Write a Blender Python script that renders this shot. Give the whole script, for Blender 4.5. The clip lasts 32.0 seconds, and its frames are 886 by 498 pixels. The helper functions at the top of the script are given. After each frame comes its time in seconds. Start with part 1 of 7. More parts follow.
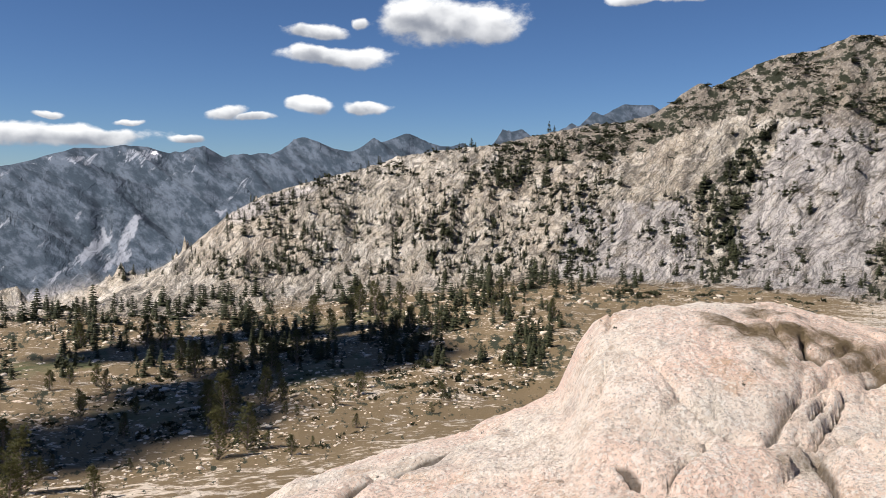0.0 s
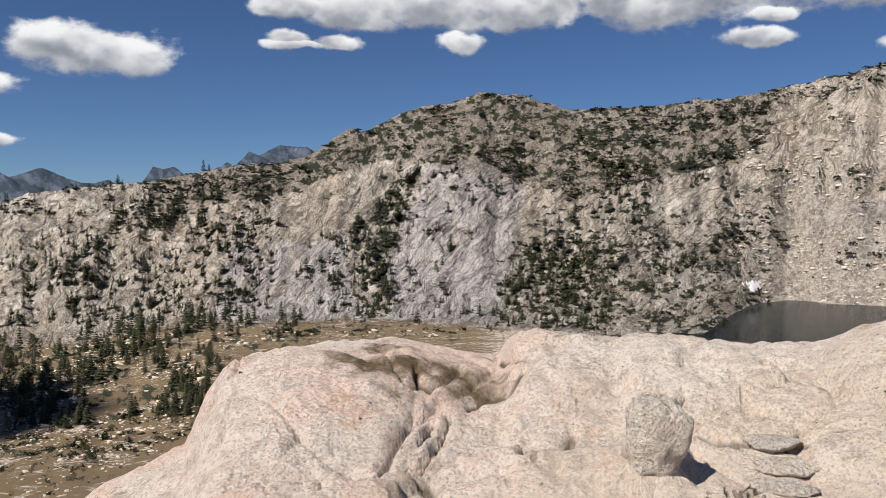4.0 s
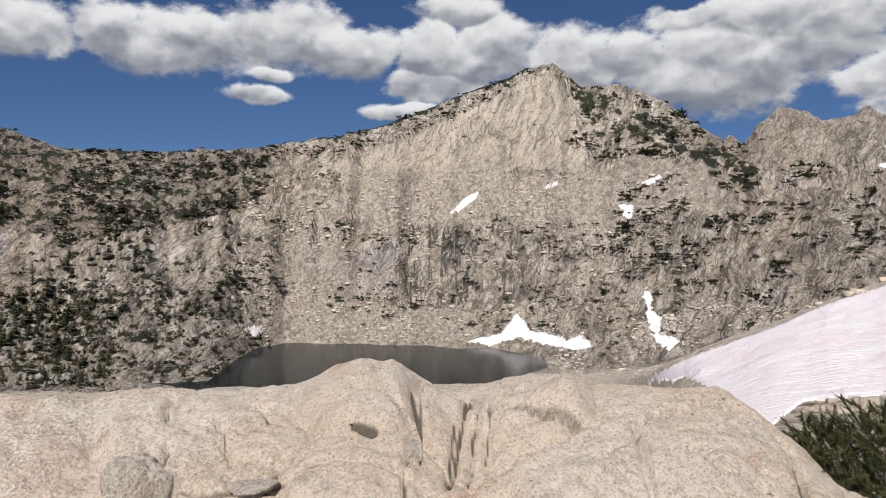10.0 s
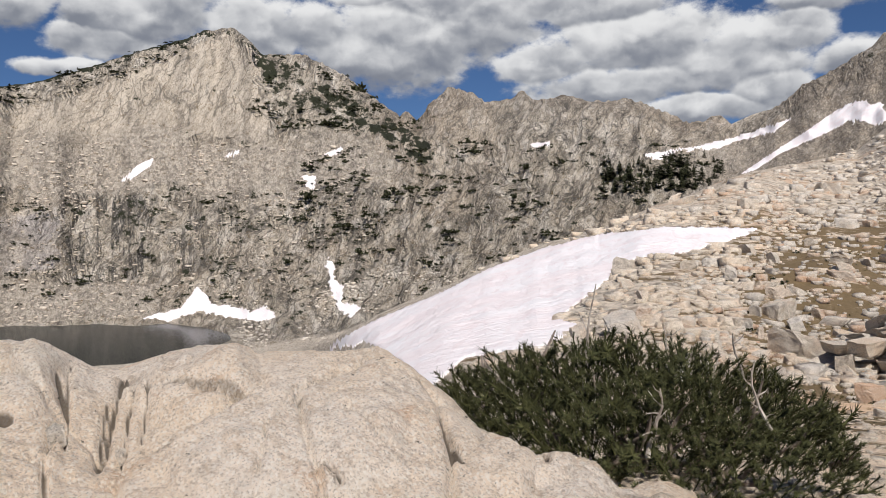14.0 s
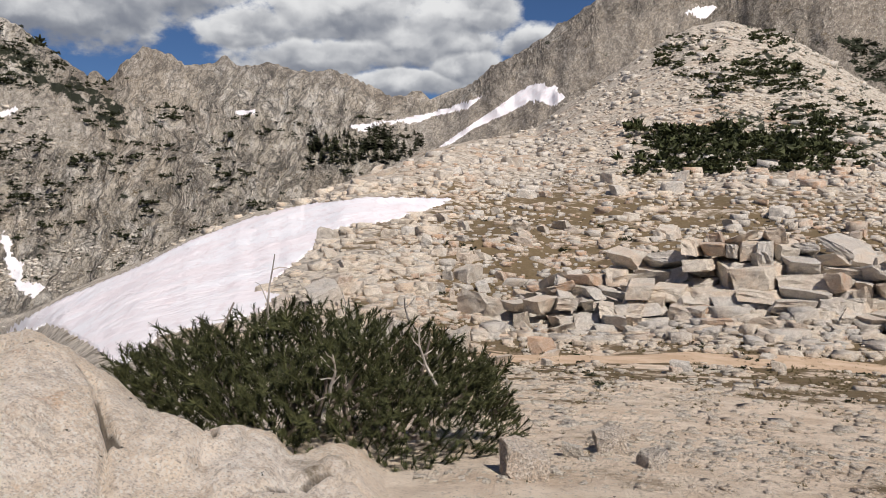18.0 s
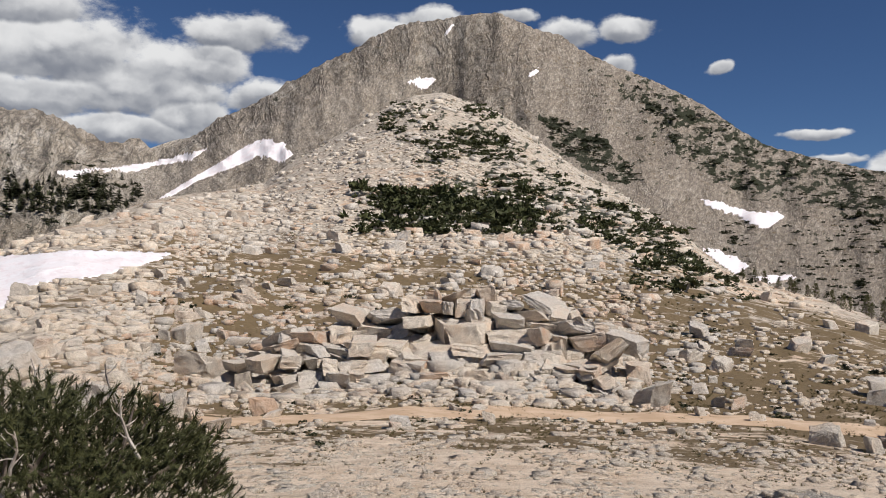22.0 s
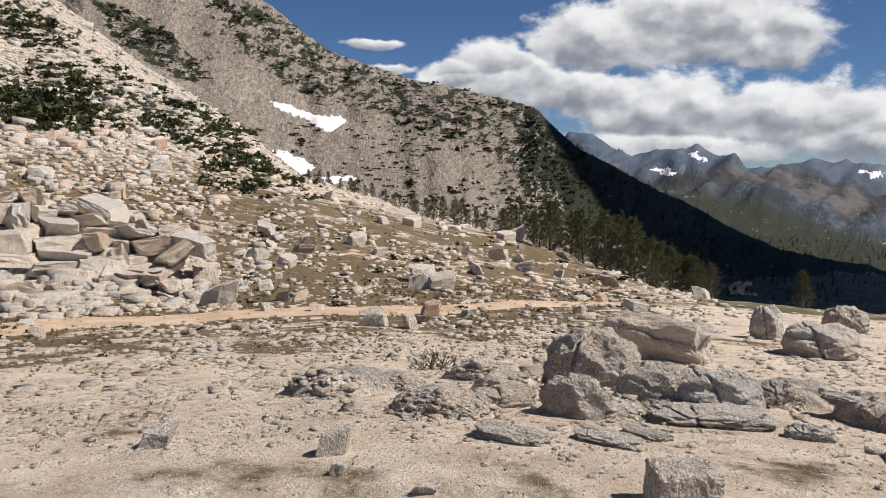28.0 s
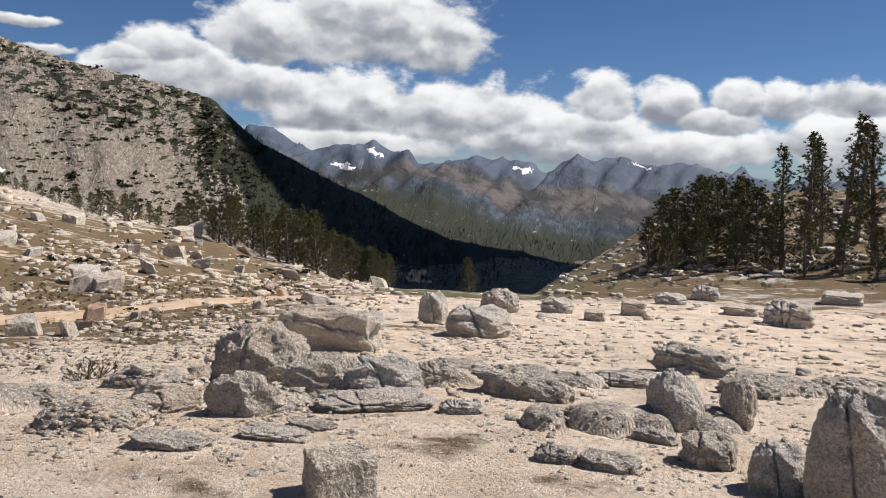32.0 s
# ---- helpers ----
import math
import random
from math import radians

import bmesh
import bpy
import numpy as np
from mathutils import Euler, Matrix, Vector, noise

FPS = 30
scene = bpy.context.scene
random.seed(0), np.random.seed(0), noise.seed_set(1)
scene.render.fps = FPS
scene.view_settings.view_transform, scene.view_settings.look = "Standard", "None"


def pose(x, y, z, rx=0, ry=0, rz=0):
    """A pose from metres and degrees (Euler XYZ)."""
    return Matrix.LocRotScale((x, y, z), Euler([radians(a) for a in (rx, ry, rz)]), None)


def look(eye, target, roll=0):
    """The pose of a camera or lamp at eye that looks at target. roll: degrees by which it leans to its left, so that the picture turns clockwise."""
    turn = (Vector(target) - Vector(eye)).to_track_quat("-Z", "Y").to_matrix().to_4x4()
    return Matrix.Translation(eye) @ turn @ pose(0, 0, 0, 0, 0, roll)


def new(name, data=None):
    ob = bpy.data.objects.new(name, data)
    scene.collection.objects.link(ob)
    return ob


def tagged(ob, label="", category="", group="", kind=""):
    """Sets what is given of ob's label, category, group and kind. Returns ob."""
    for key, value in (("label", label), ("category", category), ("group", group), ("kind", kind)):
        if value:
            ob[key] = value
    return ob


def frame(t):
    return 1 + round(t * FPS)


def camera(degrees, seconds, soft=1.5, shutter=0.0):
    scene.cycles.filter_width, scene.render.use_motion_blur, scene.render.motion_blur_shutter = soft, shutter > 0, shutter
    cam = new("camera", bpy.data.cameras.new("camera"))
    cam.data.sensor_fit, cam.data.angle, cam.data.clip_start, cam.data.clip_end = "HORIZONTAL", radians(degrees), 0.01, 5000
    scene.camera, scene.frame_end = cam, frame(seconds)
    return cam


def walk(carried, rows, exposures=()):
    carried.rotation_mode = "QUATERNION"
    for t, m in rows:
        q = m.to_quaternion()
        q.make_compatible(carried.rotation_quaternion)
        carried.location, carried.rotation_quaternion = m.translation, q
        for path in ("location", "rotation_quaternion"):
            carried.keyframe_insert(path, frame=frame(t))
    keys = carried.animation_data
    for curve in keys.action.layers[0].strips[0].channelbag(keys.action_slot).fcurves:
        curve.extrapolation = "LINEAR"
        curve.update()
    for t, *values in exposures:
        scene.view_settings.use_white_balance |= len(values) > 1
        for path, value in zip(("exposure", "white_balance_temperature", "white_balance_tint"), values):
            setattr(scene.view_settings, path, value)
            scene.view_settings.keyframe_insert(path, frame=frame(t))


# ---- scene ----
cam = camera(57.52, 32.0, soft=0.45)
PATH = [
    (0.0, 0.000, 0.000, 1.550, 84.82, -0.04, -0.01),
    (0.5, 0.025, 0.002, 1.553, 85.62, 0.09, -2.51),
    (1.0, 0.054, 0.003, 1.553, 86.12, -0.36, -5.34),
    (1.5, 0.083, -0.008, 1.563, 86.15, -0.77, -8.00),
    (2.0, 0.107, -0.027, 1.571, 86.49, -0.76, -10.67),
    (2.5, 0.113, -0.019, 1.571, 86.96, -0.71, -13.74),
    (4.5, 0.200, -0.056, 1.568, 87.85, 0.04, -26.97),
    (5.0, 0.205, -0.076, 1.574, 88.01, 0.36, -30.13),
    (5.5, 0.217, -0.051, 1.573, 88.05, 0.56, -34.84),
    (6.0, 0.215, -0.052, 1.572, 88.08, 0.43, -38.53),
    (6.5, 0.216, -0.056, 1.576, 88.46, 0.53, -40.55),
    (7.0, 0.222, -0.060, 1.578, 88.93, 0.84, -42.83),
    (7.5, 0.229, -0.066, 1.578, 89.33, 0.93, -45.21),
    (8.0, 0.232, -0.073, 1.582, 89.89, 0.84, -47.32),
    (8.5, 0.244, -0.074, 1.583, 90.63, 0.39, -49.72),
    (9.0, 0.244, -0.087, 1.587, 91.00, -0.18, -52.44),
    (9.5, 0.254, -0.095, 1.586, 91.15, -0.37, -55.39),
    (10.0, 0.258, -0.102, 1.591, 91.22, -0.27, -58.06),
    (10.5, 0.266, -0.105, 1.586, 91.13, -0.27, -60.46),
    (11.0, 0.259, -0.118, 1.588, 91.09, -0.48, -62.67),
    (11.5, 0.263, -0.127, 1.586, 91.02, -0.63, -64.85),
    (12.0, 0.272, -0.137, 1.579, 90.68, -0.61, -67.26),
    (12.5, 0.278, -0.147, 1.574, 90.10, -0.78, -69.97),
    (13.0, 0.275, -0.165, 1.573, 89.61, -0.69, -72.90),
    (13.5, 0.284, -0.180, 1.566, 89.13, -0.09, -76.13),
    (14.0, 0.294, -0.216, 1.572, 89.13, 0.25, -80.23),
    (14.5, 0.305, -0.249, 1.578, 89.38, -0.18, -84.16),
    (16.5, 0.301, -0.372, 1.569, 86.59, 1.23, -93.12),
    (17.0, 0.299, -0.390, 1.570, 86.68, 1.02, -95.77),
    (17.5, 0.301, -0.408, 1.570, 86.86, 0.57, -98.57),
    (18.0, 0.304, -0.437, 1.568, 86.89, 0.47, -100.71),
    (18.5, 0.290, -0.460, 1.569, 86.94, 0.30, -102.76),
    (19.0, 0.289, -0.443, 1.573, 87.28, 0.36, -106.17),
    (19.5, 0.288, -0.451, 1.571, 87.48, 0.40, -109.17),
    (20.0, 0.276, -0.464, 1.574, 87.54, 0.32, -112.06),
    (20.5, 0.276, -0.482, 1.582, 87.86, 0.05, -114.94),
    (21.0, 0.275, -0.493, 1.588, 88.66, -0.19, -116.93),
    (21.5, 0.263, -0.495, 1.595, 89.87, -0.32, -118.42),
    (22.0, 0.274, -0.499, 1.599, 90.89, -0.40, -119.89),
    (22.5, 0.262, -0.503, 1.602, 91.65, -0.38, -121.60),
    (23.0, 0.264, -0.517, 1.601, 92.00, -0.28, -123.27),
    (23.5, 0.256, -0.534, 1.600, 91.88, -0.27, -125.17),
    (24.0, 0.242, -0.551, 1.598, 91.37, -0.21, -127.53),
    (24.5, 0.239, -0.565, 1.591, 90.40, -0.37, -130.03),
    (25.0, 0.234, -0.578, 1.584, 89.01, -0.38, -132.48),
    (25.5, 0.216, -0.590, 1.582, 87.88, -0.33, -135.70),
    (26.0, 0.208, -0.602, 1.577, 86.99, -0.39, -139.17),
    (26.5, 0.193, -0.613, 1.567, 86.01, -0.56, -142.53),
    (28.5, 0.143, -0.634, 1.558, 83.84, -0.72, -152.43),
    (29.0, 0.138, -0.651, 1.555, 83.67, -1.03, -155.96),
    (29.5, 0.126, -0.661, 1.552, 83.40, -1.18, -158.92),
    (30.0, 0.101, -0.677, 1.553, 83.55, -1.08, -161.88),
    (30.5, 0.091, -0.689, 1.550, 83.68, -1.15, -164.52),
    (31.0, 0.061, -0.695, 1.553, 83.76, -1.34, -166.91),
    (31.5, 0.043, -0.693, 1.558, 83.98, -1.52, -169.46),
    (32.0, 0.031, -0.699, 1.558, 84.12, -1.32, -171.81),
]
walk(cam, [(t, pose(x, y, z, a, b, c)) for t, x, y, z, a, b, c in PATH],
     exposures=[(0.0, 0.42), (2.5, 0.34), (6.0, 0.0), (12.0, -0.03), (20.0, -0.08), (25.0, -0.04), (29.0, 0.16), (32.0, 0.2)])

# ---- sky and sun ----
SUN_BEARING, SUN_HEIGHT = 250.0, 50.0          # degrees clockwise from +y, and above the level
STATION = Vector((0.1, -0.35, 1.57))           # the middle of the camera's turn; bearings are taken from here


def heading(az, el):
    a, e = radians(az), radians(el)
    return Vector((math.sin(a) * math.cos(e), math.cos(a) * math.cos(e), math.sin(e)))


SKY_STRENGTH, CLOUD_LIGHT = 0.047, 18.0
sun = new("sun", bpy.data.lights.new("sun", "SUN"))
sun.data.energy, sun.data.angle, sun.data.color = 5.0, radians(0.53), (1.0, 0.925, 0.865)
sun.matrix_world = look(heading(SUN_BEARING, SUN_HEIGHT) * 100, (0, 0, 0))


class Nodes:
    """Short hand for building a node tree."""

    def __init__(self, tree):
        self.tree = tree

    def add(self, kind, out=0, props=(), **inputs):
        node = self.tree.nodes.new("ShaderNode" + kind)
        for key, value in dict(props).items():
            setattr(node, key, value)
        for key, value in inputs.items():
            socket = node.inputs[int(key[1:])] if key[0] == "i" and key[1:].isdigit() else node.inputs[key]
            if isinstance(value, bpy.types.NodeSocket):
                self.tree.links.new(value, socket)
            else:
                socket.default_value = value
        return node.outputs[out]

    def math(self, op, a, b=0.0, c=0.0, clamp=False):
        return self.add("Math", props={"operation": op, "use_clamp": clamp}, i0=a, i1=b, i2=c)

    def vec(self, op, a, b=(0, 0, 0), out=0):
        return self.add("VectorMath", out, {"operation": op}, i0=a, i1=b)

    def step(self, value, low, high, to_low=0.0, to_high=1.0):
        return self.add("MapRange", props={"interpolation_type": "SMOOTHSTEP"}, i0=value, i1=low, i2=high, i3=to_low, i4=to_high)

    def noise(self, at, scale, detail=4.0, rough=0.55, out=0):
        return self.add("TexNoise", out, Vector=at, Scale=scale, Detail=detail, Roughness=rough)

    def mix(self, fac, a, b, how="MIX"):
        node = self.tree.nodes.new("ShaderNodeMix")
        node.data_type, node.blend_type = "RGBA", how
        for socket, value in ((node.inputs[0], fac), (node.inputs[6], a), (node.inputs[7], b)):
            if isinstance(value, bpy.types.NodeSocket):
                self.tree.links.new(value, socket)
            else:
                socket.default_value = value if isinstance(value, float) else (*value, 1)
        return node.outputs[2]

    def scaled(self, at, x, y, z):
        return self.vec("MULTIPLY", at, (x, y, z))


# Fair-weather cumulus: bearing, height, half width and half depth, in degrees.
CLOUDS_NORTH = [(0.4, 10.5, 5.7, 1.9), (-7.2, 8.2, 4.2, 0.8), (-8.5, 9.8, 2.4, 0.6), (-5.8, 10.4, 0.9, 0.5), (-14.7, 4.1, 1.5, 0.6), (-13.0, 3.8, 1.7, 0.3), (-9.6, 4.7, 1.4, 0.6), (-5.5, 4.8, 1.7, 0.5),
          (-17.5, 2.4, 1.2, 0.3), (-21.3, 3.5, 1.4, 0.3), (-26.1, 3.8, 1.1, 0.3), (-25.7, 2.5, 6.2, 0.8), (14.1, 11.6, 3.0, 0.4), (13.7, 12.0, 1.8, 0.7), (16.8, 11.9, 1.7, 0.7), (13.2, 14.3, 2.6,
          1.0), (18.2, 14.0, 4.1, 1.8), (23.6, 14.4, 6.0, 2.1), (29.6, 14.3, 5.1, 1.7), (25.0, 12.0, 2.1, 0.8), (38.6, 14.3, 6.2, 2.0), (44.9, 11.6, 2.5, 0.7), (45.6, 13.0, 1.7, 0.6)]
CLOUDS_LAKE = [(30.3, 14.8, 3.8, 2.2), (25.4, 12.0, 1.8, 0.7), (40.2, 14.8, 7.8, 2.6), (35.5, 15.1, 3.1, 2.6), (46.2, 15.6, 6.1, 2.8), (51.0, 14.7, 5.1, 2.1), (44.9, 11.6, 2.5, 0.7), (45.9, 12.9, 1.6,
          0.5), (55.3, 10.9, 2.9, 0.7), (59.2, 14.0, 4.4, 2.7), (56.1, 12.7, 2.3, 1.3), (57.2, 14.8, 2.8, 2.7), (61.6, 14.9, 5.1, 2.8), (58.4, 12.5, 4.1, 1.4), (67.2, 14.1, 4.6, 2.7), (71.6, 14.0,
          4.1, 2.3), (73.9, 12.8, 4.4, 2.4), (59.1, 17.5, 3.8, 1.6), (78.9, 13.7, 6.4, 3.2), (75.8, 16.6, 4.9, 1.1), (82.5, 15.6, 6.2, 2.4)]
CLOUDS_EAST = [(77.6, 13.5, 6.8, 3.9), (83.2, 14.7, 5.6, 2.8), (80.0, 16.1, 7.4, 1.8), (87.6, 12.0, 3.7, 2.1), (94.6, 13.0, 7.1, 3.1), (90.7, 15.7, 7.8, 1.8), (92.7, 10.2, 8.0, 1.8), (100.3, 11.6, 5.9,
          3.0), (103.6, 13.6, 3.3, 1.6), (97.7, 8.6, 5.6, 1.1), (106.7, 11.0, 3.1, 1.2)]
CLOUDS_SOUTH_EAST = [(103.0, 12.9, 3.3, 2.2), (105.3, 15.2, 4.6, 1.5), (107.7, 10.9, 3.3, 1.6), (102.1, 9.7, 3.2, 1.8), (116.0, 15.9, 3.1, 1.3), (119.4, 16.7, 3.6, 1.1), (128.6, 15.9, 2.6, 1.2), (132.6, 16.1,
          2.2, 1.0), (131.8, 13.5, 2.0, 0.9), (139.1, 12.8, 1.0, 0.6), (144.9, 8.4, 1.1, 0.3), (153.0, 7.0, 3.5, 1.8), (149.9, 6.0, 3.6, 0.8), (124.5, 17.1, 1.9, 0.6), (153.1, 7.1, 2.7, 1.9), (150.1,
          6.4, 3.1, 1.0), (145.9, 6.8, 1.9, 0.4), (154.7, 5.8, 5.8, 2.1)]
CLOUDS_SOUTH = [(166.3, 9.6, 8.1, 2.2), (159.8, 8.6, 4.8, 2.2), (171.1, 8.7, 3.6, 1.8), (158.0, 5.2, 6.4, 1.5), (165.3, 3.9, 6.7, 2.2), (173.2, 3.7, 8.1, 1.9), (182.5, 4.5, 2.4, 1.7), (180.3, 2.3, 9.7,
          1.8), (187.0, 4.3, 2.5, 1.4), (191.7, 4.8, 2.2, 1.3), (190.0, 3.4, 3.6, 0.9), (194.8, 4.6, 1.9, 1.3), (198.0, 4.6, 2.5, 1.1), (187.9, 1.6, 12.4, 1.1), (198.2, 2.1, 4.3, 1.7), (164.5, 1.2,
          8.8, 1.3), (144.7, 8.4, 1.8, 0.3)]

world = bpy.data.worlds.new("sky")
scene.world = world
world.use_nodes = True
w = Nodes(world.node_tree)
background = world.node_tree.nodes["Background"]
sky = w.add("TexSky", props=dict(sky_type="NISHITA", sun_disc=False, sun_elevation=radians(SUN_HEIGHT), sun_rotation=radians(SUN_BEARING), altitude=3000.0,
                                 air_density=1.0, dust_density=0.15, ozone_density=2.4))
sky = w.vec("MULTIPLY", sky, (0.76, 0.97, 1.26))
way = w.add("TexCoord", 0)
split = world.node_tree.nodes.new("ShaderNodeSeparateXYZ")
world.node_tree.links.new(way, split.inputs[0])
turn = w.math("MULTIPLY", w.math("ARCTAN2", split.outputs[0], split.outputs[1]), 57.29578)
turn = w.math("ADD", turn, w.math("MULTIPLY", w.math("LESS_THAN", turn, -100.0), 360.0))
lift = w.math("MULTIPLY", w.math("ARCSINE", split.outputs[2]), 57.29578)
spot = w.add("CombineXYZ", i0=turn, i1=lift, i2=0.0)
wobble = w.vec("SUBTRACT", w.noise(way, 11.0, 4.0, 0.55, out=1), (0.5, 0.5, 0.5))
spot = w.vec("ADD", spot, w.vec("MULTIPLY", wobble, (3.4, 1.7, 0.0)))


def puffs(rows):
    """How deep within the clouds a bearing lies, and its height between base and top of the nearest one."""
    field, level = None, None
    for az, el, half, deep in rows:
        off = w.vec("MULTIPLY", w.vec("SUBTRACT", spot, (az, el, 0)), (1 / half, 1 / deep, 0))
        near = w.math("SUBTRACT", 1.0, w.vec("LENGTH", off, out=1))
        high = w.vec("DOT_PRODUCT", off, (0, 1, 0), out=1)
        if field:
            closer = w.step(w.math("SUBTRACT", near, field), -0.16, 0.16)
            level = w.add("Mix", props={"data_type": "FLOAT"}, i0=closer, i2=level, i3=high)
            field = w.math("MAXIMUM", field, near)
        else:
            field, level = near, high
    return field, level


def billow(at):
    """Rounded heaps on heaps, 0 to 1."""
    big = w.add("TexVoronoi", 0, {"feature": "SMOOTH_F1"}, Vector=at, Scale=15.0, Detail=2.5, Roughness=0.5, Smoothness=0.35)
    return w.math("SUBTRACT", 1.0, big)


cover, level = puffs(CLOUDS_NORTH + CLOUDS_LAKE + CLOUDS_EAST + CLOUDS_SOUTH_EAST + [(a, e, half * 1.12, deep * 1.4) for a, e, half, deep in CLOUDS_SOUTH])
heap_at = w.vec("ADD", w.scaled(way, 1, 1, 1.6), w.vec("MULTIPLY", w.vec("SUBTRACT", w.noise(way, 30.0, 4.0, 0.6, out=1), (0.5, 0.5, 0.5)), (0.03, 0.03, 0.03)))
heaps = billow(heap_at)
above = billow(w.vec("ADD", heap_at, (-0.010, -0.004, 0.022)))
wisp = w.noise(w.scaled(way, 1, 1, 1.8), 26.0, 8.0, 0.62)
ragged = w.math("ADD", w.math("MULTIPLY", w.math("SUBTRACT", heaps, 0.5), 0.5), w.math("MULTIPLY", w.math("SUBTRACT", wisp, 0.5), 1.3))
dense = w.math("ADD", w.math("ADD", w.math("MULTIPLY", w.math("MINIMUM", cover, 0.6), 1.3), 0.24), ragged)
mask = w.step(dense, 0.0, 0.52)
lit = w.math("ADD", 0.68, w.math("MULTIPLY", level, 0.5))
lit = w.math("ADD", lit, w.math("MULTIPLY", w.math("SUBTRACT", heaps, above), 0.55))
lit = w.math("ADD", lit, w.math("MULTIPLY", w.math("SUBTRACT", wisp, 0.5), 0.35))
lit = w.math("SUBTRACT", lit, w.math("MULTIPLY", w.step(dense, 0.25, 0.9), 0.14))
white = w.mix(w.step(lit, 0.10, 1.05), (0.27, 0.29, 0.34), (1.0, 1.0, 1.0))
pale = w.vec("MULTIPLY", white, (CLOUD_LIGHT, CLOUD_LIGHT, CLOUD_LIGHT))
world.node_tree.links.new(w.mix(w.math("MULTIPLY", mask, 0.96), sky, pale), background.inputs[0])
background.inputs[1].default_value = SKY_STRENGTH


# ---- materials ----
def material(name):
    m = bpy.data.materials.new(name)
    m.use_nodes = True
    return m, Nodes(m.node_tree), m.node_tree.nodes["Principled BSDF"]


def plug(m, name, value):
    socket = m.node_tree.nodes["Principled BSDF"].inputs[name]
    if isinstance(value, bpy.types.NodeSocket):
        m.node_tree.links.new(value, socket)
    else:
        socket.default_value = value


def granite(name, light, dark, tint, grain=1.0, lichen=0.35):
    """Coarse speckled granite for rocks near the camera."""
    m, n, _ = material(name)
    at = n.add("NewGeometry", 0)
    own = n.add("ObjectInfo", 5)
    at = n.vec("ADD", at, n.vec("MULTIPLY", n.add("CombineXYZ", i0=own, i1=own, i2=own), (31, 17, 23)))
    broad, mid = n.noise(at, 1.1 * grain, 5), n.noise(at, 6.0 * grain, 6, 0.65)
    speck = n.noise(at, 75.0, 3, 0.7)
    crystal = n.vec("DOT_PRODUCT", n.add("TexVoronoi", 1, Vector=at, Scale=85.0), (0.34, 0.33, 0.33), out=1)
    coarse = n.noise(at, 28.0, 5, 0.75)
    col = n.mix(n.step(mid, 0.34, 0.62), dark, light)
    col = n.mix(n.step(broad, 0.42, 0.66), col, tint)
    col = n.mix(n.math("MULTIPLY", n.step(speck, 0.56, 0.63), 0.6), col, (0.17, 0.155, 0.14))
    col = n.mix(n.math("MULTIPLY", n.step(speck, 0.44, 0.36), 0.4), col, (0.78, 0.74, 0.68))
    col = n.mix(n.math("MULTIPLY", n.step(n.noise(at, 3.3, 8, 0.7), 0.57, 0.66), lichen), col, (0.17, 0.165, 0.15))
    col = n.mix(n.math("MULTIPLY", n.step(crystal, 0.42, 0.30), 0.30), col, (0.22, 0.195, 0.165))
    col = n.mix(n.math("MULTIPLY", n.step(crystal, 0.56, 0.70), 0.45), col, (0.92, 0.87, 0.79))
    col = n.mix(n.math("MULTIPLY", n.step(coarse, 0.43, 0.35), 0.36), col, (0.26, 0.23, 0.195))
    plug(m, "Base Color", col)
    plug(m, "Roughness", 0.92)
    high = n.math("ADD", n.math("MULTIPLY", mid, 0.06), n.math("ADD", n.math("MULTIPLY", speck, 0.018), n.math("ADD", n.math("MULTIPLY", coarse, 0.05), n.math("MULTIPLY", n.noise(at, 17, 6, 0.7), 0.06))))
    plug(m, "Normal", n.add("Bump", Height=high, Strength=1.0, Distance=1.0))
    return m


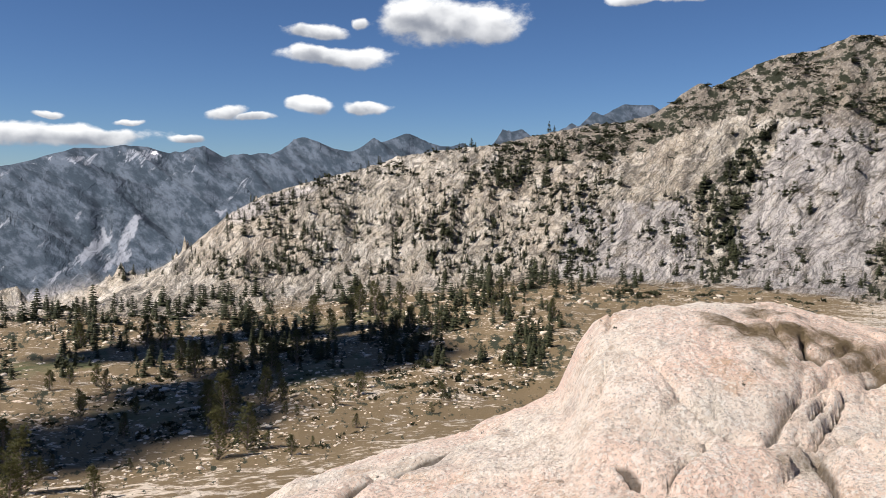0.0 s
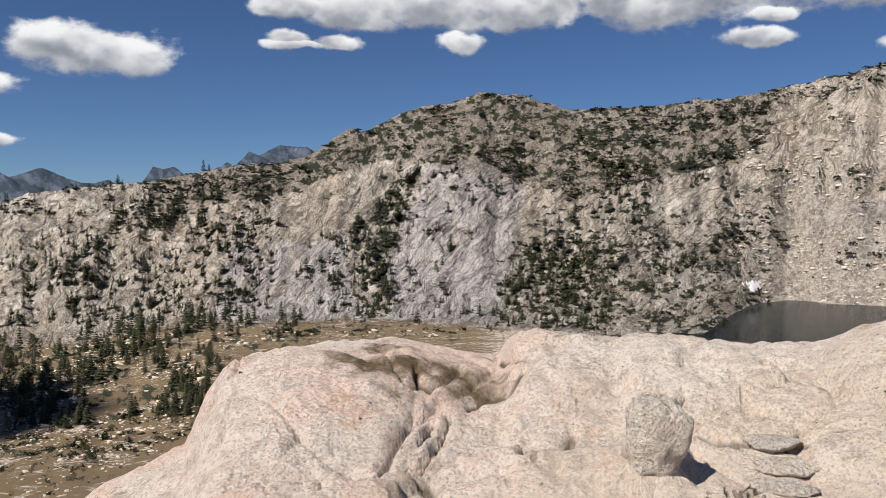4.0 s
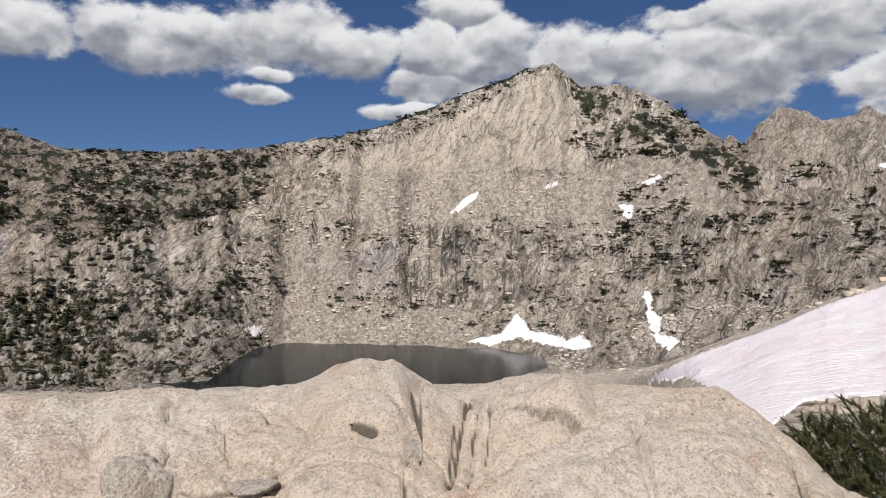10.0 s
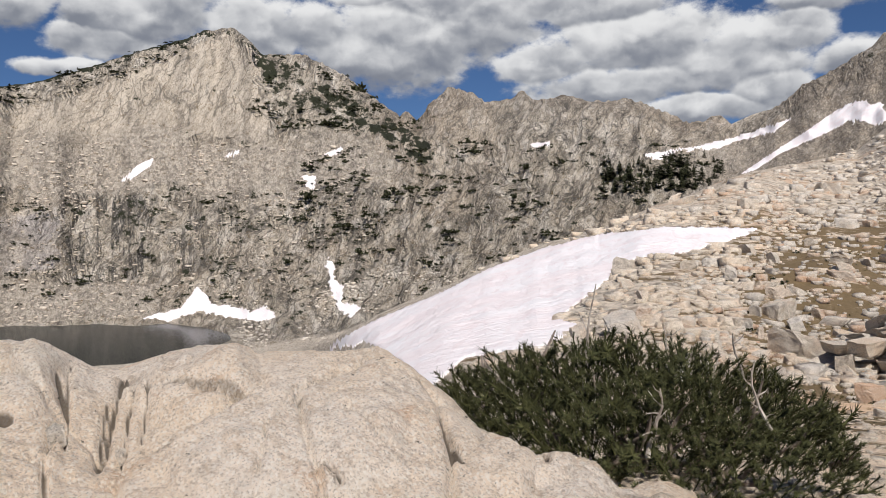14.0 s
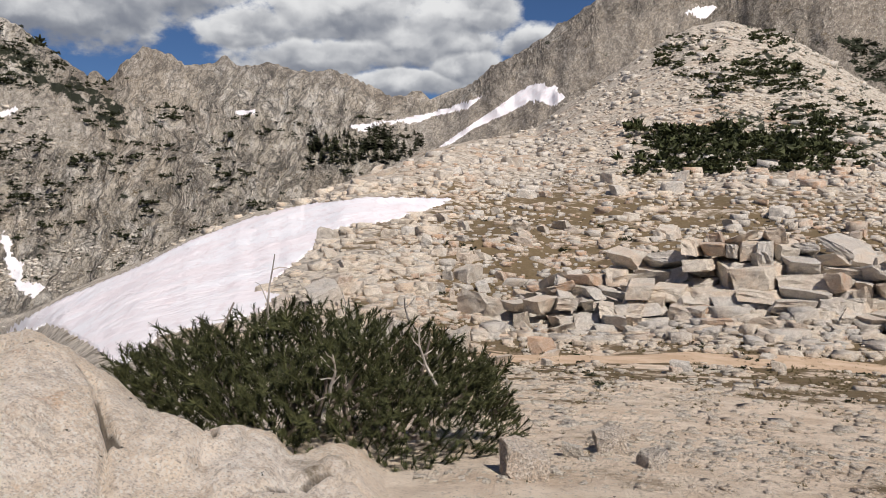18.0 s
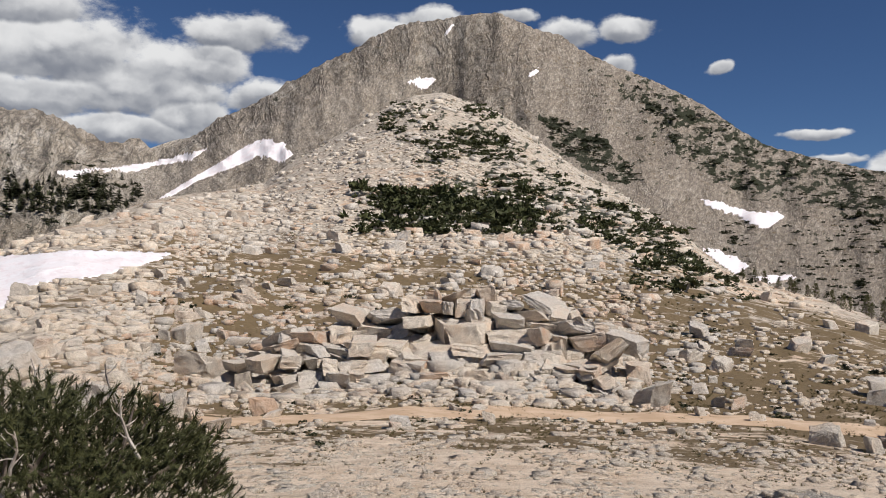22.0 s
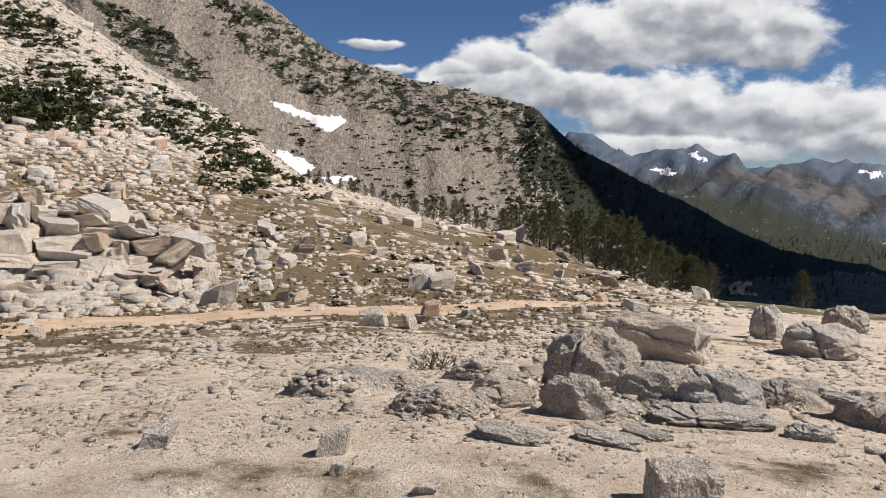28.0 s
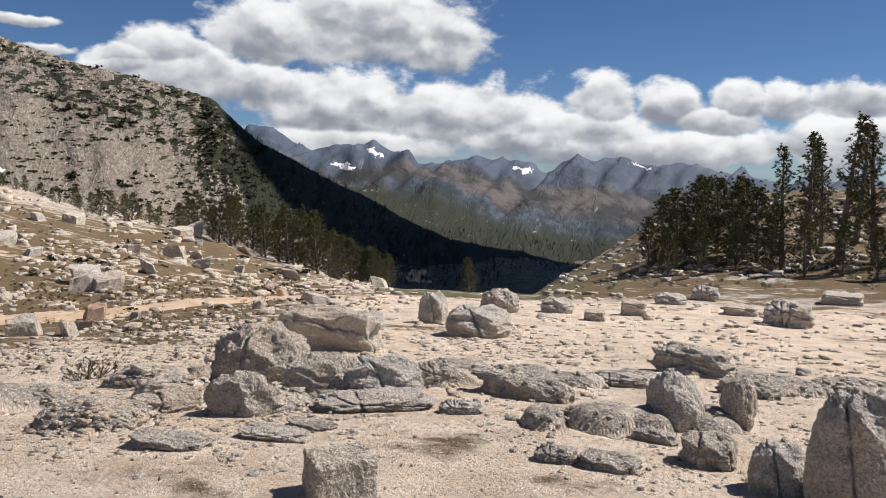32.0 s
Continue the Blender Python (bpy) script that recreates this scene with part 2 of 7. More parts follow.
def ground_material():
    m, n, _ = material("granite_and_soil")
    at = n.add("TexCoord", 3)

    def attr(name):
        return n.add("Attribute", 2, {"attribute_name": name})

    soil, scrub, scree, reach, slab, iron = (attr(k) for k in ("soil", "scrub", "scree", "reach", "slab", "iron"))
    # far rock: joints, stains and ledges metres across, laid out on the faces of the cliffs
    face = n.add("Attribute", 1, {"attribute_name": "face"})
    steep_a = n.add("VectorRotate", props={"rotation_type": "Z_AXIS"}, Vector=face, Angle=0.72)
    steep_b = n.add("VectorRotate", props={"rotation_type": "Z_AXIS"}, Vector=face, Angle=0.46)
    tilt = n.mix(attr("lean"), steep_b, steep_a)
    warp = n.vec("ADD", tilt, n.vec("MULTIPLY", n.vec("SUBTRACT", n.noise(face, 0.03, 4, out=1), (0.5, 0.5, 0.5)), (40, 30, 5)))
    broad = n.noise(face, 0.012, 6, 0.6)
    streak = n.noise(n.scaled(warp, 0.15, 0.045, 0.05), 1.0, 9, 0.70)
    patch = n.noise(n.scaled(warp, 1.0, 0.65, 0.5), 0.10, 9, 0.72)
    joint = n.add("TexVoronoi", 0, {"feature": "DISTANCE_TO_EDGE"}, Vector=n.scaled(warp, 0.06, 0.025, 0.01), Scale=1.0)
    joint2 = n.add("TexVoronoi", 0, {"feature": "DISTANCE_TO_EDGE"}, Vector=n.scaled(warp, 0.20, 0.11, 0.02), Scale=1.0)
    far = n.mix(n.step(streak, 0.36, 0.54), (0.24, 0.22, 0.19), (0.62, 0.565, 0.47))
    far = n.mix(n.step(patch, 0.50, 0.60), far, (0.86, 0.82, 0.74))
    far = n.mix(n.math("MULTIPLY", n.step(patch, 0.46, 0.40), 0.8), far, (0.085, 0.082, 0.075))
    far = n.mix(n.math("MULTIPLY", n.step(broad, 0.42, 0.68), 0.4), far, (0.56, 0.45, 0.33))
    far = n.mix(n.math("MULTIPLY", attr("wall"), n.step(n.noise(n.scaled(face, 0.22, 0.035, 0.03), 1.0, 7, 0.7), 0.49, 0.57)), far, (0.06, 0.06, 0.058))
    far = n.mix(n.math("MULTIPLY", n.step(joint, 0.028, 0.0), 0.5), far, (0.07, 0.07, 0.065))
    far = n.mix(n.math("MULTIPLY", n.step(joint2, 0.06, 0.0), 0.38), far, (0.10, 0.10, 0.09))
    ashlar = n.mix(n.step(streak, 0.36, 0.58), (0.30, 0.285, 0.29), (0.70, 0.67, 0.655))
    far = n.mix(n.math("MULTIPLY", attr("lilac"), n.step(patch, 0.36, 0.50)), far, ashlar)
    plain = n.mix(n.step(n.noise(n.scaled(tilt, 0.5, 0.12, 0.1), 1.0, 8, 0.7), 0.36, 0.62), (0.46, 0.41, 0.34), (0.68, 0.625, 0.535))
    far = n.mix(n.math("MULTIPLY", attr("smooth"), n.step(patch, 0.40, 0.48, 0.35, 0.9)), far, plain)
    rubble = n.add("TexVoronoi", 1, Vector=face, Scale=0.5)
    debris = n.mix(n.step(n.noise(face, 0.35, 9, 0.75), 0.40, 0.60), (0.31, 0.285, 0.25), (0.54, 0.495, 0.425))
    stone = n.vec("DOT_PRODUCT", rubble, (0.34, 0.33, 0.33), out=1)
    debris = n.mix(n.math("MULTIPLY", n.step(stone, 0.44, 0.28), 0.6), debris, (0.17, 0.155, 0.135))
    debris = n.mix(n.math("MULTIPLY", n.step(stone, 0.60, 0.72), 0.35), debris, (0.70, 0.66, 0.59))
    far = n.mix(scree, far, debris)
    far = n.mix(n.math("MULTIPLY", attr("brown"), n.step(n.noise(n.scaled(warp, 1.0, 0.5, 0.5), 0.05, 8, 0.7), 0.30, 0.60, 0.55, 1.0)), far, n.mix(n.step(n.noise(face, 0.4, 8, 0.75), 0.4, 0.6), (0.15, 0.128, 0.105), (0.36, 0.315, 0.26)))
    chip = n.noise(n.scaled(tilt, 1.0, 0.7, 0.6), 0.30, 10, 0.8)
    far = n.mix(n.math("MULTIPLY", n.step(chip, 0.47, 0.41), n.math("SUBTRACT", 0.5, n.math("MULTIPLY", n.math("MAXIMUM", attr("smooth"), scree), 0.3))), far, (0.085, 0.08, 0.072))
    far = n.mix(n.math("MULTIPLY", n.step(chip, 0.54, 0.61), 0.28), far, (0.84, 0.79, 0.71))
    fleck = n.noise(n.scaled(tilt, 1.0, 0.55, 0.6), 1.1, 6, 0.8)
    far = n.mix(n.math("MULTIPLY", n.step(fleck, 0.47, 0.38), 0.62), far, (0.10, 0.095, 0.085))
    far = n.mix(n.math("MULTIPLY", n.step(fleck, 0.54, 0.62), 0.5), far, (0.90, 0.86, 0.78))
    bed_at = n.vec("ADD", tilt, n.vec("MULTIPLY", n.vec("SUBTRACT", n.noise(face, 0.05, 4, out=1), (0.5, 0.5, 0.5)), (9, 9, 3)))
    bed = n.noise(n.scaled(bed_at, 0.42, 0.045, 0.05), 1.0, 6, 0.72)
    firm = n.math("MULTIPLY", n.math("SUBTRACT", 1.0, n.math("MAXIMUM", scree, attr("brown")), clamp=True), n.math("ADD", 0.45, n.math("MULTIPLY", attr("lean"), 0.35)))
    firm = n.math("MULTIPLY", firm, n.step(n.noise(face, 0.02, 4, 0.6), 0.40, 0.58, 0.35, 1.0))
    far = n.mix(n.math("MULTIPLY", n.math("MULTIPLY", n.step(bed, 0.475, 0.40), 0.7), firm), far, (0.10, 0.095, 0.088))
    far = n.mix(n.math("MULTIPLY", n.math("MULTIPLY", n.step(bed, 0.53, 0.60), 0.6), firm), far, (0.80, 0.765, 0.70))
    split_a = n.add("TexVoronoi", 0, {"feature": "DISTANCE_TO_EDGE"}, Vector=n.scaled(warp, 0.16, 0.028, 0.02), Scale=1.0)
    far = n.mix(n.math("MULTIPLY", n.step(split_a, 0.05, 0.0), n.math("SUBTRACT", 0.6, n.math("MULTIPLY", scree, 0.6))), far, (0.09, 0.088, 0.08))
    far = n.mix(1.0, far, (0.91, 0.885, 0.85), "MULTIPLY")
    # middle: blocks and gravel about a metre across
    mid_a, mid_b = n.noise(at, 1.3, 8, 0.7), n.noise(at, 0.22, 6, 0.6)
    block = n.add("TexVoronoi", 0, {"feature": "DISTANCE_TO_EDGE"}, Vector=n.vec("ADD", at, n.vec("MULTIPLY", n.noise(at, 1.4, 3, out=1), (0.5, 0.5, 0.5))), Scale=1.1)
    mid = n.mix(n.step(mid_a, 0.36, 0.60), (0.27, 0.235, 0.19), (0.66, 0.59, 0.49))
    mid = n.mix(n.math("MULTIPLY", n.step(block, 0.05, 0.0), 0.3), mid, (0.12, 0.11, 0.09))
    mid = n.mix(n.math("MULTIPLY", n.step(mid_b, 0.46, 0.62), iron), mid, (0.46, 0.27, 0.15))
    # near: weathered slab with coarse crystals
    speck, pock = n.noise(at, 70.0, 3, 0.7), n.noise(at, 9.0, 6, 0.65)
    wash = n.noise(at, 0.55, 5, 0.6)
    near = n.mix(n.step(pock, 0.34, 0.54), (0.70, 0.58, 0.455), (0.94, 0.83, 0.70))
    near = n.mix(n.math("MULTIPLY", n.step(wash, 0.40, 0.56), 0.8), near, n.mix(attr("pink"), (0.86, 0.70, 0.52), (0.93, 0.67, 0.53)))
    near = n.mix(n.step(n.noise(at, 0.9, 6, 0.65), 0.54, 0.66, 0.0, 0.6), near, (0.80, 0.745, 0.64))
    near = n.mix(n.math("MULTIPLY", n.step(n.noise(at, 2.6, 8, 0.7), 0.58, 0.66), 0.5), near, (0.46, 0.39, 0.32))
    near = n.mix(n.math("MULTIPLY", n.step(n.noise(at, 1.7, 7, 0.65), 0.57, 0.68), 0.65), near, (0.62, 0.38, 0.20))
    near = n.mix(n.math("MULTIPLY", n.step(speck, 0.56, 0.63), 0.55), near, (0.27, 0.235, 0.205))
    near = n.mix(n.math("MULTIPLY", n.step(speck, 0.45, 0.37), 0.55), near, (0.90, 0.86, 0.79))
    near = n.mix(n.math("MULTIPLY", attr("bare"), n.step(n.noise(at, 3.0, 8, 0.7), 0.36, 0.56)), near, (0.33, 0.305, 0.265))
    near = n.mix(n.math("MULTIPLY", n.step(n.noise(at, 22.0, 5, 0.7), 0.62, 0.70), 0.55), near, (0.30, 0.25, 0.20))
    crystal = n.vec("DOT_PRODUCT", n.add("TexVoronoi", 1, Vector=at, Scale=80.0), (0.34, 0.33, 0.33), out=1)
    coarse = n.noise(at, 24.0, 6, 0.78)
    near = n.mix(n.math("MULTIPLY", n.step(crystal, 0.40, 0.28), 0.32), near, (0.36, 0.29, 0.23))
    near = n.mix(n.math("MULTIPLY", n.step(crystal, 0.56, 0.72), 0.5), near, (0.96, 0.92, 0.84))
    near = n.mix(n.math("MULTIPLY", n.step(coarse, 0.43, 0.35), 0.34), near, (0.40, 0.31, 0.24))
    # darkens fissures and creases in the base colour, and draws the knob's shadow
    near = n.mix(n.math("MULTIPLY", n.step(attr("groove_shade"), 0.30, 0.62), 0.85), near, (0.10, 0.08, 0.06))
    # sand and gravel
    grit, lump = n.noise(at, 30.0, 6, 0.8), n.noise(at, 2.2, 7, 0.65)
    sand = n.mix(n.step(lump, 0.34, 0.64), (0.72, 0.565, 0.41), (0.93, 0.785, 0.62))
    sand = n.mix(n.math("MULTIPLY", n.step(grit, 0.54, 0.64), 0.5), sand, (0.90, 0.83, 0.72))
    sand = n.mix(n.math("MULTIPLY", n.step(grit, 0.45, 0.38), 0.5), sand, (0.27, 0.20, 0.14))
    sand = n.mix(n.math("MULTIPLY", n.step(n.noise(at, 11.0, 6, 0.7), 0.55, 0.66), 0.45), sand, (0.40, 0.30, 0.21))
    turf = n.mix(n.noise(at, 5.0, 5, 0.7), (0.085, 0.065, 0.032), (0.27, 0.195, 0.11))
    rock = n.mix(reach, n.mix(slab, mid, near), far)
    col = n.mix(soil, rock, sand)
    col = n.mix(n.math("MULTIPLY", n.step(n.math("ADD", n.math("MULTIPLY", n.noise(at, 0.75, 7, 0.68), 0.6), n.math("ADD", n.math("MULTIPLY", n.noise(at, 0.14, 5, 0.6), 0.4), n.math("MULTIPLY", attr("turf"), 0.15))), 0.55, 0.62), 1.0), col, turf)
    green = n.mix(n.noise(at, 0.6, 5, 0.7), (0.016, 0.021, 0.012), (0.05, 0.054, 0.03))
    cover_at = n.noise(n.scaled(face, 0.13, 0.17, 0.1), 1.0, 9, 0.72)
    col = n.mix(n.step(n.math("ADD", cover_at, n.math("MULTIPLY", scrub, 0.30)), 0.64, 0.68), col, green)
    meadow = n.mix(n.step(n.noise(at, 0.09, 7, 0.65), 0.36, 0.62), (0.075, 0.085, 0.034), (0.20, 0.16, 0.09))
    col = n.mix(n.math("MULTIPLY", attr("meadow"), n.step(n.noise(at, 0.3, 6, 0.7), 0.34, 0.5)), col, meadow)
    # far forest and bald rock, the blue of distance haze mixed into their colour
    hazy_woods = n.mix(n.step(n.noise(n.scaled(tilt, 1.0, 1.6, 0.4), 0.09, 9, 0.72), 0.42, 0.62), (0.030, 0.046, 0.064), (0.10, 0.125, 0.16))
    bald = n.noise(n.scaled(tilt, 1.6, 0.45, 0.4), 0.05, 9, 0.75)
    hazy_woods = n.mix(n.step(n.math("ADD", bald, n.math("MULTIPLY", attr("lilac"), 0.14)), 0.60, 0.68), hazy_woods, (0.30, 0.32, 0.36))
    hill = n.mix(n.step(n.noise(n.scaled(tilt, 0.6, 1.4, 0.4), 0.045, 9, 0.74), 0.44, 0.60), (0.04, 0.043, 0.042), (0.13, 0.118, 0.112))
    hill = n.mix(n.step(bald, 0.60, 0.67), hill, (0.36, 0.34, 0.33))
    hazy_woods = n.mix(attr("hill"), hazy_woods, hill)
    # farthest crests: blue air haze put into the base colour
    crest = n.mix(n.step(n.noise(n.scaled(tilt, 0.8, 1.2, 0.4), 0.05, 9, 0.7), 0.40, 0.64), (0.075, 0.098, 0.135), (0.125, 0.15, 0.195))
    hazy_woods = n.mix(attr("range"), hazy_woods, crest)
    col = n.mix(attr("hazy_woods"), col, hazy_woods)
    plug(m, "Base Color", col)
    plug(m, "Roughness", 0.95)
    plug(m, "Specular IOR Level", 0.25)
    far_high = n.math("ADD", n.math("MULTIPLY", streak, 9.0), n.math("ADD", n.math("MULTIPLY", patch, 9.0), n.math("MULTIPLY", n.math("MINIMUM", joint, 0.06), 30.0)))
    far_high = n.math("MULTIPLY", far_high, n.math("SUBTRACT", 1.0, n.math("MULTIPLY", n.math("MAXIMUM", scree, attr("smooth")), 0.7)))
    far_high = n.math("ADD", far_high, n.math("MULTIPLY", n.noise(face, 0.45, 6, 0.75), 3.0))
    mid_high = n.math("ADD", n.math("MULTIPLY", mid_a, 0.35), n.math("MULTIPLY", n.noise(at, 6.0, 5, 0.7), 0.10))
    near_high = n.math("ADD", n.math("MULTIPLY", n.add("Mix", props={"data_type": "FLOAT"}, i0=soil, i2=pock, i3=lump), 0.07), n.math("ADD", n.math("ADD", n.math("MULTIPLY", speck, 0.016), n.math("MULTIPLY", coarse, 0.065)), n.math("MULTIPLY", grit, 0.02)))
    high = n.add("Mix", props={"data_type": "FLOAT"}, i0=reach, i2=n.add("Mix", props={"data_type": "FLOAT"}, i0=n.math("MAXIMUM", slab, soil), i2=mid_high, i3=near_high), i3=far_high)
    plug(m, "Normal", n.add("Bump", Height=high, Strength=0.85, Distance=1.0))
    return m


def water_material():
    m, n, _ = material("lake_water")
    at = n.add("TexCoord", 3)
    plug(m, "Base Color", (0.012, 0.018, 0.02, 1))
    plug(m, "Roughness", 0.14)
    plug(m, "Specular IOR Level", 0.22)
    plug(m, "IOR", 1.11)
    plug(m, "Normal", n.add("Bump", Height=n.noise(n.scaled(at, 1, 1, 1), 0.7, 5, 0.6), Strength=0.25, Distance=0.12))
    return m


def snow_material():
    m, n, _ = material("old_snow")
    at = n.add("TexCoord", 3)
    cups = n.noise(n.scaled(at, 1.0, 0.45, 1.0), 2.1, 6, 0.65)
    col = n.mix(n.step(n.noise(at, 0.12, 7, 0.65), 0.40, 0.64), (0.91, 0.90, 0.92), (0.90, 0.83, 0.84))
    runnel = n.noise(n.scaled(at, 0.35, 1.6, 1.0), 1.1, 7, 0.7)
    col = n.mix(n.math("MULTIPLY", n.step(runnel, 0.50, 0.36), 0.5), col, (0.80, 0.70, 0.71))
    col = n.mix(n.math("MULTIPLY", n.step(cups, 0.48, 0.34), 0.3), col, (0.74, 0.68, 0.69))
    plug(m, "Base Color", col)
    plug(m, "Roughness", 0.7)
    plug(m, "Normal", n.add("Bump", Height=n.math("MULTIPLY", cups, 0.5), Strength=0.6, Distance=1.0))
    return m


def leaf_material(name, dark, light, scale):
    m, n, _ = material(name)
    at = n.add("TexCoord", 3)
    rnd = n.add("NewGeometry", 8)
    col = n.mix(n.math("ADD", n.math("MULTIPLY", rnd, 0.6), n.math("MULTIPLY", n.noise(at, scale, 4, 0.7), 0.5)), dark, light)
    plug(m, "Base Color", col)
    plug(m, "Roughness", 0.75)
    plug(m, "Specular IOR Level", 0.3)
    return m


def wood_material(name, dark, light):
    m, n, _ = material(name)
    at = n.add("TexCoord", 3)
    plug(m, "Base Color", n.mix(n.step(n.noise(n.scaled(at, 30, 30, 6), 1.0, 6, 0.7), 0.35, 0.65), dark, light))
    plug(m, "Roughness", 0.85)
    return m


def trail_material():
    m, n, _ = material("trodden_sand")
    at = n.add("TexCoord", 3)
    grit = n.noise(at, 30.0, 5, 0.75)
    col = n.mix(n.step(n.noise(at, 1.3, 6, 0.6), 0.36, 0.64), (0.50, 0.355, 0.23), (0.62, 0.47, 0.33))
    col = n.mix(n.math("MULTIPLY", n.step(grit, 0.42, 0.34), 0.4), col, (0.26, 0.18, 0.12))
    plug(m, "Base Color", col)
    plug(m, "Roughness", 0.95)
    plug(m, "Normal", n.add("Bump", Height=n.math("MULTIPLY", grit, 0.02), Strength=0.7, Distance=1.0))
    return m


GROUND, TRAIL = ground_material(), trail_material()
WATER, SNOW = water_material(), snow_material()
SLABROCK = granite("slab_granite", (0.84, 0.77, 0.66), (0.66, 0.58, 0.47), (0.80, 0.67, 0.52), lichen=0.1)
CHALKY = granite("whitish_granite", (0.88, 0.785, 0.645), (0.64, 0.55, 0.43), (0.80, 0.63, 0.46), lichen=0.08)
PALE = granite("pale_granite", (0.80, 0.73, 0.62), (0.58, 0.52, 0.43), (0.74, 0.60, 0.46), lichen=0.2)
WORN = granite("weathered_granite", (0.70, 0.63, 0.525), (0.43, 0.38, 0.31), (0.64, 0.53, 0.41), lichen=0.5)
GREY = granite("grey_granite", (0.76, 0.71, 0.63), (0.52, 0.48, 0.42), (0.70, 0.61, 0.50), lichen=0.3)
RUST = granite("rusty_granite", (0.74, 0.63, 0.51), (0.52, 0.41, 0.31), (0.66, 0.42, 0.26), lichen=0.2)
PINE = leaf_material("pine_needles", (0.009, 0.013, 0.006), (0.095, 0.10, 0.034), 3.5)
PINE_BOUGH = leaf_material("pine_boughs", (0.028, 0.035, 0.014), (0.19, 0.185, 0.068), 2.0)
SCRUB = leaf_material("scrub_leaves", (0.012, 0.017, 0.008), (0.062, 0.066, 0.028), 0.5)
MAT_PINE = leaf_material("mat_of_dwarf_pine", (0.016, 0.023, 0.009), (0.085, 0.095, 0.034), 0.6)
GRASS = leaf_material("dry_sedge", (0.06, 0.055, 0.022), (0.24, 0.19, 0.09), 3.0)
BARK = wood_material("pine_bark", (0.13, 0.10, 0.08), (0.30, 0.25, 0.21))
DEADWOOD = wood_material("bleached_deadwood", (0.30, 0.26, 0.22), (0.55, 0.50, 0.44))

# ---- land form ----
BAYS = [0, 0, 0, 0, 0.02, 0.06, 0.08, 0.03, 0.09, 0.08, 0.14, 0.04, 0]


def lerp(az, rows, k=1):
    rows = sorted(rows)
    ends, values = [r[0] for r in rows], [r[k] for r in rows]
    if len(rows) > 30:
        return np.interp(az, ends, values)
    return sum(np.interp(az + d, ends, values) for d in (-1.5, -0.75, 0, 0.75, 1.5)) / 5 if len(rows[0]) == 3 or len(rows) < 17 else np.interp(az, ends, values)


def grad_noise(x, y, z, seed=0):
    """Smooth 3D gradient noise, about -1 to 1, on arrays."""
    xi, yi, zi = (np.floor(v).astype(np.int64) for v in (x, y, z))
    xf, yf, zf = x - xi, y - yi, z - zi
    u, v, w = (f * f * f * (f * (f * 6 - 15) + 10) for f in (xf, yf, zf))
    total = 0.0
    for dx in (0, 1):
        for dy in (0, 1):
            for dz in (0, 1):
                h = ((xi + dx) * 374761393 + (yi + dy) * 668265263 + (zi + dz) * 2147483647 + seed * 1274126177) & 0xFFFFFFFF
                h = ((h ^ (h >> 13)) * 1274126177) & 0xFFFFFFFF
                h ^= h >> 16
                g = ((h & 255) / 127.5 - 1) * (xf - dx) + ((h >> 8 & 255) / 127.5 - 1) * (yf - dy) + ((h >> 16 & 255) / 127.5 - 1) * (zf - dz)
                total = total + g * (u if dx else 1 - u) * (v if dy else 1 - v) * (w if dz else 1 - w)
    return total


# Crests seen from the station: bearing and angle above the level, in degrees.
SLAB_RIM = [(-35, -28), (-16, -24), (-12.9, -20.7), (-11.5, -20), (-6.3, -18.8), (0.7, -17.2), (4.8, -15.6), (6.6, -14.6), (7.4, -13), (8.1, -11.4),
            (9.1, -10), (11.1, -9.2), (14.5, -8.7), (20.1, -8.4), (23.5, -9), (27.1, -9.6), (28.3, -8.3), (29.9, -7.9), (34.7, -8.8),
            (35.9, -8.2), (38.7, -7.9), (42.6, -8.4), (47.9, -8.1), (51.1, -6.6), (53.5, -6.5), (56.8, -8.3), (58.1, -8.6), (60.8, -7.8),
            (65.3, -7.2), (66.7, -7.9), (74.8, -7.8), (76.7, -8.8), (78.9, -10.5), (82.2, -13.4), (84, -14.1), (85.2, -15.2), (87.5, -14.6), (89.6, -15.3), (90.8, -16.4), (93.5, -15.8), (95.5, -16.4),
            (97.2, -17.6), (104, -15.5), (112, -14.6), (205, -14)]
NORTH_CREST = [(-35, -8), (-27.1, -8.4), (-23.6, -8.8), (-18.8, -5.8), (-15, -2.8), (-11.2, -1.1), (-7.3, 0.1), (-3.3, 1.05), (-1, 1.45),
               (2.6, 1.73), (5.4, 2.24), (8.5, 2.8), (12.4, 3.35), (14.6, 4.1), (16.1, 5), (17.5, 6), (18.2, 5.7), (21.3, 7.1), (22.9, 7.6),
               (24.5, 7.8), (26.4, 8.7), (29.2, 8.4), (30.8, 7.8), (33.2, 7.2), (35.6, 7.4), (38.7, 7.2), (44.5, 7.9), (49.6, 8.7)]
LAKE_PEAK = [(50.3, 8.5), (53.4, 9.5), (58, 11.25), (60, 12.1), (63.8, 13.65), (65.8, 13.9), (66.8, 13.2), (67.7, 12.3), (70.5, 12.2), (73.4, 11.1),
             (75.1, 9.95), (77.2, 8.4), (77.6, 8.8), (78.5, 8.0), (79.3, 9.1), (80.7, 10.25), (82.5, 9.7), (83.3, 9.1), (85.1, 9.4), (85.9, 10), (86.5, 9.3),
             (88.9, 9.4), (90.8, 9), (93.1, 9), (95, 8.4), (96.8, 7.5), (100.1, 7.3)]
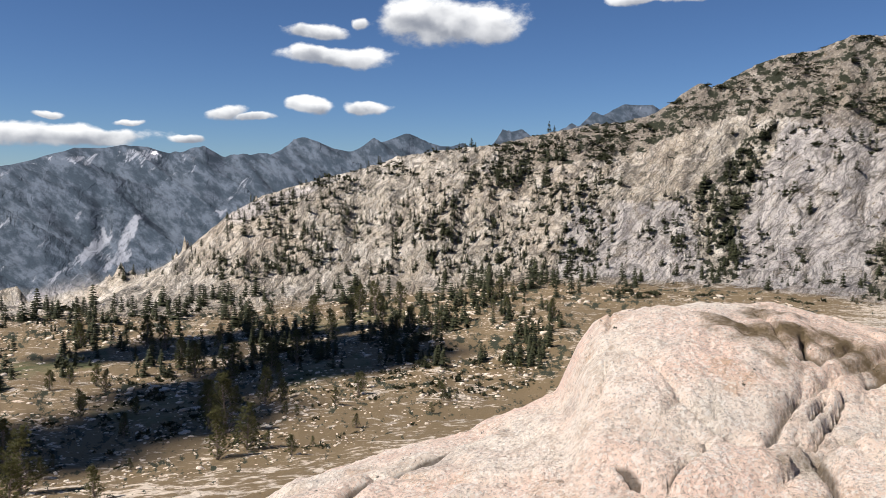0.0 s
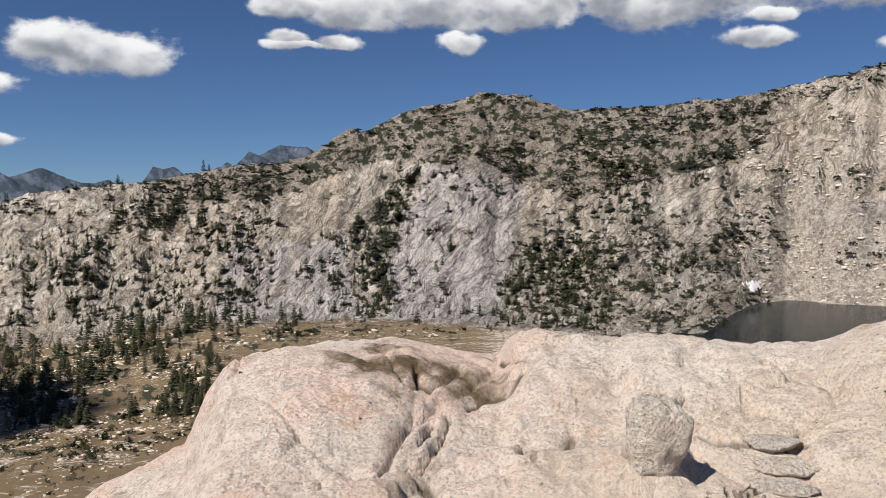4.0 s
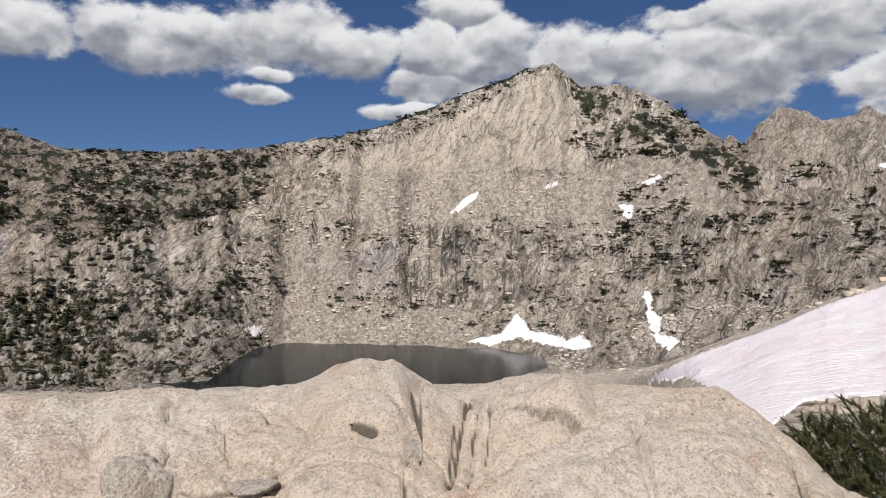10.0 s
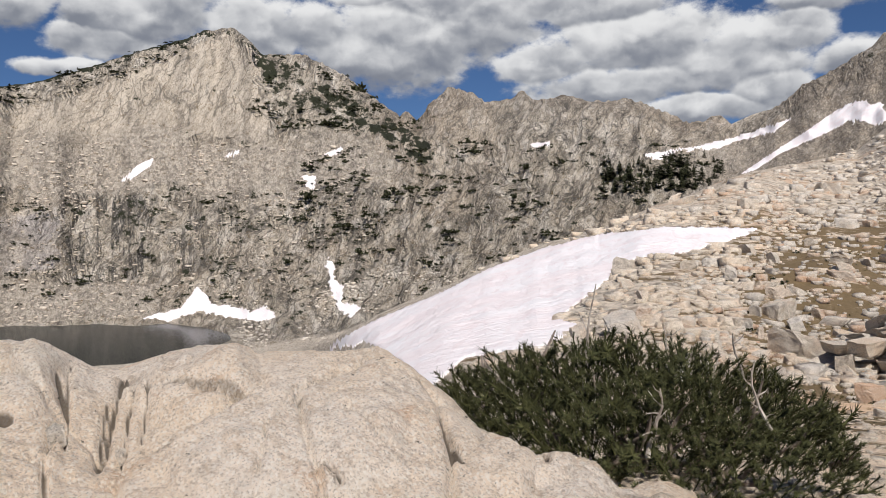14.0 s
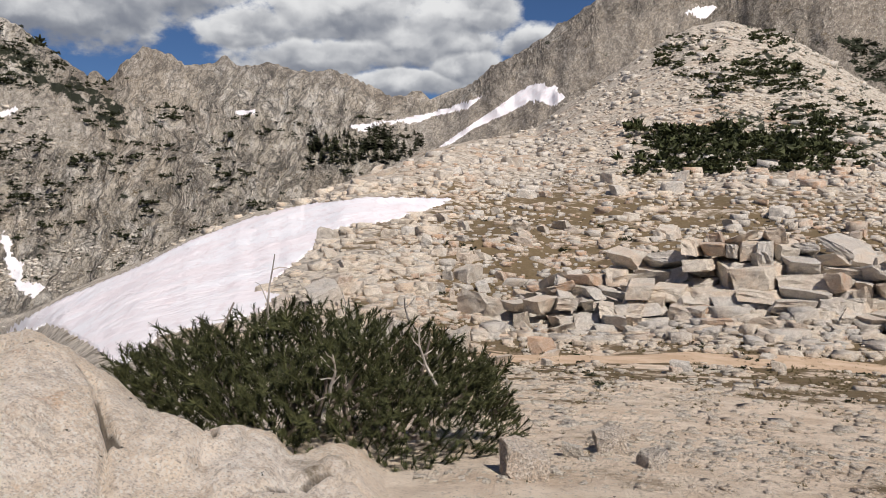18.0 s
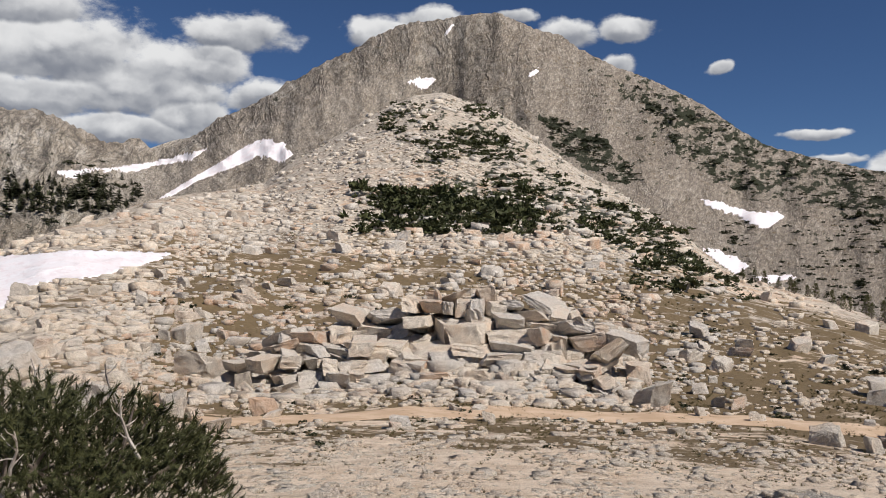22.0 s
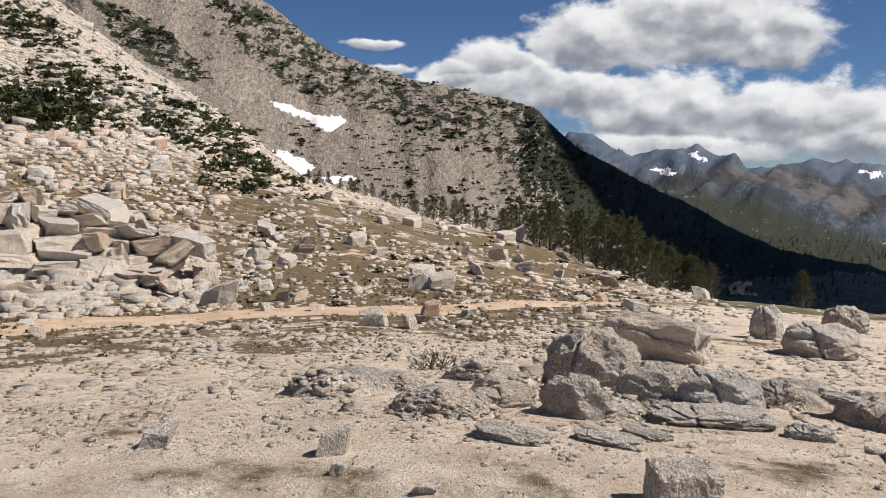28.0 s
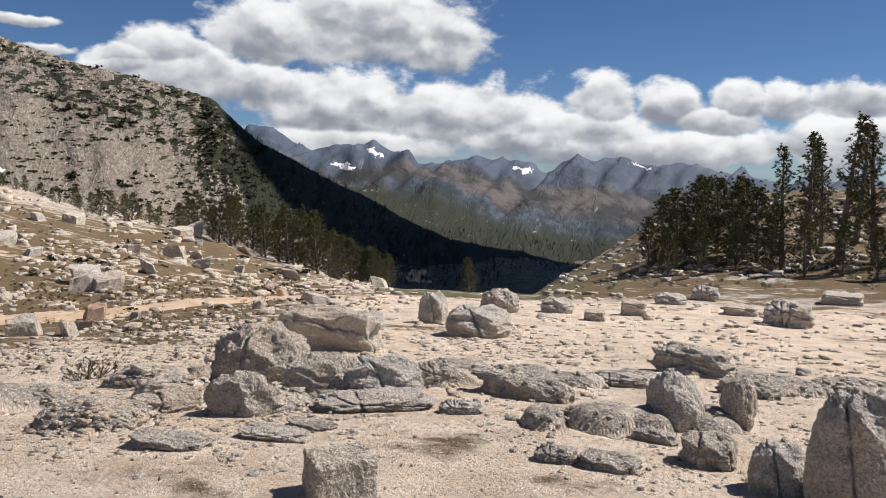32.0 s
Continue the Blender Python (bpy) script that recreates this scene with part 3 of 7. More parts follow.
EAST_PEAK = [(101.4, 7.4), (103, 8.3), (104.8, 9.6), (108.1, 11.3), (111.1, 13.2), (113.8, 14.6), (115, 15.4), (117.4, 16.3), (121.8, 17), (123.8, 16.9),
             (126.3, 15.8), (128.3, 15.2), (129.3, 14.4), (131.9, 13), (135, 11.8), (137.7, 10.5), (139.5, 9.3), (141.7, 7.8), (147.6, 6), (154.6, 4.2),
             (155.9, 3.8), (157.2, 2.6), (159, 1.1), (161.2, 0), (163, -1), (165.3, -2.2), (168.5, -3.7), (170.9, -4.3), (174.6, -4.7), (181.8, -5.3), (205, -5)]
FAR_WEST = [(-35, 0), (-28.6, 0.4), (-25.8, 1.1), (-24.4, 1.7), (-20, 1.8), (-18.6, 1.2), (-16.4, 1.9), (-15.1, 1.1), (-11.9, 1.4), (-10.4, 2.2), (-8.8, 2.4),
            (-7.7, 1.9), (-6.5, 1.65), (-5.7, 1.95), (-3.7, 2.4), (-2.5, 2.55), (-1, 2.05), (0.6, 2), (1.4, 2.25), (2.2, 1.85), (3.4, 2.1), (4.6, 2.9),
            (6.2, 2.4), (8.5, 2.8), (10.1, 3.6), (12.5, 4.9), (14.4, 4.5), (18, 2), (30, 0), (150, -2)]
FAR_EAST = [(156.8, -0.6), (158.3, 2.3), (159.5, 2.3), (160.6, 1.6), (162.9, 0.65), (164.5, 0.6), (165.3, 0.9), (166.1, 0.6), (166.9, 1.3), (168.5, 0.7), (169.9, 0),
            (172.4, 0.1), (174.4, 0), (176, 0.4), (178, 0.1), (179, -0.4), (181.1, 0.4), (182.7, 0.1), (184.2, 0.6), (186.5, 0.2), (189.8, 0.05),
            (192.7, -0.4), (195.1, -0.8), (205, -1)]
KNOLL = [(91, 0.1), (94.5, 1.66), (97, 2.4), (99.3, 3.4), (102, 4.2), (107.4, 5), (109.3, 6.6), (111.9, 8.2), (115.8, 10.5), (117.8, 11.5), (119.8, 11.7),
         (121.8, 11), (123.9, 10.2), (125.9, 8.8), (127.9, 7.2), (131.9, 4.8), (135.7, 2.4), (138.8, -0.3), (140.2, -1.2), (144.9, -2.5),
         (147.8, -3.5), (151.7, -4.4), (157.3, -5.8), (158.6, -6.5), (162.7, -7.5), (164.7, -8.4), (169.2, -9), (178.5, -9.1), (182, -6.8), (186.4, -3.9), (193.4, -1.6), (205, -0.6)]
# Lines of the ground from near to far: bearing, distance in metres, angle above the level.
NEAR = [(-35, 3.0, -29), (-12, 3.2, -26), (10, 3.2, -22.5), (60, 3.4, -21), (90, 3.6, -21.5), (105, 4, -20.5), (205, 4, -20.5)]
RIM_AT = [(-35, 4), (-12, 4.6), (7, 5.2), (25, 6), (60, 6.5), (70, 6), (85, 5.2), (97, 5.4), (110, 8), (205, 8)]
APRON = [(-35, 9, -31), (0, 12, -26), (7, 12, -20), (25, 14, -14), (60, 16, -13), (70, 15, -14), (80, 9, -17), (90, 9, -15), (100, 12, -12.5), (125, 13, -12.2), (205, 13, -12)]
LOW = [(-35, 45, -22), (-12, 60, -20), (5, 80, -17.5), (25, 90, -13), (60, 100, -12), (68, 60, -11.5), (76, 20, -11.5), (85, 18, -10.2), (95, 17, -10),
       (105, 19, -10.7), (125, 20, -10.5), (150, 20, -10.4), (165, 22, -9.8), (205, 22, -9.5)]
BENCH = [(-35, 110, -15), (-12, 140, -14), (5, 170, -11), (25, 200, -9), (36, 230, -9), (45, 260, -8.5), (60, 260, -8.6), (68, 180, -8.4), (74, 45, -8.5),
         (80, 40, -6), (88, 42, -4), (95, 45, -1.5), (103, 60, -0.5), (115, 70, 0.6), (126, 70, 0.4), (137, 65, -2.2), (145, 55, -4.2), (152, 48, -6.2),
         (160, 42, -8.3), (170, 40, -9.1), (178, 38, -9.3), (185, 38, -8), (205, 38, -6.2)]
KNOLL_AT = [(-35, 250, -10.8), (-12, 280, -10.6), (5, 300, -8.3), (20, 300, -8), (36, 330, -8.6), (39.5, 350, -8.8), (41, 360, -9.1), (60, 400, -8.6), (67, 330, -8), (72, 75, -7.6),
            (75.6, 75, -5.7), (79.6, 75, -4.05), (83.5, 80, -2.2), (87.3, 85, -0.75), (91, 88, 0.1), (94, 90, 1.5), (102, 110, 0), (108, 200, 0), (120, 260, 0), (130, 230, 0),
            (138, 150, 0), (150, 90, 0), (165, 65, 0), (178, 60, 0), (182, 75, 0), (205, 90, 0)]
SHORE = [(-35, 480, -8.5), (-24, 500, -8.8), (-12, 540, -8.2), (5, 540, -7), (16, 450, -7.1), (25, 420, -7.4), (36, 385, -8), (42, 412, -7.5), (43.5, 428, -7.2), (44.8, 560, -5.6), (49, 588, -5.3),
         (59, 565, -5.55), (66, 500, -6.3), (68, 450, -6.9), (74, 440, -6.5), (84, 440, -4), (94, 450, 0), (102, 480, 2.6), (110, 480, 3), (120, 480, 4),
         (130, 450, 3), (138, 400, -1.5), (148, 350, -5), (160, 320, -9), (172, 350, -10.5), (205, 350, -9)]
CLIFF = [(-35, 560, -8.6), (-24, 600, -8.9), (-12, 640, -4.5), (5, 640, -2), (25, 640, 1), (44, 680, 2.5), (50, 700, 3.5), (58, 710, 4.2), (66, 700, 4.5),
         (74, 640, 4.5), (79.3, 590, 3.6), (82.9, 580, 4.7), (87, 570, 5.8), (90.8, 570, 6), (92.7, 570, 5.5), (94.6, 570, 4.9), (99, 600, 3.1), (104, 700, 4.5),
         (110, 720, 7.5), (120, 740, 9), (130, 720, 8), (140, 660, 4), (150, 620, 0.5), (160, 600, -5), (172, 900, -7.5), (205, 900, -7)]
CREST_AT = [(-35, 780), (0, 780), (40, 830), (66, 900), (74, 930), (80, 1150), (100, 1300), (104, 1000), (122, 930), (135, 900), (150, 850), (160, 780), (166, 1100), (180, 1600), (205, 1600)]
BEHIND = [(-35, 1500, -7.5), (-24, 1500, -8), (-12, 1500, -3), (5, 1500, -0.5), (20, 1500, 2), (30, 1500, 4), (60, 1700, 6), (90, 2000, 5), (120, 1600, 12), (140, 1500, 4), (150, 1450, 1),
          (157, 1500, -1), (163, 2500, -2.2), (166.1, 2700, -1.2), (167.7, 2800, -0.3), (170.1, 2800, -0.1), (172.5, 2800, -0.6), (176.5, 2800, -1.5), (180.4, 2800, -2), (205, 2800, -1.5)]
FAR_AT = [(-35, 4100), (205, 4300)]


def land_nodes(az):
    """Distance and slope (rise over distance from the station) of each line of the ground, for bearings az."""
    rim, knoll = lerp(az, SLAB_RIM), np.where(az < 91, lerp(az, KNOLL_AT, 2), lerp(az, KNOLL))
    crest = lerp(az, NORTH_CREST + LAKE_PEAK + EAST_PEAK)
    far = lerp(az, FAR_WEST + FAR_EAST)
    one = np.ones_like(az)
    dist = [0.02 * one, lerp(az, NEAR), lerp(az, RIM_AT), lerp(az, APRON), lerp(az, LOW), lerp(az, BENCH), lerp(az, KNOLL_AT), lerp(az, SHORE), lerp(az, CLIFF),
            lerp(az, CREST_AT), lerp(az, BEHIND), lerp(az, FAR_AT), 4900 * one]
    rise = [-89 * one, lerp(az, NEAR, 2), rim, lerp(az, APRON, 2), lerp(az, LOW, 2), lerp(az, BENCH, 2), knoll, lerp(az, SHORE, 2), lerp(az, CLIFF, 2),
            crest, lerp(az, BEHIND, 2), far, far - 1.5]
    dist, rise = np.array(dist), np.array(rise)
    soft = np.interp(az, [-100, 300], [0, 400])
    for i in range(1, 12):                      # buttresses and bays in plan
        zero = np.zeros_like(az)
        bay = grad_noise(soft / 9 + 3.3 * i, zero + 0.37, zero + i * 1.7, 50 + i) + 0.6 * grad_noise(soft / 3.1, zero + i * 2.3, zero + 0.61, 70 + i) + 0.35 * grad_noise(soft / 1.1, zero + i, zero + 0.3, 80 + i)
        dist[i] *= 1 + bay * BAYS[i]
    dist = np.maximum.accumulate(dist * (1 + 1e-4 * np.arange(13))[:, None], axis=0)
    for i in (8, 10):
        rise[i] += 1.2 * BAYS[i] * 8 * grad_noise(soft / 5 + 9 * i, np.zeros_like(az) + 0.5, np.zeros_like(az) + i * 0.7, 90 + i)
    return dist, np.tan(np.radians(rise))


def land(az, r):
    """Height of the bare land form on arrays of one shape: a smooth curve through the lines of the ground along each bearing."""
    flat, back = np.unique(az, return_inverse=True)
    back = back.reshape(az.shape)
    dist, rise = land_nodes(flat)
    x = np.log(dist)
    h = np.diff(x, axis=0)
    d = np.diff(rise, axis=0) / h
    m = np.zeros_like(x)
    w1, w2 = 2 * h[1:] + h[:-1], h[1:] + 2 * h[:-1]
    same = d[1:] * d[:-1] > 0
    safe = np.where(same, d[1:] * d[:-1], 1)
    m[1:-1] = np.where(same, (w1 + w2) * safe / (w1 * np.where(same, d[1:], 1) + w2 * np.where(same, d[:-1], 1)), 0)
    m[0], m[-1] = d[0], d[-1]
    q = np.log(r)
    k = np.zeros(q.shape, int)
    for i in range(1, len(x) - 1):
        k += q >= x[i][back]
    x0, hh = x[k, back], h[k, back]
    s = np.clip((q - x0) / hh, 0, 1)
    y0, y1, m0, m1 = rise[k, back], rise[k + 1, back], m[k, back] * hh, m[k + 1, back] * hh
    tan = (2 * s**3 - 3 * s**2 + 1) * y0 + (s**3 - 2 * s**2 + s) * m0 + (3 * s**2 - 2 * s**3) * y1 + (s**3 - s**2) * m1
    return STATION.z + r * tan, k + s


LAKE_Z = STATION.z - 54.5
ROUGH = ((430, 0.07), (150, 0.10), (55, 0.13), (21, 0.14), (8, 0.13), (3.2, 0.10), (1.2, 0.07), (0.45, 0.05))


def ground_height(az, r):
    """Land form with its ribs, gullies and lumps. Also gives the line index (0 near .. 12 far)."""
    z, line = land(az, r)
    x, y = STATION.x + r * np.sin(np.radians(az)), STATION.y + r * np.cos(np.radians(az))
    for i, (wave, amp) in enumerate(ROUGH):
        q = r / wave
        weight = np.clip((q - 2.2) / 3, 0, 1) * np.clip((95 - q) / 40, 0, 1)
        use = weight > 0
        if not use.any():
            continue
        n = np.zeros_like(z)
        up = np.degrees(np.arctan((z[use] - STATION.z) / r[use]))
        far_w = np.clip((r[use] - 250) / 150, 0, 1)
        xs = (x[use] * (1 - far_w) + far_w * (np.radians(az[use]) * 650 + up * 4)) / wave
        ys = (y[use] * (1 - far_w) + far_w * (np.radians(up) * 520)) / wave
        zs = (z[use] * (1 - far_w) + far_w * line[use] * 40) / wave
        n[use] = 0.42 - np.abs(grad_noise(xs, ys, zs * 0.35, i)) * 1.4 + 0.4 * grad_noise(xs * 1.7, ys * 1.7, zs * 0.6, i + 20)
        steep = np.interp(line, [0, 1, 2, 3, 4, 5, 6, 7, 8, 9, 10, 12], [0.15, 0.25, 0.35, 0.5, 0.35, 0.5, 0.5, 0.6, 1, 0.7, 0.8, 0.8])
        z = z + n * weight * amp * wave * steep * 0.75
    return z, line


# Fissures in the near slab, the knob's shadow drawn as one: how open, then bearing and angle along each.
CRACKS_WEST = [
    (1.0, [(-9.2, -22.0), (-7.5, -20.8), (-3.4, -19.3), (1.1, -17.6), (3.1, -16.8)]),
    (1.0, [(21.5, -10.6), (21.7, -11.5), (22.4, -11.9)]),
    (0.8, [(24.0, -13.1), (22.9, -14.6), (21.8, -16.1), (19.0, -16.9)]),
    (0.5, [(23.8, -13.2), (26.0, -13.6)]),
    (1, [(15.2, -17.1), (15.5, -18.1), (14.1, -18.9), (13.0, -20.0)]),
    (1.5, [(9.7, -19.2), (11.0, -19.8)]),
    (0.35, [(10.1, -9.6), (9.6, -10.9)]),
    (0.35, [(9.4, -13.1), (8.9, -14.6)]),
    (0.35, [(15.8, -13.9), (16.0, -15.3)]),
    (0.4, [(21.2, -12.0), (19.1, -9.0)]),
    (0.3, [(5.9, -20.4), (11.1, -17.4), (14.0, -14.3)]),
]
CRACKS_MIDDLE = [
    (0.8, [(20.7, -11.6), (22.8, -11.6), (24.6, -10.8)]),
    (1.2, [(27.2, -9.8), (28.7, -9.9)]),
    (1.0, [(28.7, -10.8), (27.5, -11.7), (25.0, -12.4)]),
    (0.8, [(23.0, -12.7), (23.5, -12.9)]),
    (0.8, [(22.6, -13.5), (21.7, -14.8)]),
    (0.6, [(21.0, -15.8), (19.9, -16.7), (17.9, -16.8)]),
    (1.6, [(31.8, -13.7), (30.9, -15.1), (29.0, -16.0), (28.2, -17.0)]),
    (0.6, [(25.3, -15.8), (25.1, -17.2)]),
    # shadow beside the knob, cut and coloured as a dark slit
    (1.5, [(37.8, -11.6), (38.0, -13.1), (37.0, -14.5)]),
    (0.8, [(39.1, -11.4), (38.7, -12.0)]),
    (0.5, [(42.2, -10.9), (42.8, -12.7)]),
    (1.1, [(42.7, -13.8), (45.4, -13.4), (45.8, -12.8)]),
    (1.1, [(50.6, -10.9), (52.1, -11.0)]),
    (1.0, [(54.7, -9.1), (55.1, -10.9)]),
    (0.8, [(54.5, -11.4), (53.7, -13.8), (54.0, -15.5)]),
    (0.5, [(28.0, -7.6), (27.2, -9.1)]),
    (0.6, [(39.3, -8.8), (38.9, -10.1)]),
    (0.6, [(44.3, -9.2), (47.5, -9.3)]),
    (0.7, [(52.7, -16.3), (53.1, -17.3)]),
]
CRACKS_EAST = [
    (1, [(58.4, -9.4), (57.7, -11.5), (56.9, -13.9)]),
    (0.8, [(59.2, -9.7), (58.6, -11.5), (58.1, -13.3)]),
    (0.8, [(57.4, -10.8), (56.7, -13.6)]),
    (0.6, [(59.9, -10.1), (59.4, -12.3)]),
    (0.6, [(59.7, -12.8), (61.0, -12.7), (63.3, -12.6)]),
    (0.7, [(67.5, -11.7), (70.0, -11.6)]),
    (0.6, [(71.5, -11.2), (72.1, -11.1)]),
    # a shaded groove; its shade goes into the slab's colour
    (1.2, [(78.7, -12.3), (79.2, -13.8), (80.2, -15.2)]),
    (0.5, [(77.5, -9.8), (78.6, -11.2)]),
    (0.8, [(70.8, -15.9), (71.9, -16.8)]),
    (0.6, [(55.4, -7.8), (55.2, -10.7), (54.9, -12.8)]),
    (0.4, [(64.0, -8.7), (68.2, -8.4)]),
    (0.35, [(66.4, -16.8), (67.1, -13.9), (69.4, -11.9)]),
    (0.35, [(72.5, -12.5), (76.4, -15.7)]),
    (1.3, [(81.7, -13.7), (83.9, -15.3), (85.8, -16.3)]),
]


# Rounded swellings of the slab: bearing, angle, half width and half height in degrees, swell in metres.
LOBES = [(14.0, -12.7, 7.5, 3.9, 0.04), (29.1, -8.6, 2.4, 1.1, 0.06), (35.1, -9.7, 4.3, 1.6, 0.08), (51.0, -8.9, 4.1, 2.4, 0.12), (49.9, -14.0, 4.7, 2.0, 0.07), (62.5, -9.4, 4.7, 2.4, 0.10), (45.0, -11.2, 2.9, 1.6, 0.06),
         (42.0, -9.6, 2.2, 1.1, 0.05), (30.9, -11.1, 3.1, 1.4, 0.06), (26.4, -16.6, 3.1, 1.5, 0.07), (35.0, -17.0, 4.3, 1.4, 0.05), (68.6, -14.0, 7.8, 3.9, 0.09), (84.3, -15.7, 3.9, 1.8, 0.08), (14.8, -18.8, 5.5, 2.0, 0.06)]


def cells(x, y, seed):
    """Distance to the nearest and the second nearest of scattered points, one in each unit square, and the tilt of the nearest one's facet."""
    xi, yi = np.floor(x).astype(np.int64), np.floor(y).astype(np.int64)
    d1, d2, tip = np.full(x.shape, 9.0), np.full(x.shape, 9.0), np.zeros(x.shape)
    for dx in (-1, 0, 1):
        for dy in (-1, 0, 1):
            h = ((xi + dx) * 73856093 ^ (yi + dy) * 19349663 ^ seed * 83492791) & 0x7FFFFFFF
            h = ((h ^ (h >> 13)) * 1274126177) & 0x7FFFFFFF
            ox, oy = xi + dx + (h & 1023) / 1023 - x, yi + dy + (h >> 10 & 1023) / 1023 - y
            d = np.hypot(ox, oy)
            tip = np.where(d < d1, ((h >> 4 & 255) / 128 - 1) * ox + ((h >> 14 & 255) / 128 - 1) * oy + ((h >> 20 & 255) / 255 - 0.5) * 0.6, tip)
            d2 = np.minimum(d2, np.maximum(d, d1))
            d1 = np.minimum(d1, d)
    return d1, d2, tip


# Bedrock humps in the sandy level: bearing, distance, half width in degrees, half depth and height in metres.
HUMPS_A = [(171.8, 7.3, 4.0, 0.45, 0.16), (150.4, 5.9, 3.6, 0.4, 0.18),
           (143.4, 6.9, 4.0, 0.5, 0.24), (164.0, 7.0, 6.0, 0.9, 0.10), (155.0, 6.9, 2.2, 0.35, 0.2), (167.0, 6.25, 3.0, 0.35, 0.14), (178.4, 7.0, 2.8, 0.4, 0.26), (184.1, 5.6, 2.8, 0.35, 0.18)]
HUMPS_B = [(181.2, 7.7, 3.0, 0.35, 0.13), (186.2, 8.2, 2.6, 0.35, 0.12), (190.3, 6.0, 2.6, 0.35, 0.14), (194.6, 8.6, 3.2, 0.45, 0.18), (191.0, 9.6, 3.4, 0.45, 0.14), (173.8, 8.0, 3.0, 0.4, 0.16), (153.2, 7.8, 2.4, 0.35, 0.2),
           (147.2, 7.1, 2.4, 0.35, 0.16), (180.4, 5.5, 1.6, 0.3, 0.12), (199.0, 9.0, 3.4, 0.5, 0.2), (187.2, 5.7, 1.8, 0.3, 0.14), (162.4, 6.0, 2.2, 0.3, 0.12)]


def bedrock(az, r, z):
    """Humps of bare rock that come up through the sand. Gives the new height and where the rock is bare."""
    x, y = STATION.x + r * np.sin(np.radians(az)), STATION.y + r * np.cos(np.radians(az))
    n1, n2 = grad_noise(x * 1.8, y * 1.8, y * 0 + 0.3, 43), grad_noise(x * 5, y * 5, y * 0 + 0.6, 44)
    rise_by, bare = np.zeros_like(z), np.zeros_like(z)
    for a0, r0, wide, deep, high in HUMPS_A + HUMPS_B:
        d = np.hypot((az - a0) / wide, (r - r0) / deep) * (1 + 0.35 * n1 + 0.16 * n2)
        rise_by = np.maximum(rise_by, (high * 0.75) * (1 - np.clip(d, 0, 1) ** 3.5) ** 0.6 * (1 + 0.25 * n1))
        bare = np.maximum(bare, np.clip((1.12 - d) / 0.12, 0, 1))
    crust = 0.05 * np.abs(n2) + 0.07 * np.abs(grad_noise(x * 2.6, y * 2.6, y * 0 + 0.1, 45)) + 0.02 * grad_noise(x * 12, y * 12, y * 0 + 0.2, 46)
    return z + rise_by + bare * (0.03 - crust), bare


def band_at(v, a, b, c, d):
    """0 below a, 1 from b to c, 0 above d."""
    return np.clip((v - a) / (b - a + 1e-9), 0, 1) * np.clip((d - v) / (d - c + 1e-9), 0, 1)


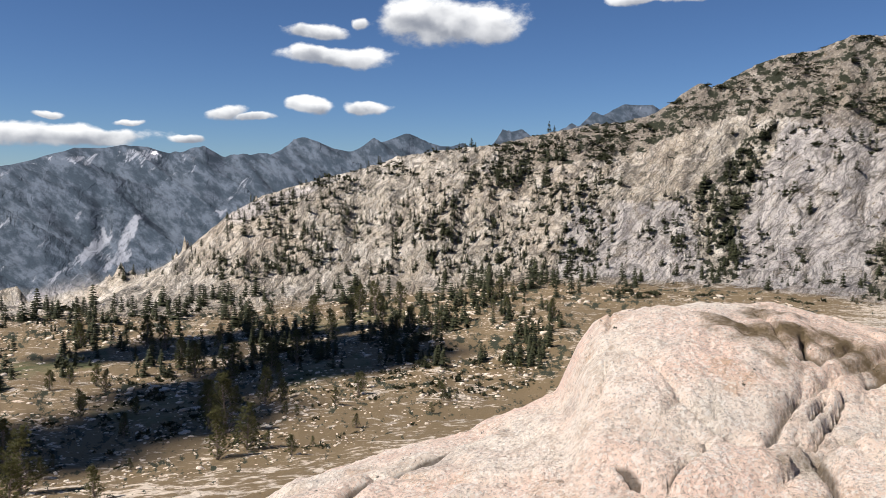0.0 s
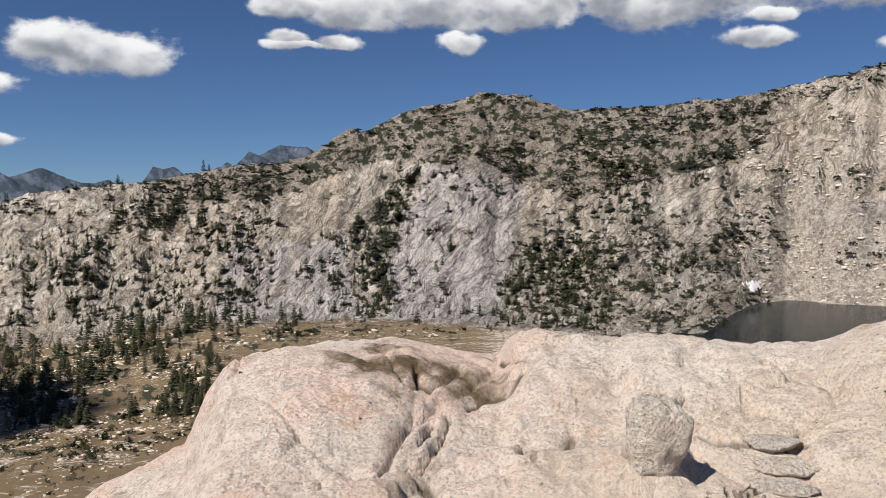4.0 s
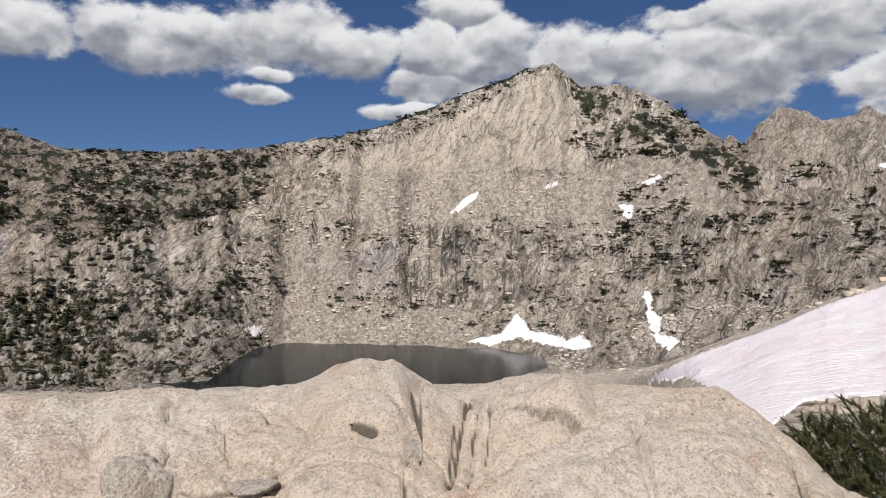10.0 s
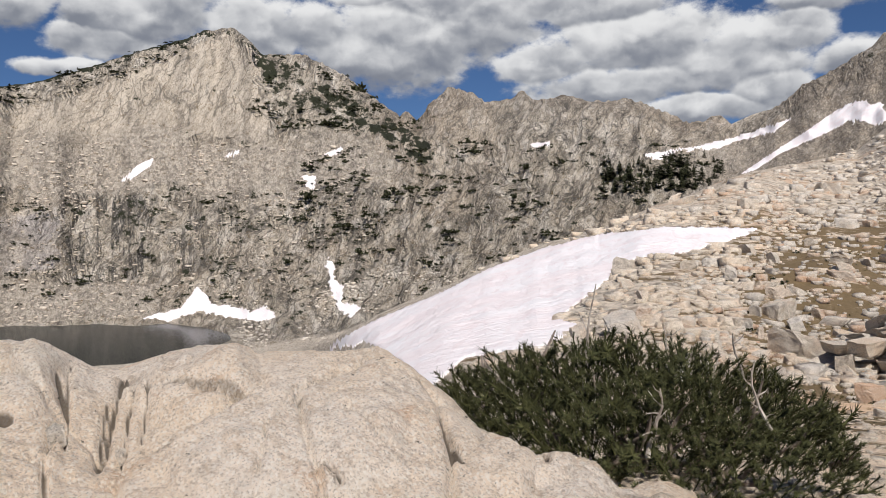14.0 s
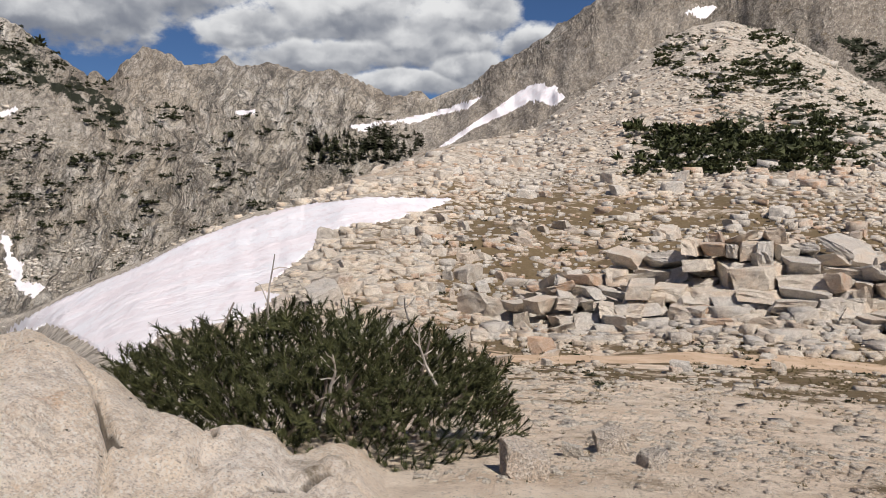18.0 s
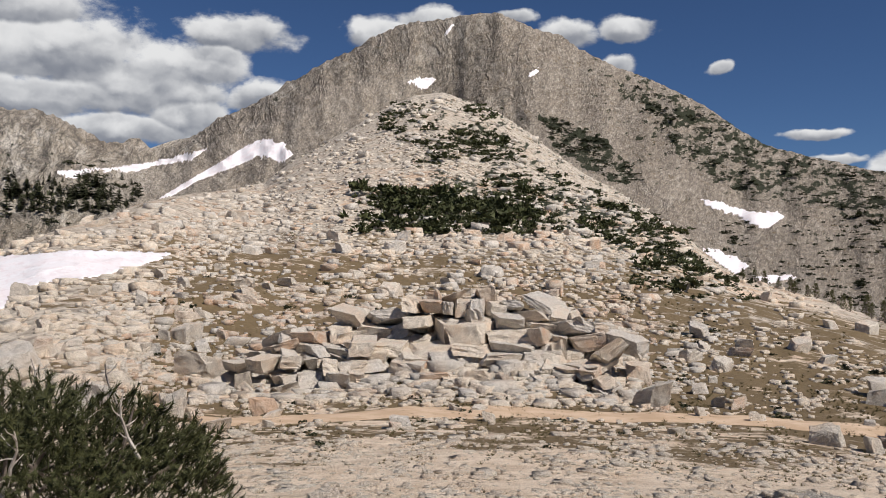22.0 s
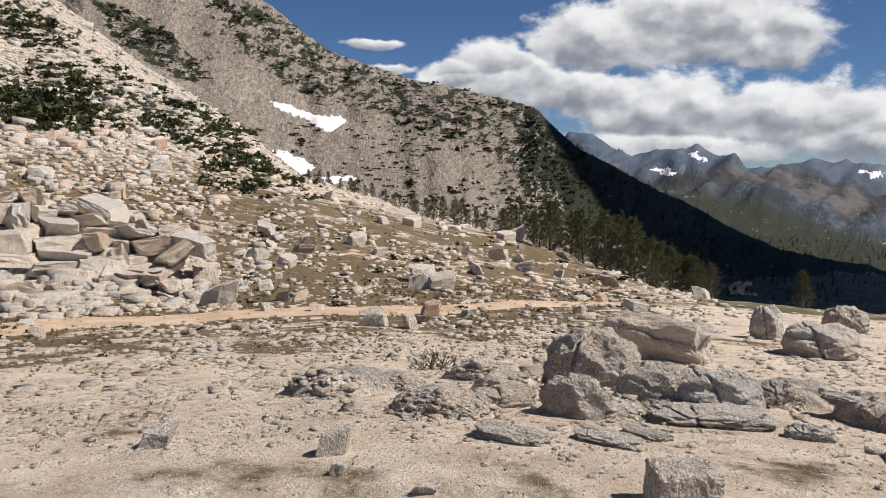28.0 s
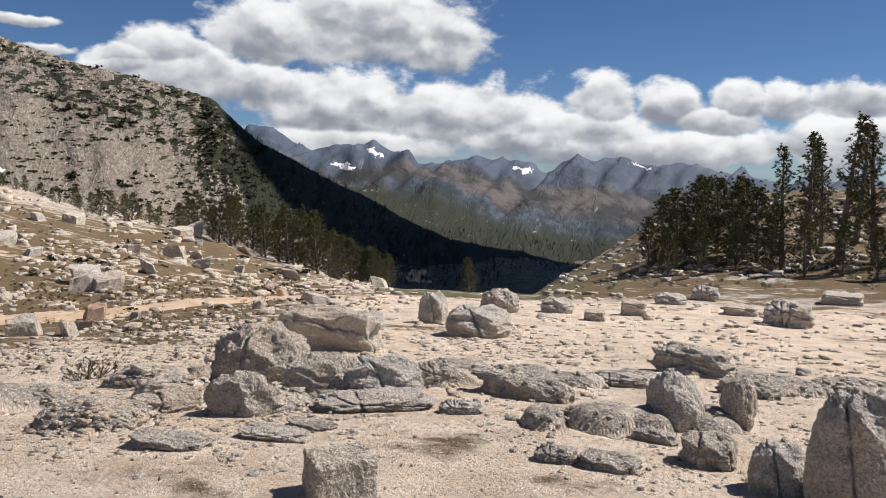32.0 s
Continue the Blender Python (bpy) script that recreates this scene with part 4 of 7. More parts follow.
def near_rock(az, r, z):
    """Rounded lobes, ledges and open fissures of the slab beside the camera. Gives the new height and the depth of
    fissures and creases, which darkens their colour.
    """
    x, y = STATION.x + r * np.sin(np.radians(az)), STATION.y + r * np.cos(np.radians(az))
    on = np.clip((99 - az) / 4, 0, 1) * np.clip((az + 36) / 4, 0, 1) * np.clip((r - 2.2) / 0.8, 0, 1) * np.clip((10 - r) / 2, 0, 1)
    wx, wy = x + 0.35 * grad_noise(x * 1.1, y * 1.1, y * 0 + 0.4, 31), y + 0.35 * grad_noise(x * 1.1, y * 1.1, y * 0 + 0.9, 32)
    a1, a2, tip_a = cells(wx / 1.35 + 3.1, wy / 1.0 + 1.7, 3)
    b1, b2, tip_b = cells(wx / 0.5, wy / 0.42, 4)
    rough = grad_noise(x * 0.9, y * 0.9, y * 0 + 0.2, 33)
    blocky = 0.3 + 0.7 * band_at(az + 6 * rough, 24, 30, 62, 80)
    lobe = 0.05 * (1 - np.clip(a1, 0, 1) ** 2) + blocky * 0.11 * tip_a - 0.05 * np.exp(-((a2 - a1) / 0.03) ** 2)
    knob = np.clip(rough + 0.1, 0, 1) * (0.06 * (1 - np.clip(b1, 0, 1) ** 2) + 0.07 * tip_b - 0.04 * np.exp(-((b2 - b1) / 0.05) ** 2))
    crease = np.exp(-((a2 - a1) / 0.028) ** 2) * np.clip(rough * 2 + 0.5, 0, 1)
    fine = 0.016 * grad_noise(x * 17, y * 17, y * 0 + 0.1, 39) + 0.034 * grad_noise(x * 7, y * 7, y * 0 + 0.3, 34) + 0.02 * grad_noise(x * 3, y * 3, y * 0 + 0.6, 35)
    ledge = grad_noise(x * 1.3, y * 1.3, y * 0 + 0.1, 37) * 2.2
    fine = fine + 0.05 * (np.floor(ledge * 2) / 2 - ledge + 1.6 * np.clip((ledge * 2) % 1, 0, 0.3)) - 0.035 * np.abs(grad_noise(x * 2.2, y * 2.2, y * 0 + 0.7, 38))
    el = np.degrees(np.arctan((z - STATION.z) / r))
    slit = np.zeros_like(z)
    jit = 0.25 * grad_noise(x * 4, y * 4, y * 0 + 0.8, 36)
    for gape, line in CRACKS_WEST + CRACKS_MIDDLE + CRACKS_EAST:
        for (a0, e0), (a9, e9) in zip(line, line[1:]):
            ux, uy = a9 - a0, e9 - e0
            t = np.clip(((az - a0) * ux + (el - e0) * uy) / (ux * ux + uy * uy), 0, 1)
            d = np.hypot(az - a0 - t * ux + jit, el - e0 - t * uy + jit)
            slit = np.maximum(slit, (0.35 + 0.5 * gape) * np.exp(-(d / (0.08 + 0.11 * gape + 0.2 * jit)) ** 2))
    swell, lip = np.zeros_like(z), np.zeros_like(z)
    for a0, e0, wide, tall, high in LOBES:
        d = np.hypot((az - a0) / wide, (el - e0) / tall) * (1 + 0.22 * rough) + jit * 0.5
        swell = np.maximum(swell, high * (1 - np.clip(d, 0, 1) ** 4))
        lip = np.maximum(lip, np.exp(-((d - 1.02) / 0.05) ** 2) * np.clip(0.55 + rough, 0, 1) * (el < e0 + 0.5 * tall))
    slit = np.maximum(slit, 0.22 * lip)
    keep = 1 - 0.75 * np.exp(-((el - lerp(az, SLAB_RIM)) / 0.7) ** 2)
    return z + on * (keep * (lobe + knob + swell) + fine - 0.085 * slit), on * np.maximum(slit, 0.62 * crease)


COLUMNS = np.concatenate([np.arange(-35, 205, 0.2), np.arange(205, 325, 3.0)])
RINGS = np.concatenate([np.geomspace(0.02, 2.6, 40)[:-1], np.geomspace(2.6, 9.6, 190)[:-1], np.geomspace(9.6, 60, 100)[:-1], np.geomspace(60, 380, 80)[:-1], np.geomspace(380, 980, 200)[:-1], np.geomspace(980, 1700, 40)[:-1], np.geomspace(1700, 4900, 50)])


def crag_at(az):
    return np.interp(az, [-35, 15, 60, 75, 80, 100, 112, 125, 140, 205], [1, 1.2, 1, 2.5, 4, 3, 3, 2, 1.2, 1])


AZ, RR = np.meshgrid(COLUMNS, RINGS)
SEEN = np.where(AZ > 205, np.interp(AZ, [205, 325], [205, -35]), AZ)     # behind the camera the land blends back
HEIGHT, LINE = ground_height(SEEN, RR)
close = RINGS < 11
GROOVE_SHADE = np.zeros_like(HEIGHT)
tread = np.clip((3.3 - RR) / 1.5, 0, 1)
HEIGHT = HEIGHT * (1 - tread) + tread * (0.02 + 0.02 * grad_noise(RR * np.sin(np.radians(AZ)) * 2, RR * np.cos(np.radians(AZ)) * 2, RR * 0, 3))
HEIGHT[close], GROOVE_SHADE[close] = near_rock(SEEN[close], RR[close], HEIGHT[close])
HEIGHT[close], BARE_NEAR = bedrock(SEEN[close], RR[close], HEIGHT[close])
BARE = np.zeros_like(HEIGHT)
BARE[close] = BARE_NEAR
# the mound under the blocky outcrop, and heaps under the boulder fields
for m_az, m_r, m_wide, m_deep, m_high in ((122, 31, 6.5, 5.5, 2.3), (128, 29, 4, 4, 0.9), (104, 42, 5, 7, 1.2), (113, 40, 4, 6, 0.8)):
    HEIGHT += m_high * np.exp(-((SEEN - m_az) / m_wide) ** 2 - ((RR - m_r) / m_deep) ** 2)
HEIGHT[RR > 250] += (np.abs(grad_noise(SEEN * 2.3, LINE, LINE * 0 + 0.5, 61)) * 3.2 * band_at(LINE, 8.6, 9, 9, 9.4) * crag_at(SEEN))[RR > 250]
# ribs and gullies of the cliffs, and spurs of the far ranges
CLIMB = np.degrees(np.arctan((HEIGHT - STATION.z) / RR))
U = SEEN - np.where(SEEN < 47, 0.8, 0.12) * CLIMB
rib = 7 * (0.4 - np.abs(grad_noise(U / 1.7, CLIMB / 3.2, LINE * 0 + 0.3, 62)) * 1.6) + 4 * (0.4 - np.abs(grad_noise(U / 1.0, CLIMB / 0.9, LINE * 0 + 0.7, 63)) * 1.6)
HEIGHT += rib * band_at(LINE, 7.05, 7.4, 8.7, 8.97) * (RR > 250) * np.interp(SEEN, [-20, 5, 50, 98, 104, 122, 128, 150], [0.5, 0.9, 0.9, 0.9, 1.2, 1.0, 0.1, 0.2])
U = SEEN + np.where(SEEN < 60, 1.5, -1.0) * CLIMB
spur = 95 * (0.4 - np.abs(grad_noise(U / 4.5, CLIMB / 6, LINE * 0 + 0.4, 64)) * 1.6) + 55 * (0.4 - np.abs(grad_noise(U / 1.5, CLIMB / 3, LINE * 0 + 0.8, 65)) * 1.6)
HEIGHT += spur * np.maximum(band_at(LINE, 10.05, 10.4, 10.8, 10.99), band_at(LINE, 9.2, 9.5, 9.7, 9.99) * 0.5) * (RR > 1100)
GX, GY = STATION.x + RR * np.sin(np.radians(AZ)), STATION.y + RR * np.cos(np.radians(AZ))


def sheet(name, xs, ys, zs, material, closed=False):
    """One mesh from a grid of places."""
    rows, cols = xs.shape
    mesh = bpy.data.meshes.new(name)
    co = np.stack([xs, ys, zs], -1).reshape(-1, 3)
    i, j = np.meshgrid(np.arange(rows - 1), np.arange(cols if closed else cols - 1), indexing="ij")
    j2 = (j + 1) % cols
    quads = np.stack([i * cols + j, i * cols + j2, (i + 1) * cols + j2, (i + 1) * cols + j], -1).reshape(-1, 4)[:, ::-1]
    mesh.vertices.add(len(co))
    mesh.vertices.foreach_set("co", co.astype(np.float32).ravel())
    mesh.loops.add(quads.size)
    mesh.loops.foreach_set("vertex_index", quads.astype(np.int32).ravel())
    mesh.polygons.add(len(quads))
    mesh.polygons.foreach_set("loop_start", np.arange(0, quads.size, 4, dtype=np.int32))
    mesh.polygons.foreach_set("use_smooth", np.ones(len(quads), bool))
    mesh.update(calc_edges=True)
    mesh.materials.append(material)
    return new(name, mesh)




band = band_at
SLOPE = (HEIGHT - STATION.z) / RR
SIGHT = np.maximum.accumulate(SLOPE[:, :1200], axis=0)


def spot_at(az, el):
    """Where a sight line from the station first meets the ground: distance, or nan."""
    col = np.clip(np.round((np.asarray(az, float) + 35) / 0.2).astype(int), 0, 1199)
    tan = np.tan(np.radians(np.asarray(el, float)))
    out = np.full(col.shape, np.nan)
    for i, (c, t) in enumerate(zip(col.ravel(), tan.ravel())):
        k = int(np.searchsorted(SIGHT[:, c], t))
        if 0 < k < len(RINGS):
            s0, s1 = SIGHT[k - 1, c], SIGHT[k, c]
            out.ravel()[i] = RINGS[k - 1] + (RINGS[k] - RINGS[k - 1]) * (t - s0) / max(s1 - s0, 1e-9)
    return out


def floor_z(az, r):
    """Height of the built ground at a bearing and distance."""
    c = np.clip((np.asarray(az, float) + 35) / 0.2, 0, 1198.999)
    k = np.clip(np.searchsorted(RINGS, r) - 1, 0, len(RINGS) - 2)
    f, i = (r - RINGS[k]) / (RINGS[k + 1] - RINGS[k]), np.floor(c).astype(int)
    g = c - i
    return (HEIGHT[k, i] * (1 - f) * (1 - g) + HEIGHT[k + 1, i] * f * (1 - g) + HEIGHT[k, i + 1] * (1 - f) * g + HEIGHT[k + 1, i + 1] * f * g)


def at_polar(az, r):
    return STATION.x + r * np.sin(np.radians(az)), STATION.y + r * np.cos(np.radians(az))


EL = np.degrees(np.arctan(SLOPE))
EDGE = 0.7 * grad_noise(SEEN / 1.3, EL / 0.9, LINE * 0 + 0.2, 66) + 0.35 * grad_noise(SEEN / 0.4, EL / 0.3, LINE * 0 + 0.6, 67)


def region(ring, least=60.0):
    """1 within a ring of bearings and angles on the land beyond a distance, with a wandering edge."""
    hit, a, e = np.zeros(EL.shape, bool), SEEN + EDGE, EL + 0.7 * EDGE
    for (x0, y0), (x1, y1) in zip(ring, ring[1:] + ring[:1]):
        hit ^= ((y0 > e) != (y1 > e)) & (a < (x1 - x0) * (e - y0) / (y1 - y0 + 1e-12) + x0)
    return (hit & (RR > least)).astype(float)


NORTH_TOP = [(4, 0.6), (11.8, 1.1), (19.9, 4.2), (23.5, 3.4), (28.9, 2.8), (33.6, 1.3), (36.7, 2.2), (45.3, 3.9), (47, 9.5), (26, 10), (14, 6), (4, 3)]
GULLY_A = [(14, -1), (16.7, -1.7), (19.3, 1.1), (21, 3), (22.0, 3), (20.3, -2.7), (20.3, -7.2), (18.2, -7.4), (18, -3)]
GULLY_B = [(27.7, -4.5), (31, -1.5), (35.1, -2.0), (36.5, -5), (35.0, -8.4), (27.0, -8.4)]
HEADLAND = [(35.1, 0.1), (40, 1.5), (44.3, -0.6), (44.3, -7.4), (35.0, -8.6)]
UPPER_FACE = [(53.8, 5.3), (51.0, 5.2), (50.1, 7.2), (54, 8.6), (62.5, 12.4), (65.2, 13.8), (67.2, 12.2), (68.5, 6.9), (60.8, 6.5)]
TALUS_BAND = [(51.0, 3.2), (53.8, 5.1), (60.8, 6.4), (66.0, 6.3), (70.0, 5.6), (66.0, 4.5), (61.9, 3.8), (56.2, 2.7)]
TALUS_CONE = [(44.4, -3.1), (45.4, 0.7), (48.8, 3.2), (48.5, 0.0), (49.4, -2.5), (60.8, -3.1), (60.8, -5.2), (44.4, -5.4)]
WALL_A = [(55.0, 3.1), (60.3, 2.9), (60.8, -2.5), (55.0, -3.1)]
WALL_B = [(62.2, 3.5), (66.2, 3.3), (64.7, -1.9), (61.4, -2.2)]
SLABS = ([(20.0, -7.4), (20.1, -2.9), (22.9, 3.7), (26.6, 4.0), (29.8, 2.2), (27.6, -8.2)], [(8, -7), (9, -2.1), (16.7, -1.7), (18.4, -7.3)], [(48.5, 0.0), (54.7, 2.1), (54.7, -1.9), (48.8, -2.8)])
EAST_SCREE = [(125.6, 15.0), (130.8, 13.2), (136.1, 8.7), (139, 4.4), (137, 1), (134.2, 5.3), (126.5, 10.8)]
RIDGE_SCRUB = [(133.0, 12.2), (136.1, 11.4), (140.4, 8.4), (148.7, 6), (156, 4), (160, 0), (156, -0.5), (148.6, 3.1), (139.7, 4.8), (135.4, 7.9)]
RIB_SCRUB = [(126.5, 10.6), (130.8, 8.8), (133.9, 5.7), (132.3, 5.3), (127.7, 7.7)]
KNOLL_SCRUB = [(119.7, 9.9), (123.7, 9.7), (125.7, 6.9), (130.8, 4.9), (133.1, 3.7), (139.0, -1.3), (136.9, -0.5), (132.4, 1.0), (128.9, 2.2), (124.5, 2.0), (116.1, 2.3), (114.9, 4.3), (122.9, 4.9), (122.5, 6.9)]
MEADOWS = ([(-24.0, -15.1), (-17.8, -14.7), (-16.9, -16.4), (-22.1, -16.3)], [(-28.7, -11.8), (-23.2, -11.3), (-23.0, -12.3), (-28.5, -12.6)], [(-12, -13.4), (-6, -12.6), (-5, -13.6), (-11, -14.6)], [(-10, -10.2), (-3, -9.4), (-2, -10), (-9, -10.9)],
           [(167.5, -8.2), (171.6, -7.0), (175.6, -6.5), (181.6, -6.6), (182.6, -7.7), (180, -9.4), (167.4, -9.6)])
BALD_SLABS = ([(-28.3, -8.2), (-23.0, -3.9), (-20.4, -2.4), (-21.4, -5.6), (-25.5, -7.6)], [(-26.8, 0.9), (-20.0, 1.9), (-18.7, 1.1), (-22.8, 0.4)], [(-16, -2.5), (-9, -0.6), (-7, -0.2), (-14, -3.2)])
fuzz = 0.18 * grad_noise(GX / 45, GY / 45, HEIGHT / 45, 9)
patchy = grad_noise(GX / 30, GY / 30, HEIGHT / 30, 5) + 0.5 * grad_noise(GX / 9, GY / 9, HEIGHT / 9, 6)
small = grad_noise(GX / 2.3, GY / 2.3, HEIGHT / 2.3, 7) + 0.5 * grad_noise(GX / 0.8, GY / 0.8, HEIGHT / 0.8, 8)
south = band(SEEN + small * 5, 92, 104, 215, 217)
soil = south * band(RR, 0, 0.1, 26 + 10 * band(SEEN, 150, 165, 220, 221), 40 + 8 * band(SEEN, 150, 165, 220, 221)) * np.clip(0.85 + small * 0.5, 0, 1)
soil = np.maximum(soil, south * band(RR, 20, 30, 75, 110) * np.interp(SEEN, [165, 178], [1, 0]) * np.clip(0.25 + patchy * 1.2 + small * 0.3, 0, 0.8))
soil = np.maximum(soil, band(SEEN, -36, -35, 22, 34) * band(LINE, 3.4, 4.2, 6.2, 7.0) * np.clip(0.25 + patchy * 1.1, 0, 0.8))
soil = np.maximum(soil, band(SEEN, 26, 30, 62, 70) * band(EL, -19.5, -18.6, -15.6, -14.2) * np.clip(0.7 + small, 0, 1) * (RR < 9))
soil = soil * np.where(SEEN > 176, np.clip((30 - RR) / 6, 0, 1), 1)
slab_in = np.maximum(band(SEEN, -40, -36, 96, 100) * band(RR, 0, 0.5, 9, 12), BARE)
soil = soil * (1 - BARE)
scree = band(SEEN, 50, 53, 74, 78) * band(LINE + fuzz, 7.8, 7.95, 8.2, 8.35)
scree = np.maximum(scree, band(SEEN + 22 * fuzz, 44, 46, 51, 55) * band(LINE + fuzz, 6.9, 7.0, 7.5, 7.9))
scree = np.maximum(scree, band(SEEN, 97, 100, 116, 119) * band(LINE, 6.5, 7, 8.45, 8.6))
scree = np.maximum(scree, band(SEEN, 125, 129, 142, 147) * band(LINE, 7.2, 7.6, 9.2, 9.5) * np.clip(0.8 + patchy, 0, 1))
scrub = band(SEEN + 25 * fuzz, -46, -45, 40, 49) * band(LINE, 7, 7.3, 9.3, 9.6) * 0.14
scrub = np.maximum(scrub, band(SEEN, -36, -35, 20, 30) * band(LINE, 3.6, 4.5, 6.6, 7.3) * 0.34)
scrub = np.maximum(scrub, band(SEEN, 42, 46, 74, 80) * band(LINE, 7, 7.2, 8.8, 9.3) * 0.25)
scrub = np.maximum(scrub, band(SEEN, 47, 49, 64, 66) * band(LINE, 8.75, 8.93, 9.2, 9.5) * 0.8)
scrub = np.maximum(scrub, band(SEEN, 66, 67, 79, 80) * band(EL - 12 + 1.1 * (SEEN - 67) * 0.45, -1.2, -0.6, 0.8, 1.6) * band(LINE, 8, 8.2, 9, 9.2) * 0.6)
scrub = np.maximum(scrub, band(SEEN, 72, 76, 98, 101) * band(LINE, 6.9, 7.2, 8.2, 8.5) * 0.16)
scrub = np.maximum(scrub, band(SEEN, 128, 133, 165, 170) * band(LINE, 7.8, 8.4, 9.4, 9.8) * np.where(SEEN > 137, 0.42, 0.3))
scrub = np.maximum(scrub, band(SEEN, 150, 160, 210, 215) * band(LINE, 7.4, 8.3, 9.9, 10.3) * 1.2)
scrub = np.maximum(scrub, band(SEEN, 116, 120, 140, 145) * band(LINE, 5.0, 5.3, 6, 6.3) * 0.35)
scree = np.maximum.reduce([scree, region(TALUS_BAND), region(TALUS_CONE), region(EAST_SCREE), band(SEEN + 5 * EDGE, 123, 127, 158, 164) * band(LINE, 7.2, 7.6, 9.2, 9.5) * 0.8])
scrub = np.maximum.reduce([scrub, 0.46 * region(NORTH_TOP), 0.5 * region(GULLY_A), 0.32 * region(GULLY_B), 0.36 * region(HEADLAND), 0.5 * region(RIDGE_SCRUB, 300), 0.6 * region(RIB_SCRUB, 300), 0.5 * region(KNOLL_SCRUB)])
scrub = np.maximum(scrub, band(SEEN, 178, 182, 206, 207) * band(RR, 30, 36, 200, 240) * 0.35)
smooth = region(UPPER_FACE)
lilac = np.maximum.reduce([region(s) for s in SLABS + BALD_SLABS])
meadow = np.maximum.reduce([region(s, 30) for s in MEADOWS])
scrub = scrub * (1 - np.clip(scree, 0, 0.85) * (LINE > 6.8) * (SEEN < 100)) * (1 - 0.9 * smooth) * (1 - 0.7 * lilac * (SEEN > 0)) * (1 - meadow)
lean = (SEEN + 2 * EDGE < 47).astype(float)
wall = np.maximum(region(WALL_A), 0.8 * region(WALL_B))
# east peak: dark ribs, with the shade of its left face put into the streaks
wall = np.maximum(wall, band(SEEN + 10 * fuzz, 100, 103, 121, 126) * band(LINE, 8.1, 8.4, 9.02, 9.1) * np.clip(0.3 + 1.2 * patchy, 0, 0.7))
wall = np.maximum(wall, band(SEEN + 10 * fuzz, 66, 70, 80, 84) * band(EL, -4, -2, 3, 4.5) * (LINE > 6.8) * 0.25)
wall = np.maximum(wall, band(SEEN + 25 * fuzz, 14, 24, 40, 48) * band(LINE, 7, 7.2, 8, 8.3) * 0.35)
# where the far land takes the forest colour with haze in it
hazy_woods = np.clip((RR - 1250) / 500, 0, 1) * np.where((SEEN > 72) & (SEEN < 104), 0, 1) * band(SEEN, -40, -36, 210, 211)
hazy_woods = hazy_woods * np.where(SEEN > 140, np.clip((RR - 1500) / 500, 0, 1), 1)
brown = np.maximum(band(SEEN + 8 * fuzz, 98, 104, 170, 175) * band(LINE, 7.0, 7.6, 9.4, 9.8) * np.interp(SEEN, [100, 122, 128, 170], [0.75, 0.75, 0.9, 0.9]), band(SEEN, 72, 79, 99, 103) * band(LINE, 8.3, 8.7, 9.4, 9.8) * 0.5)
brown = np.maximum(brown, 0.85 * region(NORTH_TOP))
pink = band(SEEN, -40, -36, 20, 42)
iron = band(SEEN, 90, 100, 160, 170) * np.clip(0.4 + patchy, 0, 1) * band(RR, 8, 20, 120, 200)
turf = np.maximum(band(SEEN, 176, 180, 206, 207) * band(RR, 26, 32, 200, 240), np.maximum(south * band(RR, 10, 13, 60, 90) * np.interp(SEEN, [160, 170], [1, 0]), band(SEEN, -36, -35, 25, 32) * band(LINE, 3.4, 4.2, 6.4, 7))) * np.interp(RR, [10, 20, 26, 60], [0.75, 0.8, 1.05, 1.0])

ground = tagged(sheet("ground", GX, GY, HEIGHT, GROUND, closed=True), "pale granite mountainside with sandy soil and scrub", "ground", kind="structure")
for key, values in (("soil", soil), ("bare", BARE), ("wall", wall), ("pink", pink), ("scrub", np.clip(scrub + 0.25 * patchy * (scrub > 0.02), 0, 1)), ("scree", scree), ("brown", brown), ("reach", np.clip((RR - 60) / 150, 0, 1) * np.clip((LINE - 6.3) / 0.5, 0, 1)), ("slab", slab_in), ("hazy_woods", hazy_woods), ("hill", band(SEEN + 2 * EDGE, 160, 163, 210, 211) * band(RR, 1900, 2100, 3000, 3200)), ("range", band(SEEN, 100, 110, 210, 211) * np.clip((RR - 3000) / 500, 0, 1)), ("lilac", lilac), ("smooth", smooth), ("lean", lean), ("meadow", meadow), ("iron", iron), ("turf", turf), ("groove_shade", GROOVE_SHADE)):
    ground.data.attributes.new(key, "FLOAT", "POINT").data.foreach_set("value", values.astype(np.float32).ravel())

FACE = np.stack([np.radians(AZ) * 650, np.radians(EL) * 650, LINE * 25], -1)
ground.data.attributes.new("face", "FLOAT_VECTOR", "POINT").data.foreach_set("vector", FACE.astype(np.float32).ravel())

# ---- lake ----
edge = np.linspace(38, 72, 60)
la, lr = np.meshgrid(edge, np.linspace(0, 1, 24))
lr = 300 + lr * (lerp(la, SHORE) * 1.06 - 300)
lx, ly = at_polar(la, lr)
lake = tagged(sheet("lake", lx, ly, np.full_like(lx, LAKE_Z), WATER), "dark calm mountain lake below granite cliffs", "lake", kind="structure")

# ---- shapes shared by many things ----
def ico(level):
    bm = bmesh.new()
    bmesh.ops.create_icosphere(bm, subdivisions=level, radius=1)
    v = np.array([p.co[:] for p in bm.verts])
    f = np.array([[p.index for p in t.verts] for t in bm.faces])
    bm.free()
    return v, f


ICO = {k: ico(k) for k in (1, 2, 3, 4, 5, 6)}


